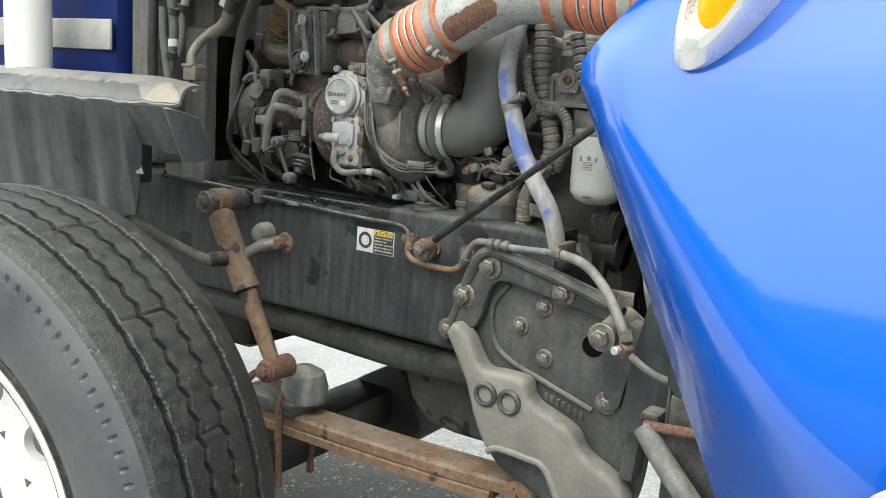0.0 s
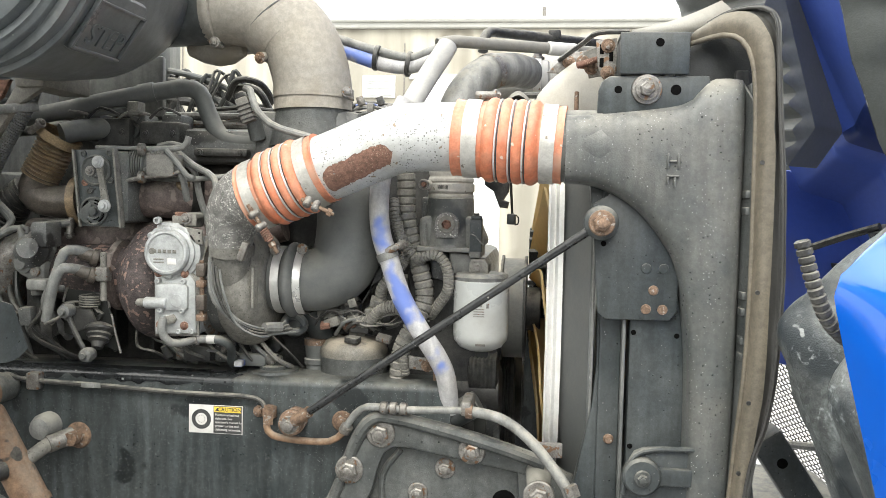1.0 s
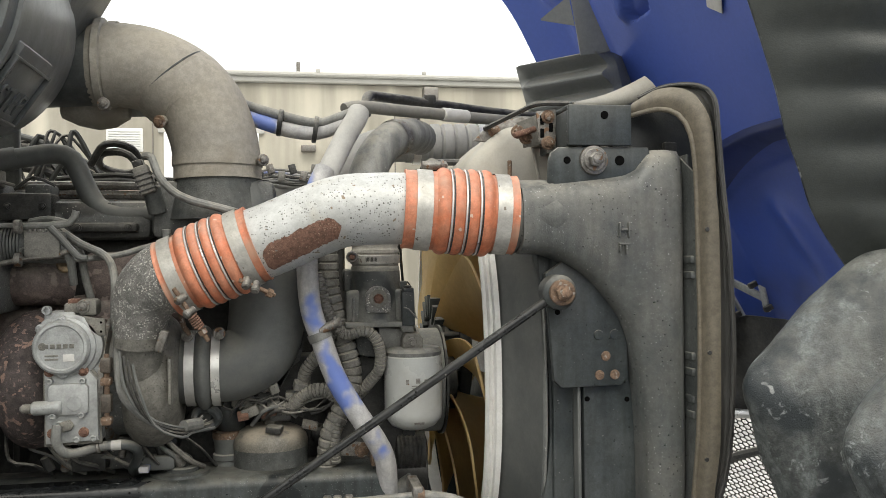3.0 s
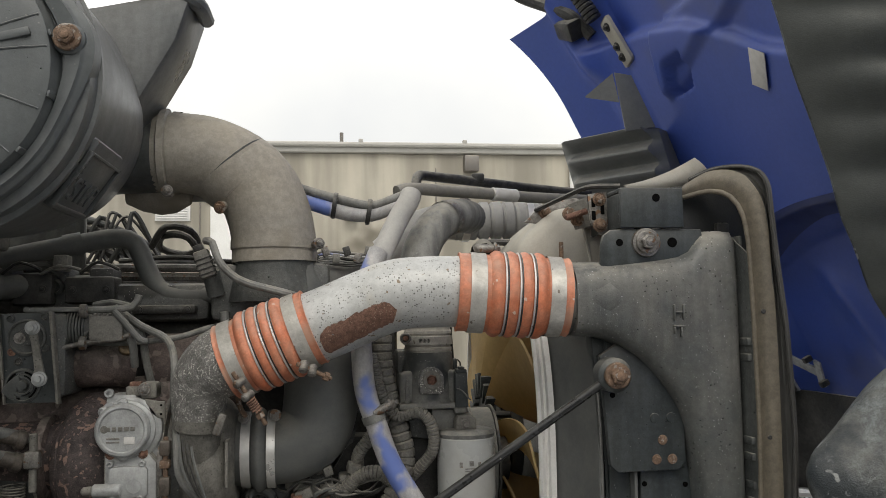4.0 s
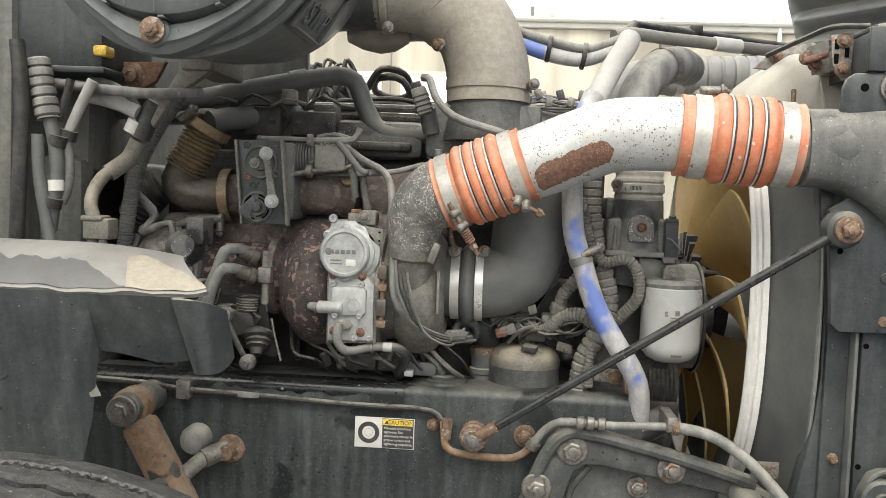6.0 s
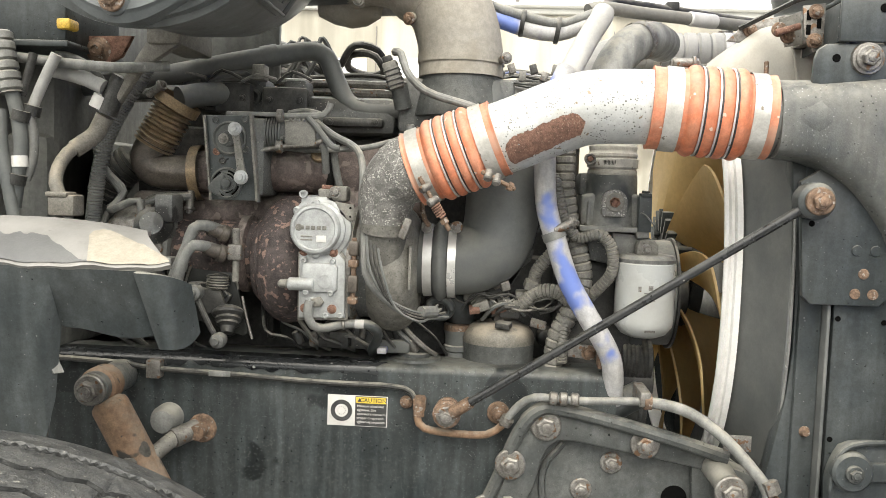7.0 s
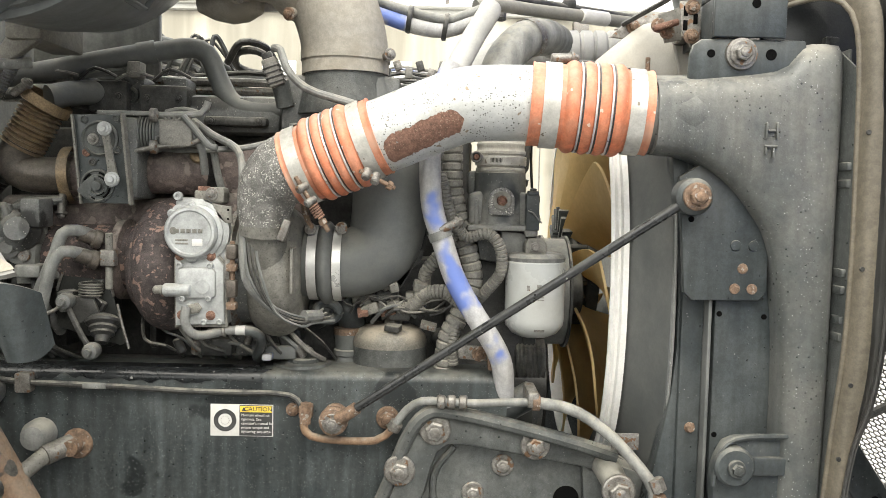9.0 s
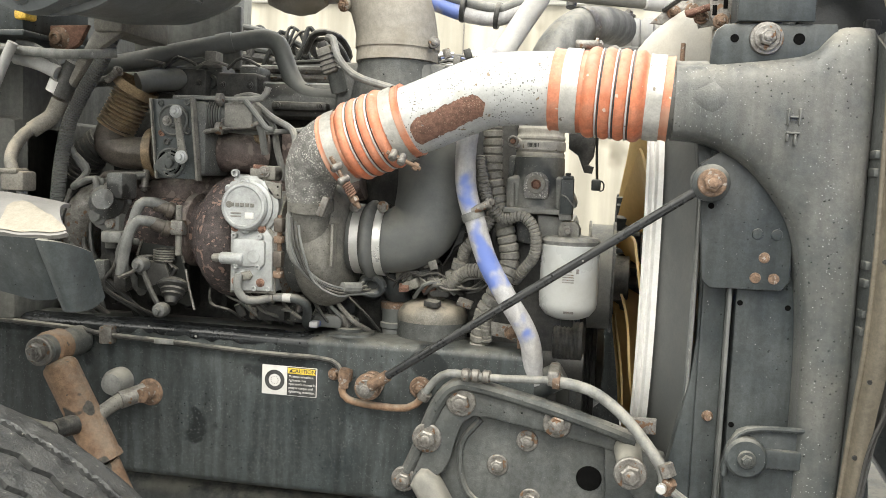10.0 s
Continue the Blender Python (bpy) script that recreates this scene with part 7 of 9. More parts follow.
for k in range(14):
    x = -0.42 + 0.016 * k
    part("wire", tube([(x, 0.60, 1.47), (x + 0.05 * rng.random(), 0.6, 1.52 + 0.05 * rng.random()), (x + 0.06, 0.62, 1.55 + 0.06 * rng.random()), (x + 0.11, 0.62, 1.50 + 0.06 * rng.random()), (x + 0.15, 0.6, 1.47)], rng.uniform(0.003, 0.006), 6), (M_DARK, M_BLACK)[k % 2], fh)
eb = thing("rail_covers", (-0.2, 0.13, 1.42), "dark bolted covers along the top of the engine", "cover")
for x0, x1, z0, z1 in ((-0.232, -0.168, 1.390, 1.442), (-0.150, -0.070, 1.392, 1.436), (-0.045, 0.06, 1.372, 1.388)):
    cov = part("cover", box(x0, x1, 0.115, 0.17, z0, z1, 0.006), M_DARK, eb)
    for x in (x0 + 0.014, x1 - 0.014):
        part("bolt", bolt_mesh((x, 0.114, (z0 + z1) / 2), (0, -1, 0), 0.0036), M_DARK, cov)
part("square_plug", box(-0.160, -0.138, 0.09, 0.12, 1.444, 1.470, 0.003), M_LOOM, eb, "dusty square plug")
for k in range(4):
    part("wire", tube([(-0.30 + 0.06 * k, 0.10, 1.44), (-0.27 + 0.06 * k, 0.09, 1.452 + 0.006 * (k % 2)), (-0.24 + 0.06 * k, 0.10, 1.446)], 0.0028, 7), (M_LOOM, M_DARK)[k % 2], eb)

# air cleaner
ac = thing("air_cleaner", (-0.17, -0.1, 1.43), "large dark grey round air cleaner with a ribbed cover", "air cleaner")
AC = V(-0.176, -0.38, 1.646)
part("canister", lathe(AC + V(0.0, 0, 0), (0.045, 1, 0.03), [(0.035, 0.150), (0.04, 0.186), (0.06, 0.187), (0.10, 0.185), (0.25, 0.178), (0.36, 0.162), (0.43, 0.138), (0.46, 0.10), (0.46, 0.0)], 64), M_SHELL, ac)
cover = part("cover", lathe(AC, (0, 1, 0), [(-0.004, 0.0), (-0.004, 0.012), (-0.006, 0.042), (-0.003, 0.050), (0.001, 0.120), (0.004, 0.146), (0.007, 0.1515), (0.020, 0.155), (0.030, 0.158), (0.036, 0.165), (0.042, 0.18)], 96), M_COVER, ac, "faded grey ribbed cover")
LUGS = (0.19, 4.64, 2.4, 1.3)


def rim(u, v):
    w = 2 * math.pi * u
    lift = sum(math.exp(-(((w - q + math.pi) % (2 * math.pi) - math.pi) / 0.34) ** 2) for q in LUGS)
    r0, r1 = 0.1545 + 0.004 * lift, 0.174 + 0.022 * lift
    prof_r = between([(0.0, 0.0), (0.2, 0.1), (0.45, 0.62), (0.6, 0.72), (0.85, 0.98), (1.0, 1.0)], v)
    prof_y = between([(0.0, 0.030), (0.2, 0.020), (0.45, 0.017), (0.6, 0.021), (0.85, 0.026), (1.0, 0.052)], v)
    r = r0 + (r1 - r0) * prof_r
    return AC + V(r * math.cos(w), prof_y, r * math.sin(w))


part("rim", sheet(rim, 150, 20, 0.0), M_COVER, cover, "lobed flange round the cover", angle=50)
for k in range(14):
    w0 = 2 * math.pi * (k + 0.5) / 14
    part("rim_facet", box(0.1535, 0.1565, 0.002, 0.028, -0.0035, 0.0035, 0.001, m=Matrix.Translation(AC) @ pose(0, 0, 0, 0, -math.degrees(w0), 0)), M_COVER, cover)
part("hub", lathe(AC + V(0, -0.006, 0), (0, -1, 0), [(0, 0.007), (0.001, 0.0065), (0.001, 0.004), (0.003, 0.003), (0.003, 0)], 20), M_COVER, cover)
for deg in (22, 7.6, -20, -42, -66, -93, -107, -134, -159, 175, 140, 128, 96, 73, 50):
    rib_line = [AC + V(math.cos(radians(deg)) * r, y, math.sin(radians(deg)) * r) for r, y in ((0.057, -0.0028), (0.09, -0.0012), (0.125, 0.0010), (0.149, 0.0048))]
    part("rib", sweep(rib_line, 0.0013, 6), M_COVER, cover)
for deg in (14.8, -100, 134):
    m = Matrix.Translation(AC) @ pose(0, 0, 0, 0, -deg, 0)
    part("raised_bar", box(0.088, 0.136, -0.0028, 0.003, -0.005, 0.005, 0.0018, m=m), M_COVER, cover, "raised maker's strip")
for w, lm in zip(LUGS, (1, 1, 0, 1)):
    p = AC + V(math.cos(w), 0, math.sin(w)) * 0.170
    part("lug", lathe(p + V(0, 0.045, 0), (0, -1, 0), [(0, 0.02), (0.028, 0.018), (0.032, 0.014)], 20), M_COVER, cover)
    bolt(p + V(0, 0.011, 0), (0, -1, 0), 0.009, M_RUSTBOLT if lm else M_STEEL, cover)
part("seam", lathe(AC, (0, 1, 0), [(0.055, 0.183), (0.058, 0.194), (0.066, 0.194), (0.069, 0.183)], 64), M_SHELL, ac)
m = Matrix.Translation(AC + V(0, 0.15, 0)) @ pose(0, 0, 0, 0, 35, 0)
part("pad", box(0.17, 0.192, -0.06, 0.06, -0.05, 0.05, 0.006, m=m), M_SHELL, ac)
words("STEP", 0.045, m @ Matrix.Translation((0.1925, 0.0, -0.018)) @ Matrix(((0, 0, 1, 0), (1, 0, 0, 0), (0, 1, 0, 0), (0, 0, 0, 1))), M_COVER, ac, "raised_word", 0.002)
for z0, z1, y0, y1 in ((0.03, 0.034, -0.062, 0.062), (-0.044, -0.04, -0.062, 0.062), (-0.044, 0.034, -0.066, -0.062), (-0.044, 0.034, 0.062, 0.066)):
    part("raised_frame", box(0.188, 0.1955, y0, y1, z0, z1, 0.0012, m=m), M_SHELL, ac)
part("intake_horn", slab([(-0.22, 1.80), (-0.06, 1.83), (0.055, 1.855), (0.075, 1.845), (0.055, 1.78), (0.01, 1.70), (-0.02, 1.65), (-0.12, 1.72)], -0.06, 0.09, 0.012), M_SHELL, ac)
part("horn_lip", tube([(-0.15, -0.065, 1.872), (-0.03, -0.065, 1.87), (0.03, -0.06, 1.862), (0.08, -0.04, 1.845), (0.085, 0.04, 1.845)], 0.012, 10), M_COVER, ac)
part("outlet", tube([(-0.09, 0.085, 1.63), (-0.03, 0.088, 1.634), (0.012, 0.09, 1.636)], 0.064, 32), M_RUBBER, ac)
part("bracket", box(-0.275, -0.222, -0.07, 0.08, 1.474, 1.53, 0.006), M_BEIGE, ac, "dusty steel mounting bracket")
part("strut", slab([(-0.270, 1.490), (-0.226, 1.476), (-0.283, 1.438), (-0.318, 1.386), (-0.328, 1.400)], -0.062, -0.045, 0.004), M_BEIGE, ac, "dusty tan steel strut")
part("gusset", slab([(-0.392, 1.492), (-0.318, 1.494), (-0.335, 1.462), (-0.352, 1.452), (-0.385, 1.452)], -0.016, -0.004, 0.003), M_RUST, ac, "rusty gusset plate")
part("rusty_boss", lathe((-0.372, -0.016, 1.470), (0, -1, 0), [(-0.008, 0.021), (0.0, 0.020), (0.004, 0.016), (0.006, 0.011), (0.012, 0.0105), (0.014, 0.006), (0.010, 0.005), (0.010, 0)], 24), M_RUSTBOLT, ac, "rusty mounting boss")
part("yellow_clip", box(-0.402, -0.380, -0.09, -0.06, 1.489, 1.505, 0.004), M_YELLOW, ac)
part("back_panel", box(-0.36, -0.142, 0.20, 0.215, 1.452, 1.57, 0.004), M_FIRE, ac, "dusty grey panel behind the bracket")

ie = thing("intake_elbow", (0.19, 0.09, 1.46), "dusty grey rubber air intake elbow", "hose")
part("elbow", sweep(spline([(0.0, 0.09, 1.637), (0.05, 0.09, 1.636), (0.09, 0.09, 1.628), (0.135, 0.09, 1.605), (0.165, 0.09, 1.572), (0.182, 0.09, 1.53), (0.189, 0.09, 1.49), (0.19, 0.09, 1.455)], 0.008), lambda s, u: 0.0655 + 0.004 * u, 44), M_ELBOW, ie)
mid = V(0.120, 0.09, 1.614)
seam_d = V(0.66, 0, -0.75)
part("seam_ring", lathe(mid - seam_d * 0.002, seam_d, [(0, 0.064), (0.0005, 0.0700), (0.0025, 0.0700), (0.003, 0.064)], 44), M_RUBBER, ie)
part("overlap", sweep(spline([mid + seam_d * 0.001, mid + seam_d * 0.012, (0.142, 0.09, 1.598), (0.152, 0.09, 1.587)], 0.003), lambda s, u: 0.0705 - 0.0025 * u, 44), M_ELBOW, ie)
band([V(0.026, 0.09, 1.637), V(0.038, 0.09, 1.6365)], 0.0685, M_ELBOW, ie, screw=((0.024, 0.06, 1.568), (0, -1, 0)))
part("collar", lathe((0.008, 0.09, 1.637), (1, 0, 0), [(0, 0.067), (0.002, 0.0725), (0.012, 0.0725), (0.014, 0.067)], 44), M_ELBOW, ie)
band([V(0.19, 0.09, 1.476), V(0.19, 0.09, 1.492)], 0.0715, M_ELBOW, ie, screw=((0.258, 0.05, 1.482), (0.3, -0.8, 0)))
part("port", cyl((0.118, 0.065, 1.553), (0.106, 0.045, 1.541), 0.008), M_ELBOW, ie)
bolt((0.106, 0.045, 1.541), (-0.4, -0.8, -0.2), 0.006, M_RUSTBOLT, ie)
for k in range(8):
    part("moulded_mark", box(-0.003, 0.003, -0.0015, 0.0015, -0.006, 0.006, 0.0005, m=Matrix.Translation((0.072 + 0.0048 * k, 0.0365, 1.6525 - 0.0028 * k)) @ pose(0, 0, 0, 35, 30, 0)), M_ELBOW, ie)
part("neck", lathe((0.19, 0.09, 1.39), (0, 0, 1), [(0, 0.078), (0.02, 0.074), (0.06, 0.066), (0.075, 0.066)], 40), M_CAST, ie)
solo("breather_pipe", tube([(0.02, 0.15, 1.572), (0.06, 0.14, 1.573), (0.10, 0.12, 1.57)], 0.010, 16), M_BLUEHOSE, "thin blue hose below the intake elbow", "hose")
solo("resonator", lathe((-0.06, 0.13, 1.575), (1, 0, 0.0), [(0.0, 0.0), (0.004, 0.018), (0.03, 0.030), (0.06, 0.036), (0.085, 0.032), (0.108, 0.018), (0.112, 0)], 28), M_ELBOW, "dusty tapered drain cup under the intake elbow", "drain cup")

# hoses and cables over the engine
for pts, r, mt in (([(0.2, 0.16, 1.60), (0.235, 0.16, 1.588), (0.291, 0.16, 1.572), (0.351, 0.15, 1.558), (0.385, 0.14, 1.566), (0.42, 0.14, 1.58)], 0.0085, M_CABLE), ([(0.2, 0.17, 1.585), (0.24, 0.165, 1.568), (0.3, 0.16, 1.548), (0.351, 0.155, 1.543), (0.39, 0.145, 1.556), (0.425, 0.15, 1.57)], 0.013, M_BLUEHOSE), ([(0.2, 0.19, 1.594), (0.25, 0.18, 1.574), (0.3, 0.17, 1.557), (0.36, 0.16, 1.552)], 0.010, M_DARK)):
    solo("engine_harness", tube(pts, r, 12), mt, "cable bundle slung behind the intake elbow", "cable", "cables over the engine")
for x, z in ((0.285, 1.56), (0.345, 1.549)):
    solo("cable_tie", lathe((x, 0.158, z), (1, 0, -0.15), [(0, 0.0225), (0.002, 0.0235), (0.006, 0.0235), (0.008, 0.0225)], 16), M_DARK, "black cable tie round the harness", "cable tie", "cable ties")
solo("vent_line", tube([(0.40, 0.17, 1.586), (0.43, 0.19, 1.595), (0.5, 0.25, 1.60), (0.584, 0.3, 1.603), (0.7, 0.36, 1.604), (0.83, 0.41, 1.606)], 0.0115, 14), M_ARM, "long dusty grey vent line with a paper tag", "pipe")
solo("paper_tag", cyl((0.60, 0.307, 1.6032), (0.655, 0.335, 1.6036), 0.0135, None, 16), M_LABELW, "white tag wrapped on the vent line", "tag")
solo("air_line", tube([(0.462, 0.44, 1.62), (0.464, 0.45, 1.647), (0.473, 0.48, 1.668), (0.50, 0.51, 1.672), (0.623, 0.55, 1.666), (0.764, 0.6, 1.659), (0.9, 0.62, 1.65)], 0.011, 12), M_DARK, "black air line bent over the fan", "pipe")
solo("line_clip", box(0.60, 0.628, 0.535, 0.565, 1.665, 1.685, 0.004), M_DARK, "black clip on the air line", "clip")
solo("far_charge_hose", ribbed([(0.55, 0.52, 1.572), (0.62, 0.52, 1.574), (0.75, 0.52, 1.577)], 0.042, 0.006, 0.028, 28), M_DUSTHOSE, "grey ribbed charge hose on the far side", "hose")
for x in (0.578, 0.722):
    solo("hose_clamp", lathe((x - 0.008, 0.52, 1.573), (1, 0, 0), [(0, 0.043), (0.001, 0.046), (0.016, 0.046), (0.017, 0.043)], 30), M_STEEL, "bright clamp on the far charge hose", "clamp", "far hose clamps")
    solo("clamp_bolt", bolt_mesh((x, 0.52, 1.618), (0, 0, 1), 0.009), M_STEELDULL, "steel clamp bolt with a spring", "bolt", "far clamp bolts")
solo("far_charge_pipe", tube([(0.40, 0.54, 1.50), (0.46, 0.53, 1.55), (0.52, 0.52, 1.57), (0.56, 0.52, 1.572)], 0.04, 22), M_DUSTHOSE, "grey charge pipe behind the engine top", "pipe")
for k in range(7):
    y = 0.26 + 0.03 * k
    solo("injector_wire", tube([(0.2, y, 1.44), (0.26, y + 0.02, 1.462 + 0.008 * (k % 3)), (0.33, y, 1.462), (0.38, y + 0.03, 1.45 + 0.01 * (k % 2))], 0.006, 8), (M_DARK, M_CABLE)[k % 2], "wire lying on the engine top", "cable", "wires on the engine top")
for k in range(3):
    z = 1.455 + 0.008 * k
    solo("fuel_wire", tube([(-0.1, 0.27, z), (0.0, 0.26, z + 0.006), (0.06, 0.26, z), (0.13, 0.24, z - 0.006)], 0.005, 8), (M_DARK, M_CABLE)[k % 2], "wire along the valve cover", "cable", "wires above the valve cover")
solo("injector_plug", box(-0.285, -0.255, 0.11, 0.14, 1.43, 1.455, 0.004), M_LOOM, "dusty square plug on the fuel rail", "connector")
solo("plug_wire", tube([(-0.255, 0.12, 1.445), (-0.21, 0.11, 1.452), (-0.18, 0.12, 1.457), (-0.16, 0.13, 1.44)], 0.0055, 8), M_HOSEGREY, "short dusty wire from a plug", "cable")
solo("tangled_hose", tube([(-0.05, 0.3, 1.50), (-0.02, 0.28, 1.535), (0.02, 0.3, 1.53), (0.03, 0.34, 1.50), (0.0, 0.36, 1.49), (-0.04, 0.34, 1.50), (-0.03, 0.3, 1.52), (0.02, 0.28, 1.515), (0.05, 0.3, 1.46)], 0.007, 10), M_DARK, "black hose curled under the intake elbow", "hose")
solo("top_bracket", box(0.26, 0.36, 0.2, 0.3, 1.42, 1.46, 0.01), M_DUSTHOSE, "dusty grey rocker cover end", "cover")
solo("wire_loop", tube([(0.53, 0.16, 1.46), (0.55, 0.16, 1.49), (0.60, 0.16, 1.493), (0.625, 0.16, 1.485), (0.635, 0.16, 1.45)], 0.006, 8), M_DARK, "black wire loop beside the shroud", "loop")
solo("black_foil", sheet(lambda u, v: (0.53 + 0.09 * u, 0.12 + 0.06 * v, 1.475 + 0.014 * math.sin(u * 7) + 0.01 * math.sin(v * 5)), 12, 6, 0.002), M_DARK, "crumpled black wrap beside the shroud", "wrap")

# added and made tall to put darkness behind the gaps of the fan
solo("far_rail", box(-1.2, 0.95, 0.86, 0.94, 0.58, 1.0, 0.006), M_RAIL, "far chassis rail, made tall as a dark backing behind the fan", "rail")

# fan and shroud
fan = thing("cooling_fan", (0.5, 0.43, 1.08), "large yellowed plastic cooling fan", "fan")
part("clutch", lathe((0.582, 0.36, 1.13), (1, 0, 0), [(0, 0.04), (0.004, 0.09), (0.012, 0.10), (0.02, 0.10), (0.024, 0.085), (0.034, 0.085), (0.038, 0.11), (0.06, 0.11), (0.064, 0.06)], 40), M_PLASTIC, fan, "black viscous fan clutch")
for k in range(22):
    w = 2 * math.pi * k / 22
    part("clutch_fin", box(0.574, 0.617, -0.004, 0.004, 0.075, 0.118, 0.001, m=Matrix.Translation((0, 0.36, 1.13)) @ pose(0, 0, 0, math.degrees(w), 0, 0)), M_PLASTIC, fan)


def blade(w):
    def at(u, v):
        q = 2 * v - 1
        r = 0.105 + (0.238 - 0.035 * abs(q) ** 3) * u
        a = w + 0.30 * q + 0.16 * u * u - 0.03 * q * q
        x = 0.634 + (0.050 - 0.014 * u) * q - 0.012 * (1 - q * q) + 0.006 * math.sin(3 * u + q)
        return (x, 0.36 + r * math.cos(a), 1.125 + r * math.sin(a))
    return sheet(at, 18, 14, 0.004)


for k in range(11):
    part("blade", blade(2 * math.pi * k / 11 + math.pi + 0.02), M_FAN, fan)
sr = thing("fan_shroud", (0.64, 0.43, 0.7), "dark fan shroud with a pale ring edge", "shroud")
part("ring", square_off(lathe((0.609, 0.36, 1.125), (1, 0, 0), [(0, 0.355), (0.0, 0.362), (0.004, 0.367), (0.010, 0.362), (0.013, 0.367), (0.018, 0.363), (0.026, 0.366), (0.026, 0.355), (0, 0.355)], 160, caps=False), 0.36, 1.125, 2.4), M_RING, sr, "pale worn ring edge")


def shroud_at(x, r, a):
    """A place on the flared shroud, on the side towards the wing."""
    c, q = math.cos(a), math.sin(a)
    return V(x, 0.36 - r * abs(c) ** 0.87, 1.125 + r * math.copysign(abs(q) ** 0.87, q))


def barrel(u, v):
    flare = v ** 1.6
    return shroud_at(0.634 + 0.045 * v, 0.352 + 0.108 * flare, math.radians(-66 + 116 * u))


part("barrel", sheet(barrel, 80, 14, 0.005), M_HOSEGREY, sr)
part("edge_bead", tube([barrel(u / 40, 1.0) for u in range(41)], 0.0025, 8), M_CABLE, sr)
part("flange", slab([(0.668, 1.35), (0.679, 1.238), (0.685, 1.158), (0.687, 1.06), (0.682, 0.996), (0.672, 0.938), (0.66, 0.879), (0.648, 0.82), (0.64, 0.70), (0.70, 0.70), (0.70, 1.35)], -0.092, -0.06, 0.003), M_PLASTIC, sr)
rd = thing("radiator", (0.77, 0.43, 0.62), "dark radiator core with flat side panels", "radiator")
part("core", box(0.735, 0.85, -0.05, 0.95, 0.66, 1.47, 0.01), M_BLACK, rd)
part("side_panel", slab([(0.733, 1.35), (0.83, 1.30), (0.832, 0.70), (0.733, 0.70)], -0.112, -0.05, 0.004), M_PLASTIC, rd)
part("lip", box(0.722, 0.7275, -0.118, -0.06, 0.70, 1.14, 0.002), M_HOSEGREY, rd)
part("inner_panel", slab([(0.69, 1.36), (0.722, 1.36), (0.722, 0.70), (0.69, 0.70)], -0.1, -0.03, 0.003), M_PLASTIC, rd)
part("top_tank", box(0.69, 0.86, 0.02, 0.95, 1.45, 1.53, 0.02), M_PLASTIC, rd)
for x, z in ((0.735, 1.111), (0.798, 1.108), (0.735, 0.939), (0.742, 0.70)):
    part("pin_hole", lathe((x + 0.004, -0.1125, z), (0, -1, 0), [(0, 0.004), (0.001, 0.0038)], 14), M_HOLE, rd)
part("rust_spot", lathe((0.708, -0.1, 0.945), (0, -1, 0), [(0, 0.008), (0.004, 0.006), (0.008, 0.005), (0.008, 0)], 14), M_RUSTBOLT, rd)
tp = thing("stay_plate", (0.74, -0.115, 1.13), "dark steel plate that holds the radiator stay rod", "plate")
part("plate", slab([(0.672, 1.30), (0.70, 1.318), (0.725, 1.312), (0.796, 1.235), (0.799, 1.215), (0.799, 1.145), (0.788, 1.132), (0.695, 1.131), (0.684, 1.142)], -0.126, -0.1135, 0.002), M_PLASTIC, tp)
part("fold", tube([(0.72, -0.127, 1.315), (0.762, -0.127, 1.27), (0.796, -0.127, 1.233)], 0.003, 8), M_PLASTIC, tp)
for x, z, rm in ((0.753, 1.208, 0), (0.778, 1.208, 0), (0.764, 1.176, 1), (0.754, 1.148, 1), (0.778, 1.148, 1)):
    part("rivet", lathe((x, -0.126, z), (0, -1, 0), [(0, 0.0075), (0.0015, 0.007), (0.002, 0.004), (0.002, 0)], 14), M_RUSTBOLT if z < 1.16 or x == 0.764 else M_PLASTIC, tp)
part("pin_hole", lathe((0.690, -0.1262, 1.243), (0, -1, 0), [(0, 0.0042), (0.0008, 0.004)], 14), M_HOLE, tp)
st = thing("stay_rod", (0.197, -0.043, 0.925), "black steel radiator stay rod with rusty bolted ends", "rod")
s0, s1 = V(0.2, -0.046, 0.931), V(0.675, -0.152, 1.268)
part("rod", tube([s0, s0.lerp(s1, 0.5), s1], 0.0066, 14, step=0.05), M_ROD, st)
part("flat_end", tube([s0 - (s1 - s0) * 0.0, s0 + (s1 - s0) * 0.06], 0.0095, 12), M_RUSTBOLT, st)
part("upper_eye", lathe((0.684, -0.127, 1.274), (0, -1, 0), [(0, 0.022), (0.004, 0.025), (0.03, 0.025), (0.034, 0.022), (0.036, 0.019), (0.04, 0.018), (0.042, 0.0)], 28), M_RUBBER, st)
part("upper_washer", lathe((0.684, -0.167, 1.274), (0, -1, 0), [(0, 0.019), (0.004, 0.018), (0.004, 0)], 24), M_RUSTBOLT, st)
bolt((0.684, -0.168, 1.274), (0, -1, 0), 0.011, M_RUSTBOLT, st)
part("lower_eye", lathe((0.192, 0, 0.925), (0, -1, 0), [(0, 0.02), (0.008, 0.02), (0.01, 0.017), (0.024, 0.017), (0.026, 0.022), (0.032, 0.022), (0.034, 0.018), (0.044, 0.019), (0.046, 0.013)], 28), M_RUSTBOLT, st)
bolt((0.192, -0.044, 0.925), (0, -1, 0), 0.009, M_STEELDULL, st)

# charge air cooler tank
tk = thing("cooler_tank", (0.86, -0.12, 0.85), "speckled dark grey cast charge air cooler tank", "cooler tank")


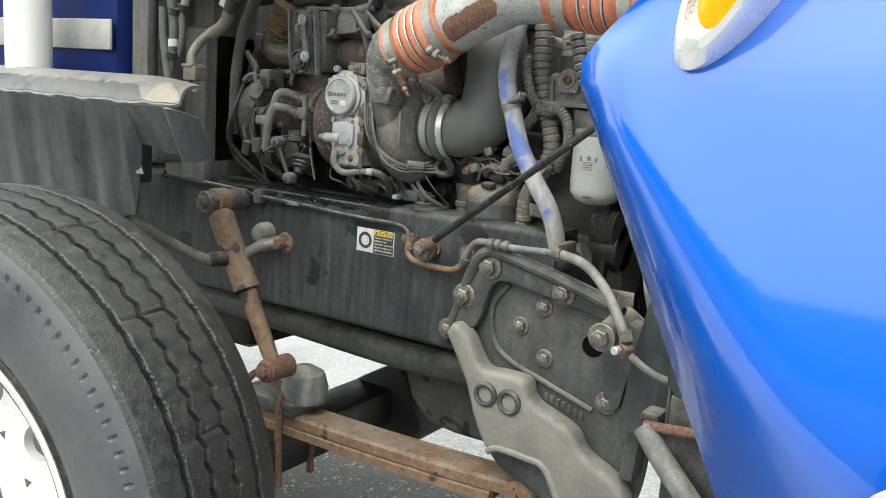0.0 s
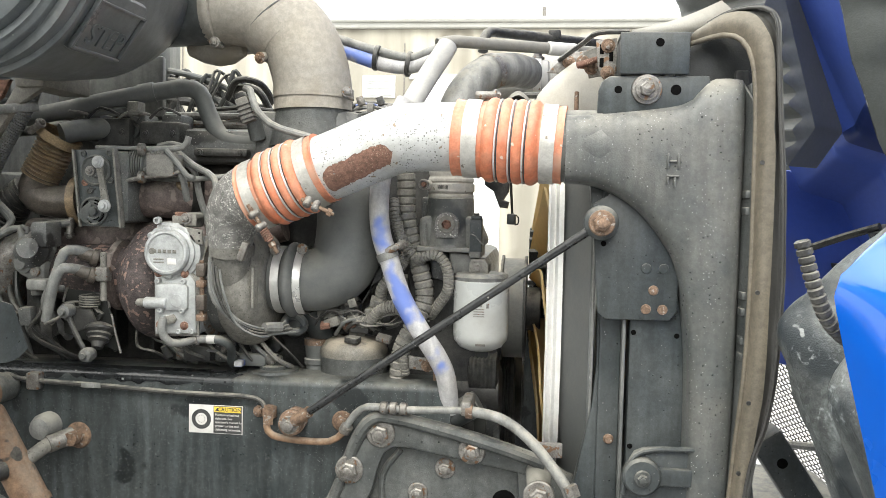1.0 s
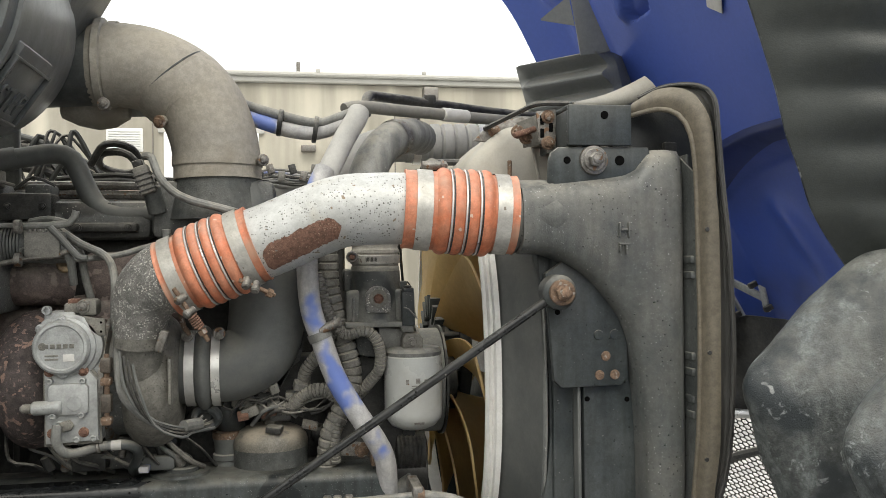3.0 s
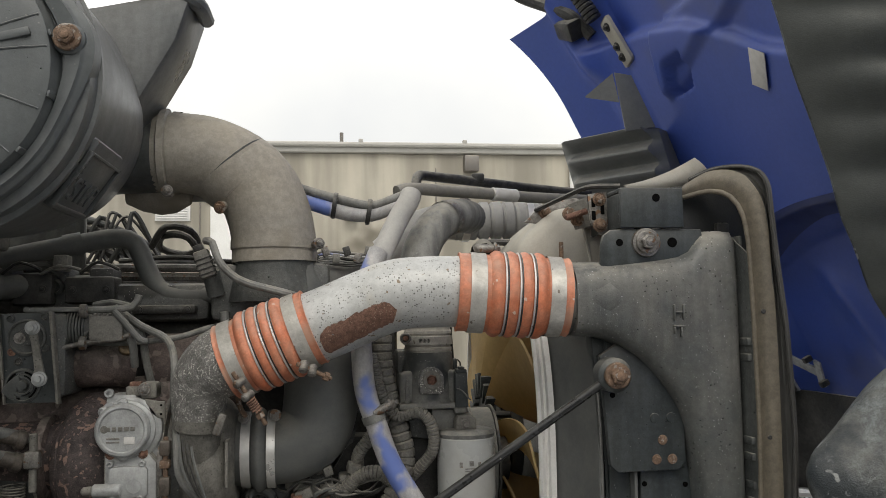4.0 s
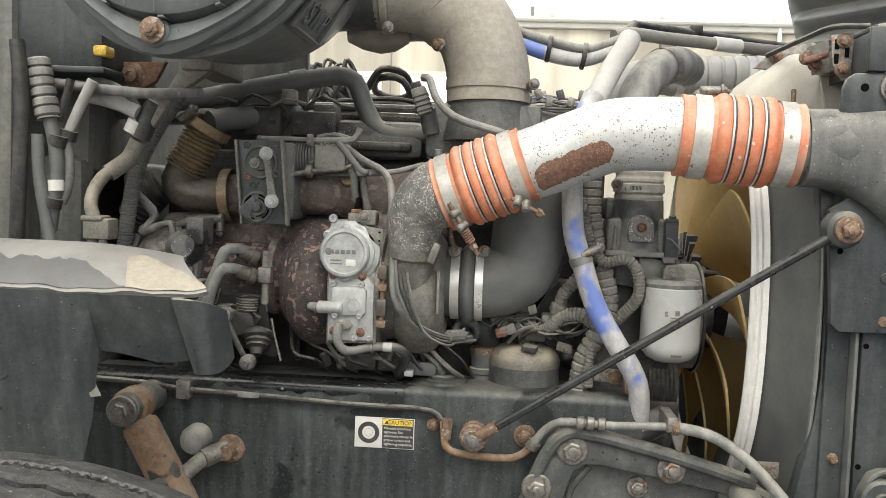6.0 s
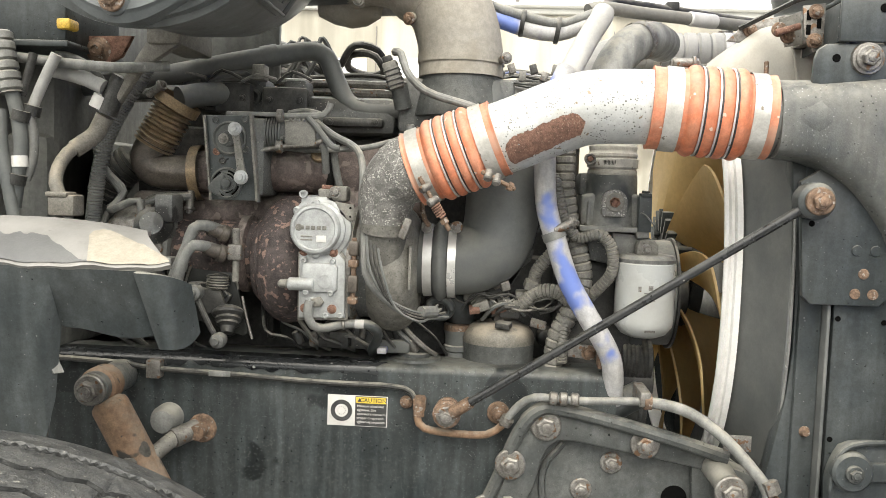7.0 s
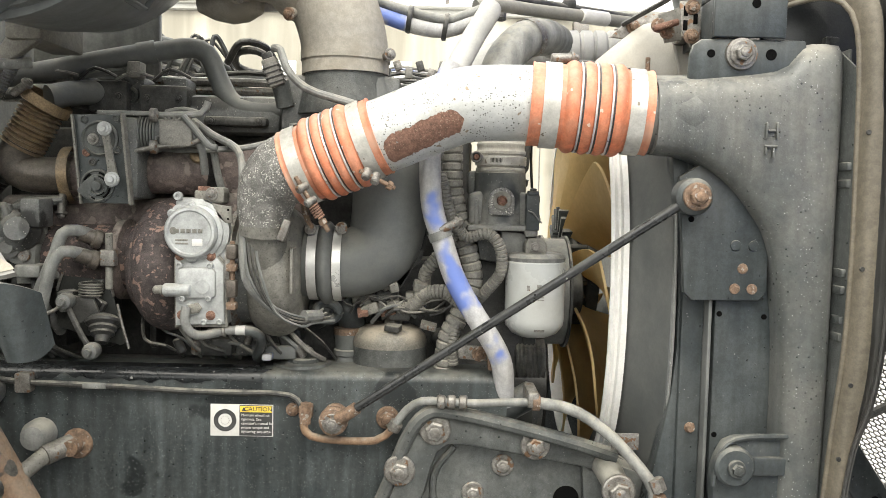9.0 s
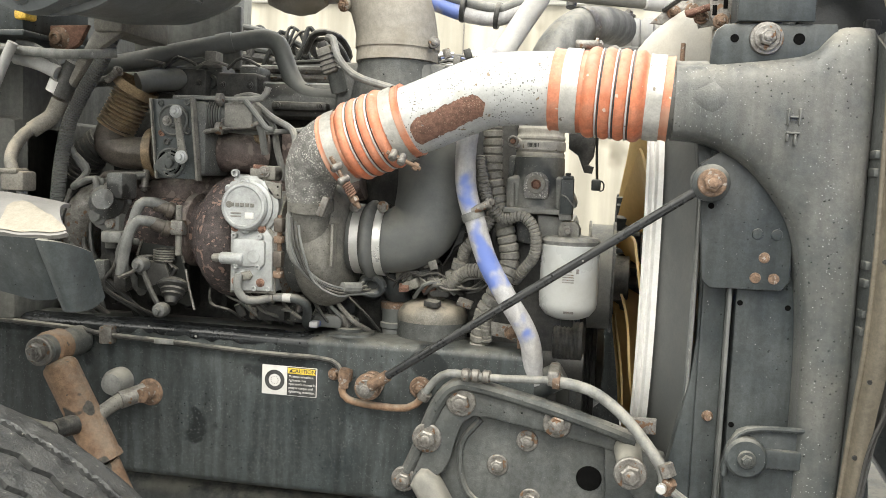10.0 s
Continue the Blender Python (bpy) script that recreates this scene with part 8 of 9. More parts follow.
def loft(outer, inner, y_mid, depth, step=0.02):
    """A hollow casting between two edge lines (x, z), with rounded sections."""
    n = 60
    def even(pts):
        s = spline([(x, 0, z) for x, z in pts], 0.004)
        return [s[round(k * (len(s) - 1) / n)] for k in range(n + 1)]
    b, rings = bmesh.new(), []
    for k, (a, c) in enumerate(zip(even(outer), even(inner))):
        mid, half = (a + c) / 2, (a - c) / 2
        d = depth(k / n)
        ring = []
        for q in range(28):
            w = 2 * math.pi * q / 28
            cw, sw = math.cos(w), math.sin(w)
            e = 0.62
            ring.append(b.verts.new(mid + half * (abs(cw) ** e * (1 if cw > 0 else -1)) + V(0, y_mid - d * abs(sw) ** e * (1 if sw > 0 else -1), 0)))
        rings.append(ring)
    for p, q in zip(rings, rings[1:]):
        for k in range(28):
            b.faces.new((p[k], p[(k + 1) % 28], q[(k + 1) % 28], q[k]))
    b.faces.new(rings[0])
    b.faces.new(rings[-1])
    return b


part("tank", loft([(0.630, 1.431), (0.68, 1.433), (0.728, 1.438), (0.768, 1.443), (0.797, 1.449), (0.813, 1.459), (0.822, 1.474), (0.838, 1.4835), (0.860, 1.485), (0.878, 1.483), (0.8835, 1.465), (0.884, 1.40), (0.883, 1.30), (0.882, 1.15), (0.881, 1.0), (0.878, 0.852)],
                  [(0.630, 1.330), (0.665, 1.328), (0.693, 1.319), (0.721, 1.303), (0.740, 1.287), (0.757, 1.268), (0.772, 1.248), (0.786, 1.226), (0.797, 1.195), (0.804, 1.155), (0.811, 1.09), (0.814, 1.0), (0.813, 0.852)], -0.115, lambda u: 0.05 - 0.004 * max(0.0, math.sin(u * 3.1)) ), M_TANK, tk, angle=60)
part("neck", lathe((0.612, -0.108, 1.386), (1, -0.06, -0.02), [(0, 0.05), (0.0, 0.0535), (0.03, 0.0535), (0.07, 0.055), (0.09, 0.05)], 40), M_TANK, tk)
part("edge_flange", box(0.8845, 0.889, -0.15, -0.06, 0.852, 1.475, 0.002), M_TANK, tk)
for z in (1.30, 1.285, 1.145, 1.13, 1.065, 1.05, 0.93, 0.92):
    part("crimp", box(0.889, 0.894, -0.158, -0.12, z, z + 0.009, 0.002), M_DARK, tk)
for z in (1.307, 1.165, 1.102, 0.93):
    part("edge_clip", box(0.879, 0.890, -0.172, -0.145, z + 0.006, z + 0.017, 0.002), M_CAST, tk)
    part("edge_clip", box(0.879, 0.890, -0.172, -0.145, z - 0.017, z - 0.006, 0.002), M_CAST, tk)
for x0, x1, z0, z1 in ((0.772, 0.775, 1.352, 1.374), (0.786, 0.789, 1.352, 1.374), (0.775, 0.786, 1.3615, 1.3645), (0.772, 0.789, 1.341, 1.344), (0.772, 0.775, 1.331, 1.341), (0.782, 0.785, 1.327, 1.341)):
    part("raised_mark", box(x0, x1, -0.1665, -0.155, z0, z1, 0.0012), M_TANK, tk)
part("bottom_collar", lathe((0.846, -0.115, 0.832), (0, 0, 1), [(0, 0.040), (0.003, 0.044), (0.024, 0.044), (0.028, 0.04)], 32), M_TANK, tk)
mt_ = thing("cooler_mount", (0.75, -0.13, 1.44), "dark steel mounting plate with a bolt on top of the cooler", "bracket")
part("plate", slab([(0.673, 1.420), (0.675, 1.464), (0.679, 1.477), (0.69, 1.485), (0.71, 1.486), (0.83, 1.486), (0.835, 1.465), (0.82, 1.42)], -0.140, -0.130, 0.003), M_PLASTIC, mt_)
part("washer", lathe((0.743, -0.140, 1.466), (0, -1, 0), [(0, 0.022), (0.005, 0.021), (0.006, 0.016)], 24), M_STEELDULL, mt_)
bolt((0.743, -0.145, 1.466), (0, -1, 0), 0.010, M_STEELDULL, mt_)
for x, r in ((0.784, 0.0075), (0.703, 0.0055)):
    part("hole", lathe((x, -0.1402, 1.466), (0, -1, 0), [(0, r), (0.001, r * 0.95)], 18), M_HOLE, mt_)
bx = thing("control_box", (0.76, -0.1, 1.49), "black steel bracket box on the cooler", "box")
part("face", box(0.704, 0.801, -0.146, -0.138, 1.4875, 1.547, 0.002), M_PLASTIC, bx)
part("top", box(0.704, 0.801, -0.1375, 0.02, 1.5405, 1.5475, 0.002), M_PLASTIC, bx)
part("side", box(0.704, 0.709, -0.1375, 0.02, 1.4875, 1.540, 0.002), M_PLASTIC, bx)
part("hole", lathe((0.759, -0.1465, 1.532), (0, -1, 0), [(0, 0.006), (0.001, 0.0056)], 18), M_HOLE, bx)
lt = thing("hood_latch", (0.68, 0.0, 1.52), "dusty steel latch with bolts beside the box", "latch")
part("arm", slab([(0.60, 1.515), (0.63, 1.545), (0.69, 1.557), (0.708, 1.545), (0.705, 1.515), (0.66, 1.51)], 0.03, 0.036, 0.002), M_STEELDULL, lt)
part("side_plate", slab([(0.672, 1.545), (0.703, 1.549), (0.703, 1.484), (0.69, 1.482), (0.676, 1.505)], -0.090, -0.086, 0.001), M_STEELDULL, lt)
part("inner_plate", slab([(0.655, 1.535), (0.685, 1.547), (0.69, 1.50), (0.665, 1.495)], -0.045, -0.041, 0.001), M_ALUDULL, lt)
for x, z in ((0.681, 1.532), (0.681, 1.512), (0.695, 1.521)):
    part("slot", box(x - 0.003, x + 0.003, -0.0912, -0.0895, z - 0.007, z + 0.007, 0.0005), M_HOLE, lt)
for x, y, z in ((0.635, 0.03, 1.532), (0.655, -0.045, 1.520), (0.668, -0.045, 1.511), (0.690, -0.09, 1.537), (0.690, -0.09, 1.497)):
    bolt((x, y, z), (0, -1, 0), 0.0062, M_RUSTBOLT, lt)
part("pivot", cyl((0.645, -0.06, 1.512), (0.68, -0.06, 1.523), 0.005, None, 12), M_RUST, lt, "rusty pivot pin")
part("top_strap", tube([(0.62, 0.03, 1.535), (0.655, -0.04, 1.55), (0.675, -0.09, 1.556), (0.72, -0.10, 1.556)], 0.004, 8), M_DARK, lt)
part("hook", box(0.69, 0.706, -0.085, 0.04, 1.50, 1.506, 0.002), M_STEELDULL, lt)
et = thing("header_tank", (0.67, 0.1, 1.44), "dusty tan plastic header tank behind the cooler", "tank")
part("tank", slab([(0.585, 1.475), (0.605, 1.50), (0.64, 1.528), (0.66, 1.537), (0.70, 1.538), (0.77, 1.53), (0.79, 1.46), (0.77, 1.40), (0.62, 1.40), (0.58, 1.44)], 0.0, 0.2, 0.022, segs=3, smooth=0.012), M_TAN, et)
part("seam", slab([(0.695, 1.395), (0.70, 1.45), (0.69, 1.50), (0.67, 1.541), (0.675, 1.541), (0.695, 1.50), (0.705, 1.45), (0.70, 1.395)], -0.002, 0.2, 0.001), M_TAN, et)
part("sticker", box(0.703, 0.713, -0.0025, 0.0, 1.488, 1.502, 0.0), M_LABELW, et)
part("pin", cyl((0.648, -0.02, 1.44), (0.648, -0.02, 1.478), 0.0035), M_RUSTBOLT, et)

# lower isolator mount
iso = thing("isolator_mount", (0.79, -0.12, 0.86), "dark steel bracket with a round rubber isolator", "mount")
part("bracket", slab([(0.728, 0.86), (0.727, 0.895), (0.738, 0.928), (0.757, 0.944), (0.83, 0.946), (0.90, 0.942), (0.90, 0.80), (0.745, 0.80)], -0.15, -0.125, 0.005, smooth=0.01), M_PLASTIC, iso)
part("isolator", lathe((0.753, -0.15, 0.908), (0, -1, 0), [(0, 0.028), (0.012, 0.0275), (0.016, 0.024), (0.016, 0.012), (0.019, 0.011), (0.019, 0)], 32), M_PLASTIC, iso)
bolt((0.753, -0.169, 0.908), (0, -1, 0), 0.007, M_CAST, iso)
part("strap", tube([(0.727, -0.155, 0.88), (0.731, -0.155, 0.915), (0.743, -0.155, 0.938), (0.77, -0.155, 0.948), (0.83, -0.155, 0.950), (0.87, -0.155, 0.948)], 0.004, 8), M_PLASTIC, iso)
part("crossbar", box(0.752, 0.86, -0.158, -0.148, 0.895, 0.921, 0.003), M_PLASTIC, iso)
part("leg", box(0.735, 0.9, -0.148, -0.06, 0.5, 0.80, 0.006), M_DARK, iso)
jk = thing("tow_arm", (0.66, -0.1, 0.72), "grey steel arm below the cooler", "arm")
part("arm", tube([(0.70, -0.14, 0.735), (0.74, -0.16, 0.70), (0.80, -0.18, 0.65)], 0.018, 14), M_CABLE, jk)
part("cross_pin", tube([(0.70, -0.14, 0.74), (0.78, -0.16, 0.755), (0.86, -0.17, 0.775)], 0.008, 10), M_RUST, jk)
part("hanger", box(0.69, 0.72, -0.14, -0.05, 0.72, 0.76, 0.006), M_DARK, jk)

# baffle frame in front of the cooler
bf = thing("cooler_baffle", (0.9, -0.17, 0.8), "grey-tan moulded baffle standing along the cooler", "baffle")
lip_in = spline([(0.80, -0.12, 1.533), (0.845, -0.14, 1.543), (0.868, -0.16, 1.532), (0.880, -0.172, 1.505), (0.886, -0.175, 1.46), (0.888, -0.176, 1.38), (0.889, -0.178, 1.2), (0.886, -0.176, 1.07), (0.878, -0.172, 0.96), (0.869, -0.168, 0.82)], 0.004)
ridge = spline([(0.815, -0.11900000000000001, 1.556), (0.848, -0.134, 1.574), (0.875, -0.159, 1.571), (0.892, -0.182, 1.55), (0.904, -0.194, 1.51), (0.907, -0.198, 1.43), (0.91, -0.2, 1.34), (0.91, -0.2, 1.2), (0.908, -0.199, 1.06), (0.899, -0.194, 0.97), (0.884, -0.19, 0.82)], 0.004)
lip_out = spline([(0.83, -0.105, 1.566), (0.862, -0.13, 1.579), (0.892, -0.178, 1.572), (0.904, -0.2, 1.55), (0.907, -0.205, 1.50), (0.911, -0.208, 1.43), (0.917, -0.213, 1.34), (0.920, -0.215, 1.25), (0.921, -0.215, 1.18), (0.917, -0.212, 1.07), (0.908, -0.207, 1.0), (0.893, -0.2, 0.94), (0.880, -0.195, 0.82)], 0.004)


def along(line, u):
    return line[round(u * (len(line) - 1))]


def face(u, v):
    a, c = along(lip_in, u), along(ridge, u)
    w = 0.0012 * noise.noise(V(u * 14, v * 2, 0))
    return a.lerp(c, v) + V(-0.3, -1.0, 0.2) * (0.007 * math.sin(math.pi * v) + w)


def outer(u, v):
    a, c = along(ridge, u), along(lip_out, u)
    w = 0.002 * noise.noise(V(u * 18, v * 2, 5))
    return a.lerp(c, v) + V(0.5, 1.0, 0.0) * (0.009 * math.sin(math.pi * v) + w)


part("face", sheet(face, 110, 10, 0.005), M_SEAL, bf)
part("outer_band", sheet(outer, 110, 8, 0.004), M_BANDK, bf, "darker grey outer band")
part("inner_lip", sweep(lip_in[::4], 0.004, 12), M_SEAL, bf)
part("outer_lip", sweep(lip_out[::4], 0.0022, 10), M_BANDK, bf)
part("side_strip", sheet(lambda u, v: along(lip_out, 0.1 + 0.9 * u) + V(0.012, 0.03, 0) * v, 60, 5, 0.003), M_DARK, bf, "black edge strip")
part("inner_flat", sheet(lambda u, v: along(lip_in, 0.22 + 0.78 * u).lerp(V(0.880, -0.125, 1.48 - 0.66 * u), v), 60, 6, 0.003), M_CAST, bf, "dark inner web")
# dark wall and panel added for the shaded gap and cavity behind the baffle
part("inner_wall", box(0.874, 0.895, -0.10, -0.07, 0.80, 1.50, 0.003), M_DARK, bf)
part("inner_top", box(0.79, 0.928, -0.09, -0.075, 1.40, 1.558, 0.003), M_BLACK, bf, "black panel standing in for the shaded cavity behind the baffle")
part("recess", sheet(lambda u, v: (0.81 + 0.09 * u, 0.0 + 0.05 * v - 0.03 * u, 1.50 + 0.05 * v), 6, 6, 0.004), M_DARK, bf)
for u in (0.34, 0.55, 0.74, 0.87):
    part("push_pin", lathe(face(u, 0.35) + V(0, -0.003, 0), (0, -1, 0), [(0, 0.0035), (0.002, 0.003), (0.002, 0)], 12), M_DARK, bf)

# tilted hood: inside skin, outer wing, liner, grille
hd = thing("hood", (1.25, 0.0, 0.9), "blue painted hood tilted forward, seen from its inner side", "hood")


def skin(y, z, out=0.0):
    """A place on the inner skin of the tilted hood."""
    return V(1.56 - 0.5 * (z - 1.25) - 0.6 * max(0.0, abs(y - 0.42) - 0.5) - out, y, z)


HOOD_LEDGE = [(0.1, 1.86), (0.326, 1.948), (0.418, 2.004), (0.546, 2.071), (0.705, 2.112), (0.80, 2.135), (0.927, 2.155), (1.02, 2.15)]
HOOD_CREASE = [(1.94, 0.80), (1.952, 0.799), (2.0, 0.777), (2.05, 0.747), (2.106, 0.692)]


def hood_relief(y, z):
    """How far the inner skin stands out: pressed plateau, pocket, crease and the arch over the grille."""
    out = 0.035 * ease((between(HOOD_LEDGE, y) - z) / 0.035) * ease((1.06 - y) / 0.07)
    out += 0.022 * ease((between(HOOD_CREASE, z) - y) / 0.02) * ease((z - 1.925 - 0.25 * max(0.0, 0.78 - y)) / 0.02) * ease((2.12 - z) / 0.03)
    q, r = y - 0.683 + 0.70 * (z - 1.966), z - 1.966
    out -= 0.035 * ease((0.060 - abs(q)) / 0.012) * ease((0.040 - abs(r)) / 0.012)
    arch = 1.60 - 0.38 * max(0.0, y - 0.40) ** 2
    out -= 0.10 * ease((arch - z) / 0.05)
    out += 0.02 * math.exp(-((y - 0.60 - 0.4 * (z - 1.35)) / 0.05) ** 2) * ease((1.5 - z) / 0.1)
    out += 0.045 * math.exp(-((y - 1.04 - 0.1 * (z - 2.1)) / 0.035) ** 2) * ease((z - 2.0) / 0.1)
    return out


def hood_grid(u, v):
    y_far = lambda z: 1.2 + 0.05 * max(0.0, (z - 2.0) / 0.21) ** 2
    y0 = -0.35 + 1.57 * v
    z_top = 2.24 + 0.15 * (1.25 - y0) if y0 > 1.0 else 2.28 + (1.0 - y0) * 0.9
    z = 1.13 + (z_top - 1.13) * u
    y = -0.35 + (y_far(z) + 0.35) * v
    return skin(y, z, hood_relief(y, z))


part("inner_skin", sheet(hood_grid, 190, 190, 0.006), M_BLUEIN, hd, "matt blue inner skin", angle=60)


part("far_wing", slab([(1.18, 1.42), (1.36, 1.40), (1.46, 1.34), (1.60, 1.32), (1.62, 0.90), (1.22, 0.88)], 1.205, 1.23, 0.008, smooth=0.02), M_BLUEIN, hd, "dusty blue inside of the far wing")


def arch_band(u, v):
    y = -0.1 + 1.06 * u
    z = 1.612 - 0.36 * max(0.0, y - 0.40) ** 2 - (0.034 + 0.05 * max(0.0, y - 0.45)) * v
    return skin(y, z, hood_relief(y, z) + 0.004)


part("arch_band", sheet(arch_band, 90, 12, 0.003), M_DARKBLUE, hd, "dark band along the arch")
part("far_return", sheet(lambda u, v: V(1.27 + 0.16 * u - 0.04 * v, 1.24 - 0.03 * u, 0.98 + 0.46 * v), 6, 12, 0.006), M_PANEL, hd, "dark lower return of the far side")
HN = V(1, 0, 0.5).normalized()


def on_hood(y, z, out=0.0):
    hz = V(-0.5, 0, 1).normalized()
    return Matrix.Translation(skin(y, z, out)) @ Matrix(((-HN.x, 0, hz.x, 0), (0, -1, 0, 0), (-HN.z, 0, hz.z, 0), (0, 0, 0, 1)))


part("hinge_plate", box(0.0, 0.016, -0.034, 0.034, -0.075, 0.075, 0.012, m=on_hood(0.908, 2.13, 0.03) @ pose(0, 0, 0, 8, 0, 0)), M_TAN, hd, "dusty steel hinge plate")
for dz in (-0.05, -0.02, 0.035):
    part("bolt", bolt_mesh(on_hood(0.905, 2.13 + dz, 0.048).translation, -HN, 0.008), M_DARK, hd)
part("round_hole", lathe(skin(0.683, 2.056, 0.034), -HN, [(0, 0.021), (0.004, 0.02)], 24), M_DARKBLUE, hd, "round hole in the inner skin")
part("pocket_pin", lathe(skin(0.665, 1.952, -0.012), -HN, [(0, 0.005), (0.004, 0.004)], 12), M_HOLE, hd)
part("sticker", box(0.0, 0.002, -0.026, 0.026, -0.045, 0.045, 0.0005, m=on_hood(0.356, 1.886, 0.04) @ pose(0, 0, 0, -34, 0, 0)), M_LABELW, hd)
lb = part("latch_bracket", box(0.0, 0.007, -0.075, 0.075, -0.014, 0.014, 0.002, m=on_hood(0.868, 1.222, 0.01) @ pose(0, 0, 0, -18, 0, 0)), M_ALU, hd, "pale steel latch bracket")
part("bracket_leg", box(0.0, 0.007, -0.013, 0.013, -0.05, 0.03, 0.002, m=on_hood(0.785, 1.207, 0.012) @ pose(0, 0, 0, -22, 0, 0)), M_ALU, lb)
part("bracket_leg", box(0.0, 0.007, -0.011, 0.011, -0.05, 0.02, 0.002, m=on_hood(0.938, 1.185, 0.012) @ pose(0, 0, 0, 8, 0, 0)), M_ALU, lb)
for yb, zb in ((0.80, 1.238), (0.778, 1.175), (0.935, 1.15)):
    part("bracket_bolt", box(-0.004, 0.02, -0.008, 0.008, -0.008, 0.008, 0.003, m=on_hood(yb, zb, 0.016)), M_DARK, lb)
part("hinge_arm", tube([skin(1.02, 1.0, 0.05), skin(0.99, 1.12, 0.05), skin(0.965, 1.25, 0.05)], 0.034, 10), M_DARK, hd, "dark hinge arm")
part("hinge_rod", tube([skin(0.955, 1.255, 0.06), skin(1.02, 1.225, 0.1), skin(1.1, 1.18, 0.16)], 0.011, 8), M_DARK, hd)
part("cable", tube([(0.80, 1.15, 2.40), (0.855, 1.14, 2.34), (0.93, 1.08, 2.285), (0.985, 1.02, 2.235), (1.04, 1.0, 2.17)], 0.018, 10), M_DARK, hd, "black hood cable")
part("cable_boot", box(0.0, 0.05, -0.05, 0.05, -0.03, 0.03, 0.01, m=on_hood(1.04, 2.215) @ pose(0, 0, 0, -25, 0, 0)), M_DARK, hd)
part("hose_stub", ribbed([skin(0.95, 2.29, 0.05), skin(0.945, 2.2, 0.04)], 0.024, 0.005, 0.014, 14), M_DARK, hd)
gs = part("grille_surround", sheet(lambda u, v: skin(-0.3 + 1.55 * v, 0.84 + 0.30 * u, 0.004 + 0.03 * math.sin(u * 3.1)), 12, 30, 0.006), M_DARK, hd, "black plastic grille surround")
part("chrome_strip", tube([skin(-0.3, 0.845, 0.03), skin(0.5, 0.845, 0.03), skin(0.9, 0.845, 0.03), skin(1.3, 0.80, 0.03)], 0.014, 8, step=0.1), M_CHROME, hd)

sc = thing("far_fender_liner", (1.1, 1.0, 1.4), "black ribbed plastic fender liner across the engine bay", "fender liner")


def duct(u, v):
    z_l, z_r = 1.40 + 0.45 * v, 1.405 + 0.465 * v
    left = V(0.953 + 0.28 * (1.85 - z_l), 1.04, z_l)
    right = V(1.175 + 0.27 * (1.87 - z_r) if v > 0.2 else 1.175 + 0.27 * 0.36 - (0.2 - v) * 0.3, 0.86, z_r)
    p = left.lerp(right, u)
    e = min(1.0, u / 0.08, (1 - u) / 0.1)
    return p + V(0.016, 0.012, 0) * (math.cos(v * 2 * math.pi * 7.5) * max(0.0, e)) - V(0.02, 0.03, 0) * max(0.0, e)


part("ribbed_panel", sheet(duct, 30, 110, 0.006), M_DUCT, sc)
part("side_flange", sheet(lambda u, v: V(*duct(1.0, v)) + V(0.10, 0.10, 0) * u, 5, 30, 0.005), M_DUCT, sc)
part("fin", slab([(1.048, 2.017), (1.096, 2.010), (1.16, 1.868), (1.075, 1.855)], 0.84, 0.846, 0.002), M_DUCT, sc)
F0, F1, F2 = V(0.974, 0.88, 1.956), V(1.045, 0.846, 2.015), V(1.0615, 0.846, 1.935)
part("fin_side", sheet(lambda u, v: F0 + (F1 - F0) * ((0.04 + 0.96 * u) * (1 - v)) + (F2 - F0) * ((0.04 + 0.96 * u) * v), 6, 6, 0.004), M_DUCT, sc)
fl = thing("rubber_flap", (0.8, 0.0, 1.55), "grey-tan rubber flap standing on the cooler", "flap")
FL, FB, FT = V(0.723, -0.120, 1.549), V(0.875, -0.050, 1.563), V(0.855, -0.072, 1.607)
part("flap", sheet(lambda u, v: FL.lerp(FB, u) + (FT - FB) * (v * (0.12 + 0.88 * u)) + V(0.010, -0.012, 0) * math.sin(math.pi * v) * u - V(0, 0, 0.006) * math.sin(math.pi * u), 18, 12, 0.004), M_TAN, fl)

dw = thing("fender_liner", (1.1, -0.3, 0.8), "worn black ribbed plastic fender liner", "fender liner")


LINER_EDGE = [(1.27, 1.105), (1.306, 1.077), (1.344, 1.052), (1.382, 1.028), (1.45, 1.004), (1.495, 0.985), (1.554, 0.973), (1.598, 0.959), (1.709, 0.922), (1.798, 0.901), (2.0, 0.855), (2.2, 0.81)]


def liner(u, v):
    z = 1.27 + 0.93 * u
    ex = between(LINER_EDGE, z)
    rib = 0.011 * math.sin(z * 2 * math.pi / 0.075 + v * 3 + 0.8 * noise.noise(V(z * 5, v * 4, 0))) * min(1, v * 5)
    dent = 0.006 * noise.noise(V(z * 9, v * 7, 3))
    return (ex + 0.36 * v + rib * 0.6, -0.25 - 0.30 * v - rib + dent, z)


part("ribbed_panel", sheet(liner, 130, 30, 0.006), M_PANEL, dw)
part("panel_edge", tube([V(*liner(k / 30, 0.0)) for k in range(31)], 0.0035, 8, step=0.05), M_LINER, dw)


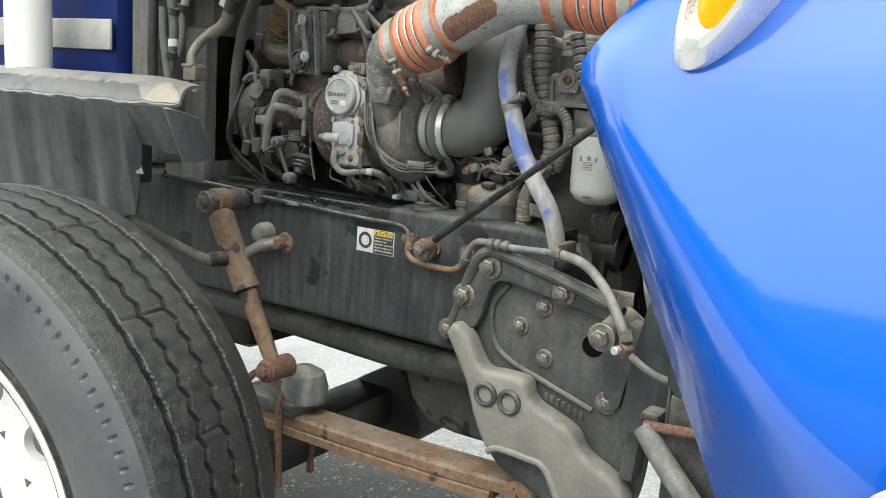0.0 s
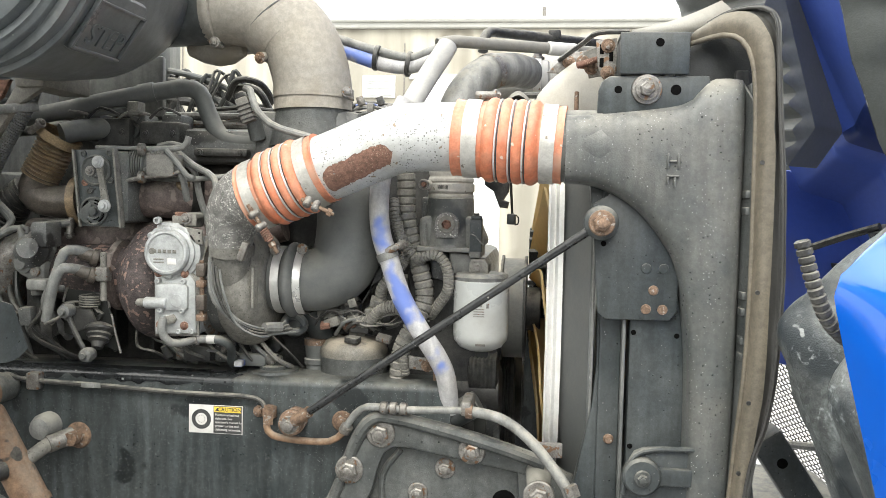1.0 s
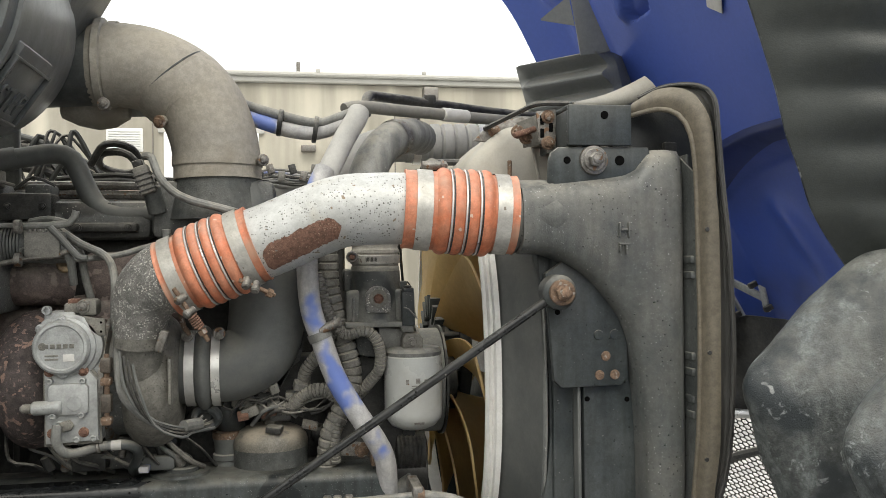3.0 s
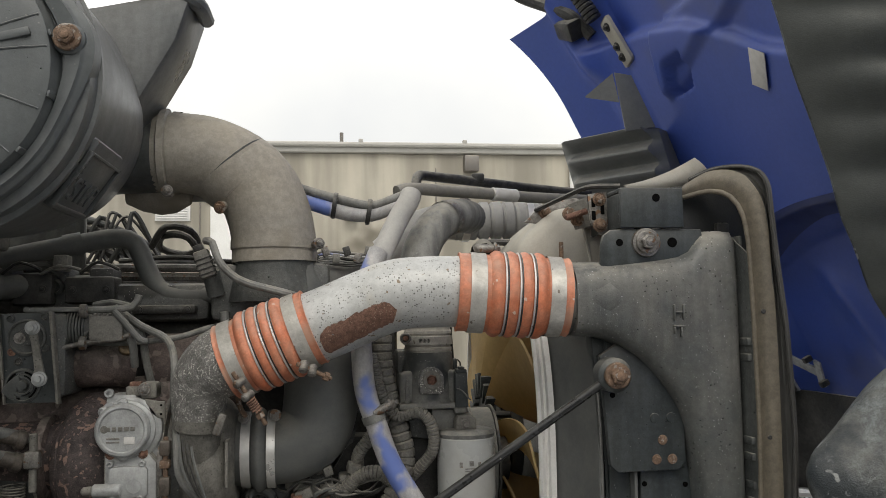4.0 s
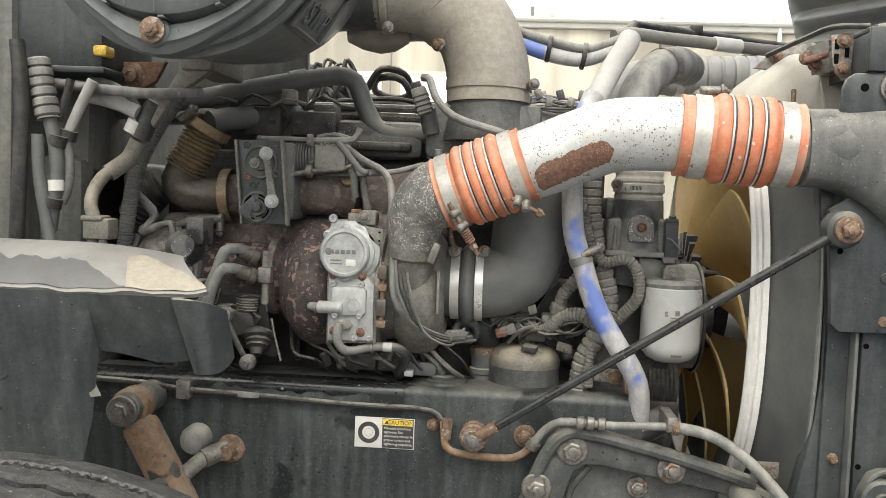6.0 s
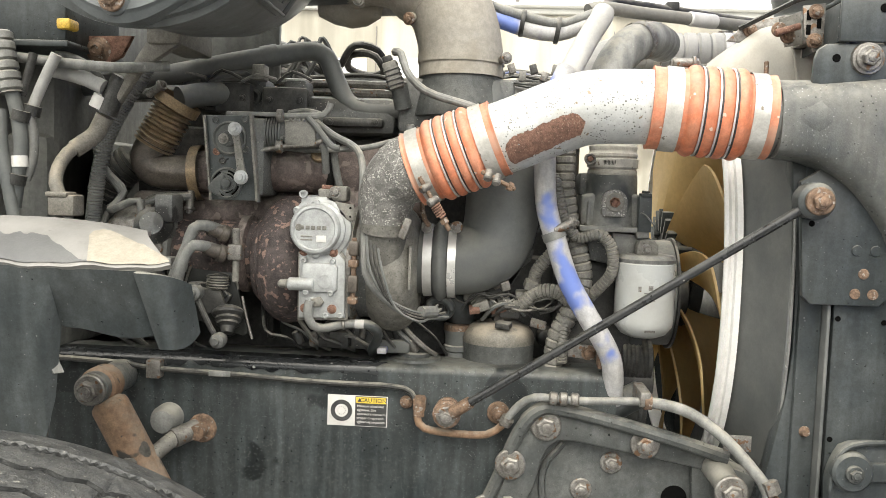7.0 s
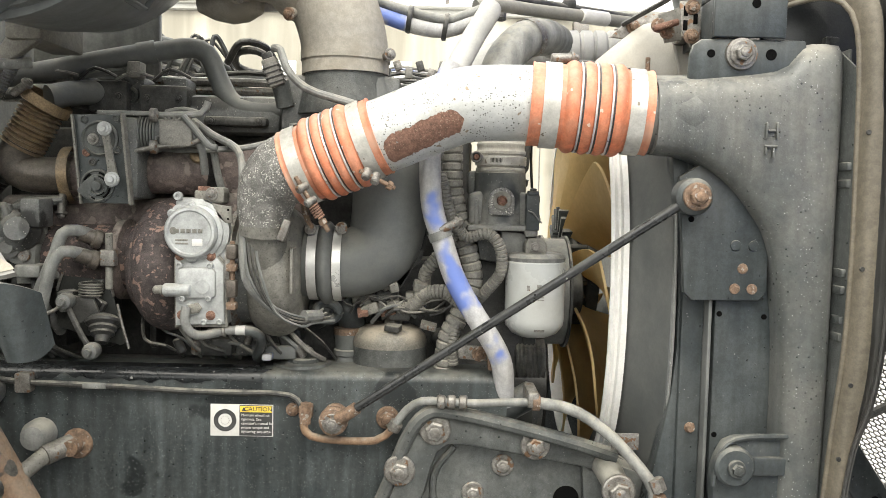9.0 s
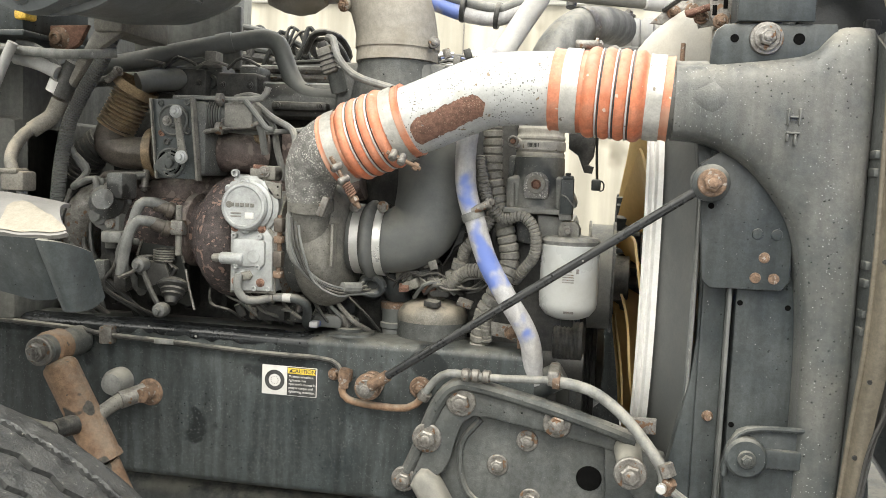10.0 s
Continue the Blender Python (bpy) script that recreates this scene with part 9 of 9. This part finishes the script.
def lobe(line, y0, wide, deep, seed):
    """A rounded pressed ridge of the liner: its nose line (x, z) and its width across."""
    ridge_line = spline([(x, 0, z) for x, z in line], 0.006)
    n = len(ridge_line) - 1

    def at(u, v):
        p = ridge_line[round(u * n)]
        w = 2 * v - 1
        dent = 0.006 * noise.noise(V(p.x * 5 + seed, w * 1.5, p.z * 5)) + 0.004 * noise.noise(V(seed, w * 4, p.z * 16))
        k = 1 - abs(noise.noise(V(w * 3.4 + seed, p.x * 2, p.z * 2.2)))
        dent += 0.020 * max(0.0, k - 0.72) / 0.28 * ease((1.14 - p.z) / 0.1)
        dent += 0.006 * noise.noise(V(w * 7 + seed, p.x * 6, p.z * 9)) * ease((1.2 - p.z) / 0.2)
        dent += 0.0012 * noise.noise(V(w * 30, p.x * 40, p.z * 60))
        return (p.x + 0.016 + deep * abs(w) ** 1.7 + dent, y0 + wide * w - dent, p.z + 0.03 * w)
    return sheet(at, 150, 60, 0.005)


part("ridge", lobe([(1.40, 1.50), (1.22, 1.41), (1.075, 1.322), (0.990, 1.256), (0.955, 1.222), (0.932, 1.196), (0.902, 1.167), (0.892, 1.143), (0.898, 1.105), (0.914, 1.05), (0.938, 0.99), (0.965, 0.90), (1.03, 0.70)], -0.28, 0.14, 0.26, 3), M_LINER, dw, "worn rounded ridge of the liner")
part("ridge", lobe([(1.3, 1.44), (1.1, 1.32), (0.99, 1.228), (0.925, 1.177), (0.893, 1.144), (0.876, 1.112), (0.878, 1.080), (0.893, 1.038), (0.915, 0.99), (0.945, 0.92), (0.985, 0.84), (1.05, 0.70)], -0.50, 0.13, 0.26, 9), M_LINER, dw, "worn rounded ridge of the liner")
for x, y, z in ((0.9265, -0.285, 1.108), (0.903, -0.51, 1.112)):
    part("slot", lathe((x, y, z), (-1, -0.5, 0), [(-0.012, 0.004), (0.003, 0.0045), (0.004, 0.0035)], 14), M_HOLE, dw)

fw = thing("hood_wing", (1.1, -0.8, 0.8), "glossy blue hood wing with an amber marker lamp", "wing panel")


def wing_edge(z):
    up = z - 1.249
    return V(0.818 + (0.93 * up if up > 0 else -0.34 * up), -0.743 + (-0.32 * up if up > 0 else -0.30 * up), z)


def wing(u, v):
    z = 0.55 + 1.15 * u
    e = wing_edge(z)
    x = e.x + 0.85 * v * v
    far = 0.85 * v * v
    bend = z - 1.04
    face = -0.815 + 0.0 * bend + 0.21 * math.sqrt(bend * bend + 0.0012) - 0.10 * far - 0.25 * max(0.0, far - 0.42) ** 2
    k = 1 - (1 - min(1.0, far / (0.05 + 0.6 * max(0.0, 1.2 - z)))) ** 2
    return (x, e.y + (face - e.y) * k, z)


part("panel", sheet(wing, 80, 50, 0.008), M_BLUE, fw, "glossy blue painted skin", angle=60)
part("edge_bead", tube([wing_edge(0.55 + 1.15 * k / 40) + V(0.003, 0.002, 0) for k in range(41)], 0.0065, 12, step=0.02), M_BLUE, fw)


def oval(c, a, bb, prof, tilt):
    b = lathe((0, 0, 0), (0, -1, 0), prof, 40)
    bmesh.ops.scale(b, vec=(bb, 1, a), verts=b.verts)
    bmesh.ops.transform(b, matrix=Matrix.Translation(c) @ pose(0, 0, 0, 0, tilt, -14), verts=b.verts)
    return b


part("lamp_bezel", oval((0.941, -0.797, 1.316), 0.074, 0.027, [(-0.03, 1.0), (0.002, 0.99), (0.01, 0.84), (0.011, 0.7), (0.004, 0.68)], 26), M_CHROME, fw, "silver lamp bezel")
part("lamp_lens", oval((0.946, -0.802, 1.322), 0.052, 0.0195, [(-0.004, 1.0), (0.004, 0.95), (0.008, 0.7), (0.010, 0.3), (0.0104, 0.0)], 26), M_AMBER, fw, "amber marker lens")
part("lamp_boss", lathe((1.105, -0.87, 0.985), (0.2, -1, 0), [(-0.02, 0.045), (0.015, 0.042), (0.025, 0.03), (0.028, 0)], 32), M_DUSTHOSE, fw, "grey round lamp boss")
part("stay", box(1.20, 1.26, -0.86, -0.42, 0.94, 0.99, 0.008), M_DARK, fw, "dark stay to the liner")
solo("wing_cable", ribbed([(0.797, -0.722, 1.278), (0.80, -0.722, 1.268), (0.809, -0.722, 1.24), (0.824, -0.714, 1.213), (0.85, -0.70, 1.195), (0.89, -0.67, 1.185)], 0.0062, 0.0016, 0.0062, 14), M_DARK, "dark corrugated cable end beside the wing edge", "cable")

# cab side: firewall, fender step, splash shield, cables
cab = thing("cab", (-1.2, 0.4, 1.0), "grey firewall and blue side of the truck cab", "cab")
part("firewall", box(-0.62, -0.52, -0.10, 1.15, 1.02, 2.3, 0.02), M_FIRE, cab, "dusty grey firewall")
part("lower_panel", box(-0.60, -0.45, -0.02, 0.9, 0.98, 1.34, 0.02), M_FIRE, cab)
# shade on the cab side is put into the darker blue
part("side_skin", box(-2.4, -0.64, -0.12, 1.15, 1.1, 2.4, 0.05), M_DARKBLUE, cab, "blue cab side")
part("support", box(-0.56, -0.45, 0.0, 0.14, 1.02, 1.47, 0.012), M_FIRE, cab)
part("door_moulding", box(-1.9, -0.65, -0.128, -0.12, 1.27, 1.34, 0.004), M_DUSTHOSE, cab)
solo("grab_post", cyl((-0.79, -0.24, 1.20), (-0.79, -0.24, 2.6), 0.05, None, 28), M_WHITE, "bright white round post beside the cab", "post")

fs = thing("fender_step", (-0.4, -0.4, 1.0), "worn grey fender ledge with a torn dark splash shield", "fender")


def ledge(u, v):
    end = max(0.0, (u - 0.86) / 0.14)
    x = -1.3 + (1.115 + 0.070 * v ** 1.5) * u
    y = -0.26 - 0.105 * v ** 0.9
    wave = 0.0015 * math.sin(u * 60) + 0.001 * math.sin(u * 140 + 2)
    return (x, y, 1.214 - 0.050 * v ** 1.6 - 0.014 * end ** 2 * (1 - v) + 0.006 * end ** 3 * v - wave * v)


part("ledge", sheet(ledge, 90, 16, 0.006), M_STEP, fs)


def bare(u, v):
    top = 0.30 + 0.34 * math.exp(-((u - 0.45) / 0.3) ** 2) + 0.05 * noise.noise(V(u * 9, 1, 0))
    return V(*ledge(0.915 + 0.083 * u, 0.992 - top * v * min(1.0, 5 * u, 6 * (1 - u) + 0.25))) + V(0, -0.002, 0.0082)


part("bare_patch", sheet(bare, 60, 10, 0.0), M_BARE, fs, "bare beige worn corner of the ledge")


def shield(u, v):
    x = -1.3 + 1.155 * u
    flute = 0.0022 * (math.sin(u * 75) + 0.7 * math.sin(u * 41 + 1)) * (1 if u < 0.93 else (1 - u) / 0.07)
    deep = 0.080 if x > -0.272 else 0.080 + 0.14 * min(1.0, (-0.272 - x) / 0.006)
    low = 0.006 * math.sin(x * 40) * v
    return (x + 0.012 * v * (1 if u > 0.9 else 0), -0.362 + 0.035 * v + flute * (0.4 + 0.6 * v), 1.168 - deep * v + low)


part("splash_shield", sheet(shield, 150, 14, 0.005), M_PLASTIC, fs, "dark rubber splash shield")


def flap(u, v):
    wide = 0.050 - 0.020 * v
    return (-0.158 + wide * u + 0.020 * v, -0.366 + 0.03 * v - 0.008 * math.sin(u * 3.1) + 0.035 * u * u, 1.166 - 0.016 * u ** 3 - (0.094 - 0.03 * u ** 5) * v)


part("shield_end", sheet(flap, 14, 14, 0.005), M_PLASTIC, fs, "grey bent end of the shield")


def worn(u, v):
    cut = 0.46 + 0.10 * noise.noise(V(u * 60, 0, 0)) + 0.05 * noise.noise(V(u * 200, 3, 0)) - 0.5 * max(0.0, u - 0.96) / 0.04
    return V(*ledge(0.10 + 0.815 * u, 0.985 - max(0.02, cut) * v * 0.95)) + V(0, -0.002, 0.0078)


part("worn_patch", sheet(worn, 220, 12, 0.0), M_WET, fs, "dark worn patch on the ledge")
part("torn_strip", sheet(lambda u, v: (-0.295 + 0.008 * u + 0.022 * v, -0.338 + 0.01 * u, 1.078 - 0.045 * v), 4, 10, 0.004), M_CABLE, fs, "pale torn strip")
part("inner_wall", box(-1.3, -0.36, -0.262, -0.23, 1.0, 1.208, 0.01), M_PLASTIC, fs)

for pts, r, mt, lb in (
        ([(-0.345, -0.05, 1.366), (-0.359, -0.05, 1.339), (-0.372, -0.06, 1.325), (-0.384, -0.07, 1.313)], 0.0135, M_BEIGE, "dusty sheathed pipe down the firewall"),
        ([(-0.376, -0.065, 1.322), (-0.388, -0.08, 1.307), (-0.392, -0.1, 1.285), (-0.388, -0.115, 1.262), (-0.377, -0.12, 1.240)], 0.0098, M_BEIGE, "thin dusty pipe end below the sheath"),
        ([(-0.52, -0.08, 1.450), (-0.474, -0.08, 1.448), (-0.389, -0.08, 1.440), (-0.313, -0.08, 1.436), (-0.25, -0.04, 1.445)], 0.0078, M_CABLE, "grey hose across the firewall"),
        ([(-0.420, -0.06, 1.432), (-0.399, -0.06, 1.428), (-0.370, -0.06, 1.420), (-0.342, -0.06, 1.408)], 0.0115, M_DUSTHOSE, "short dusty sleeve by the firewall"),
        ([(-0.416, -0.06, 1.456), (-0.400, -0.06, 1.455), (-0.375, -0.06, 1.446), (-0.353, -0.06, 1.429), (-0.347, -0.05, 1.415)], 0.0052, M_CABLE, "thin bent hose by the firewall"),
        ([(-0.395, -0.1, 1.450), (-0.400, -0.1, 1.440), (-0.416, -0.1, 1.407), (-0.431, -0.1, 1.373)], 0.0082, M_DUSTHOSE, "dusty wrapped pipe down the firewall"),
        ([(-0.424, -0.11, 1.450), (-0.432, -0.11, 1.42), (-0.442, -0.11, 1.388)], 0.0062, M_DARK, "black hose beside the wrapped pipe"),
        ([(-0.452, -0.12, 1.396), (-0.442, -0.12, 1.356), (-0.437, -0.12, 1.307), (-0.442, -0.12, 1.274), (-0.448, -0.12, 1.225)], 0.0105, M_HOSEGREY, "crumpled grey pipe down the firewall"),
        ([(-0.432, -0.11, 1.364), (-0.424, -0.11, 1.33), (-0.426, -0.11, 1.292), (-0.436, -0.11, 1.266)], 0.0072, M_CABLE, "grey pipe strapped to a thicker one"),
        ([(-0.463, -0.13, 1.366), (-0.460, -0.13, 1.307), (-0.450, -0.13, 1.249), (-0.438, -0.13, 1.190)], 0.0092, M_HOSEGREY, "dark steel pipe behind the ledge"),
        ([(-0.49, -0.14, 1.50), (-0.482, -0.14, 1.42), (-0.484, -0.14, 1.31), (-0.495, -0.13, 1.19)], 0.011, M_DARK, "black hose on the cab corner")):
    solo("firewall_hose", tube(pts, r, 14), mt, lb, "hose", "hoses on the firewall")
solo("firewall_boot", ribbed([(-0.470, -0.12, 1.478), (-0.464, -0.12, 1.446), (-0.458, -0.12, 1.418), (-0.452, -0.12, 1.390)], 0.018, 0.004, 0.0145, 20), M_CABLE, "crumpled grey rubber boot on the firewall", "boot")
solo("pipe_sleeve", tube([(-0.318, -0.05, 1.425), (-0.328, -0.05, 1.405), (-0.343, -0.05, 1.370)], 0.0155, 16), M_DARK, "frayed black sleeve on the firewall pipe", "sleeve")
for p in ((-0.430, -0.105, 1.367), (-0.438, -0.12, 1.358), (-0.443, -0.122, 1.266)):
    solo("pipe_strap", lathe(p, (0.25, 0, 1), [(-0.008, 0.010), (-0.0075, 0.0135), (0.0075, 0.0135), (0.008, 0.010)], 18), M_DARK, "black strap round the firewall pipes", "strap", "pipe straps")
solo("firewall_loom", ribbed([(-0.288, 0.02, 1.495), (-0.317, 0.02, 1.435), (-0.343, 0.02, 1.395), (-0.369, 0.02, 1.347), (-0.384, 0.02, 1.299), (-0.395, 0.02, 1.226), (-0.41, 0.03, 1.10)], 0.0125, 0.0022, 0.0046, 18), M_HOSEGREY, "grey corrugated loom down the firewall", "cable")
cn = thing("pipe_connector", (-0.37, -0.12, 1.21), "square dusty connector block on a pipe", "connector")
part("block", box(-0.391, -0.351, -0.135, -0.10, 1.215, 1.246, 0.004), M_BEIGE, cn)
part("top_step", box(-0.393, -0.360, -0.138, -0.105, 1.242, 1.250, 0.003), M_BEIGE, cn)
part("stub", cyl((-0.366, -0.12, 1.19), (-0.366, -0.12, 1.218), 0.0068), M_CABLE, cn)
part("nut", lathe((-0.382, -0.12, 1.204), (0, 0, 1), [(-0.006, 0.003), (0, 0.004), (0.001, 0.0078), (0.011, 0.0078)], 6), M_CABLE, cn)
part("print_band", lathe((-0.350, -0.05, 1.386), (-0.4, 0, -0.9), [(-0.010, 0.0162), (0.010, 0.0162)], 18), M_LABELW, cn)
part("print_band", lathe((-0.438, -0.122, 1.292), (0.05, 0, -1), [(-0.008, 0.0113), (0.008, 0.0113)], 18), M_LABELW, cn)
cs = solo("control_box", box(-0.56, -0.388, -0.085, 0.10, 1.470, 1.60, 0.01), M_PLASTIC, "black moulded box under the air cleaner", "box")
part("box_lip", box(-0.56, -0.383, -0.091, 0.10, 1.463, 1.4725, 0.002), M_PLASTIC, cs)

# grille mesh, seen low in front
mg = thing("grille", (1.3, 0.3, 0.6), "black honeycomb grille mesh with cross bars", "grille")
me_v, me_f = [], []
pitch = 0.0155
for i in range(82):
    for j in range(40):
        cy = 0.55 + pitch * i
        cz = 0.28 + pitch * j + (pitch / 2 if i % 2 else 0)
        if cz > 0.84:
            continue
        n0 = len(me_v)
        for rr in (1.0, 0.82):
            for k in range(6):
                a = math.pi / 3 * k
                me_v.append(skin(cy + rr * pitch * 0.577 * math.cos(a) * 1.155, cz + rr * pitch * 0.577 * math.sin(a), 0.0))
        for k in range(6):
            me_f.append((n0 + k, n0 + (k + 1) % 6, n0 + 6 + (k + 1) % 6, n0 + 6 + k))
me = bpy.data.meshes.new("mesh")
me.from_pydata([tuple(p) for p in me_v], [], me_f)
me.materials.append(M_DARK)
gm = new("mesh", me)
gm.parent = mg
gm.matrix_parent_inverse = Matrix.Translation(-Vector(mg.location))
gm["kind"] = "stuff"
sol = gm.modifiers.new("thick", "SOLIDIFY")
sol.thickness = 0.003
for z0, z1 in ((0.55, 0.68), (0.34, 0.47)):
    part("cross_bar", tube([skin(1.75, z0 - 0.1, 0.02), skin(1.36, z0, 0.02), skin(1.15, z1, 0.02), skin(0.7, z1 + 0.15, 0.02)], 0.014, 8, step=0.1), M_DARK, mg)
bb = thing("bumper_bracket", (1.095, 0.1, 0.747), "black steel bumper bracket with holes below the hood", "bracket")
BB = pose(1.095, 0.1, 0.747, 0, 56, 0)
part("arm", box(-0.2, 0.2, -0.03, 0.03, -0.028, 0.028, 0.006, m=BB), M_PLASTIC, bb)
for x in (-0.15, -0.04, 0.07):
    part("hole", lathe(BB @ V(x, -0.0302, 0), (0, -1, 0), [(0, 0.009), (0.0006, 0.0088), (0.0006, 0)], 18), M_HOLE, bb)
solo("bumper", box(1.05, 1.45, -0.5, 1.3, 0.30, 0.52, 0.06), M_DARK, "dark front bumper below the hood", "bumper")
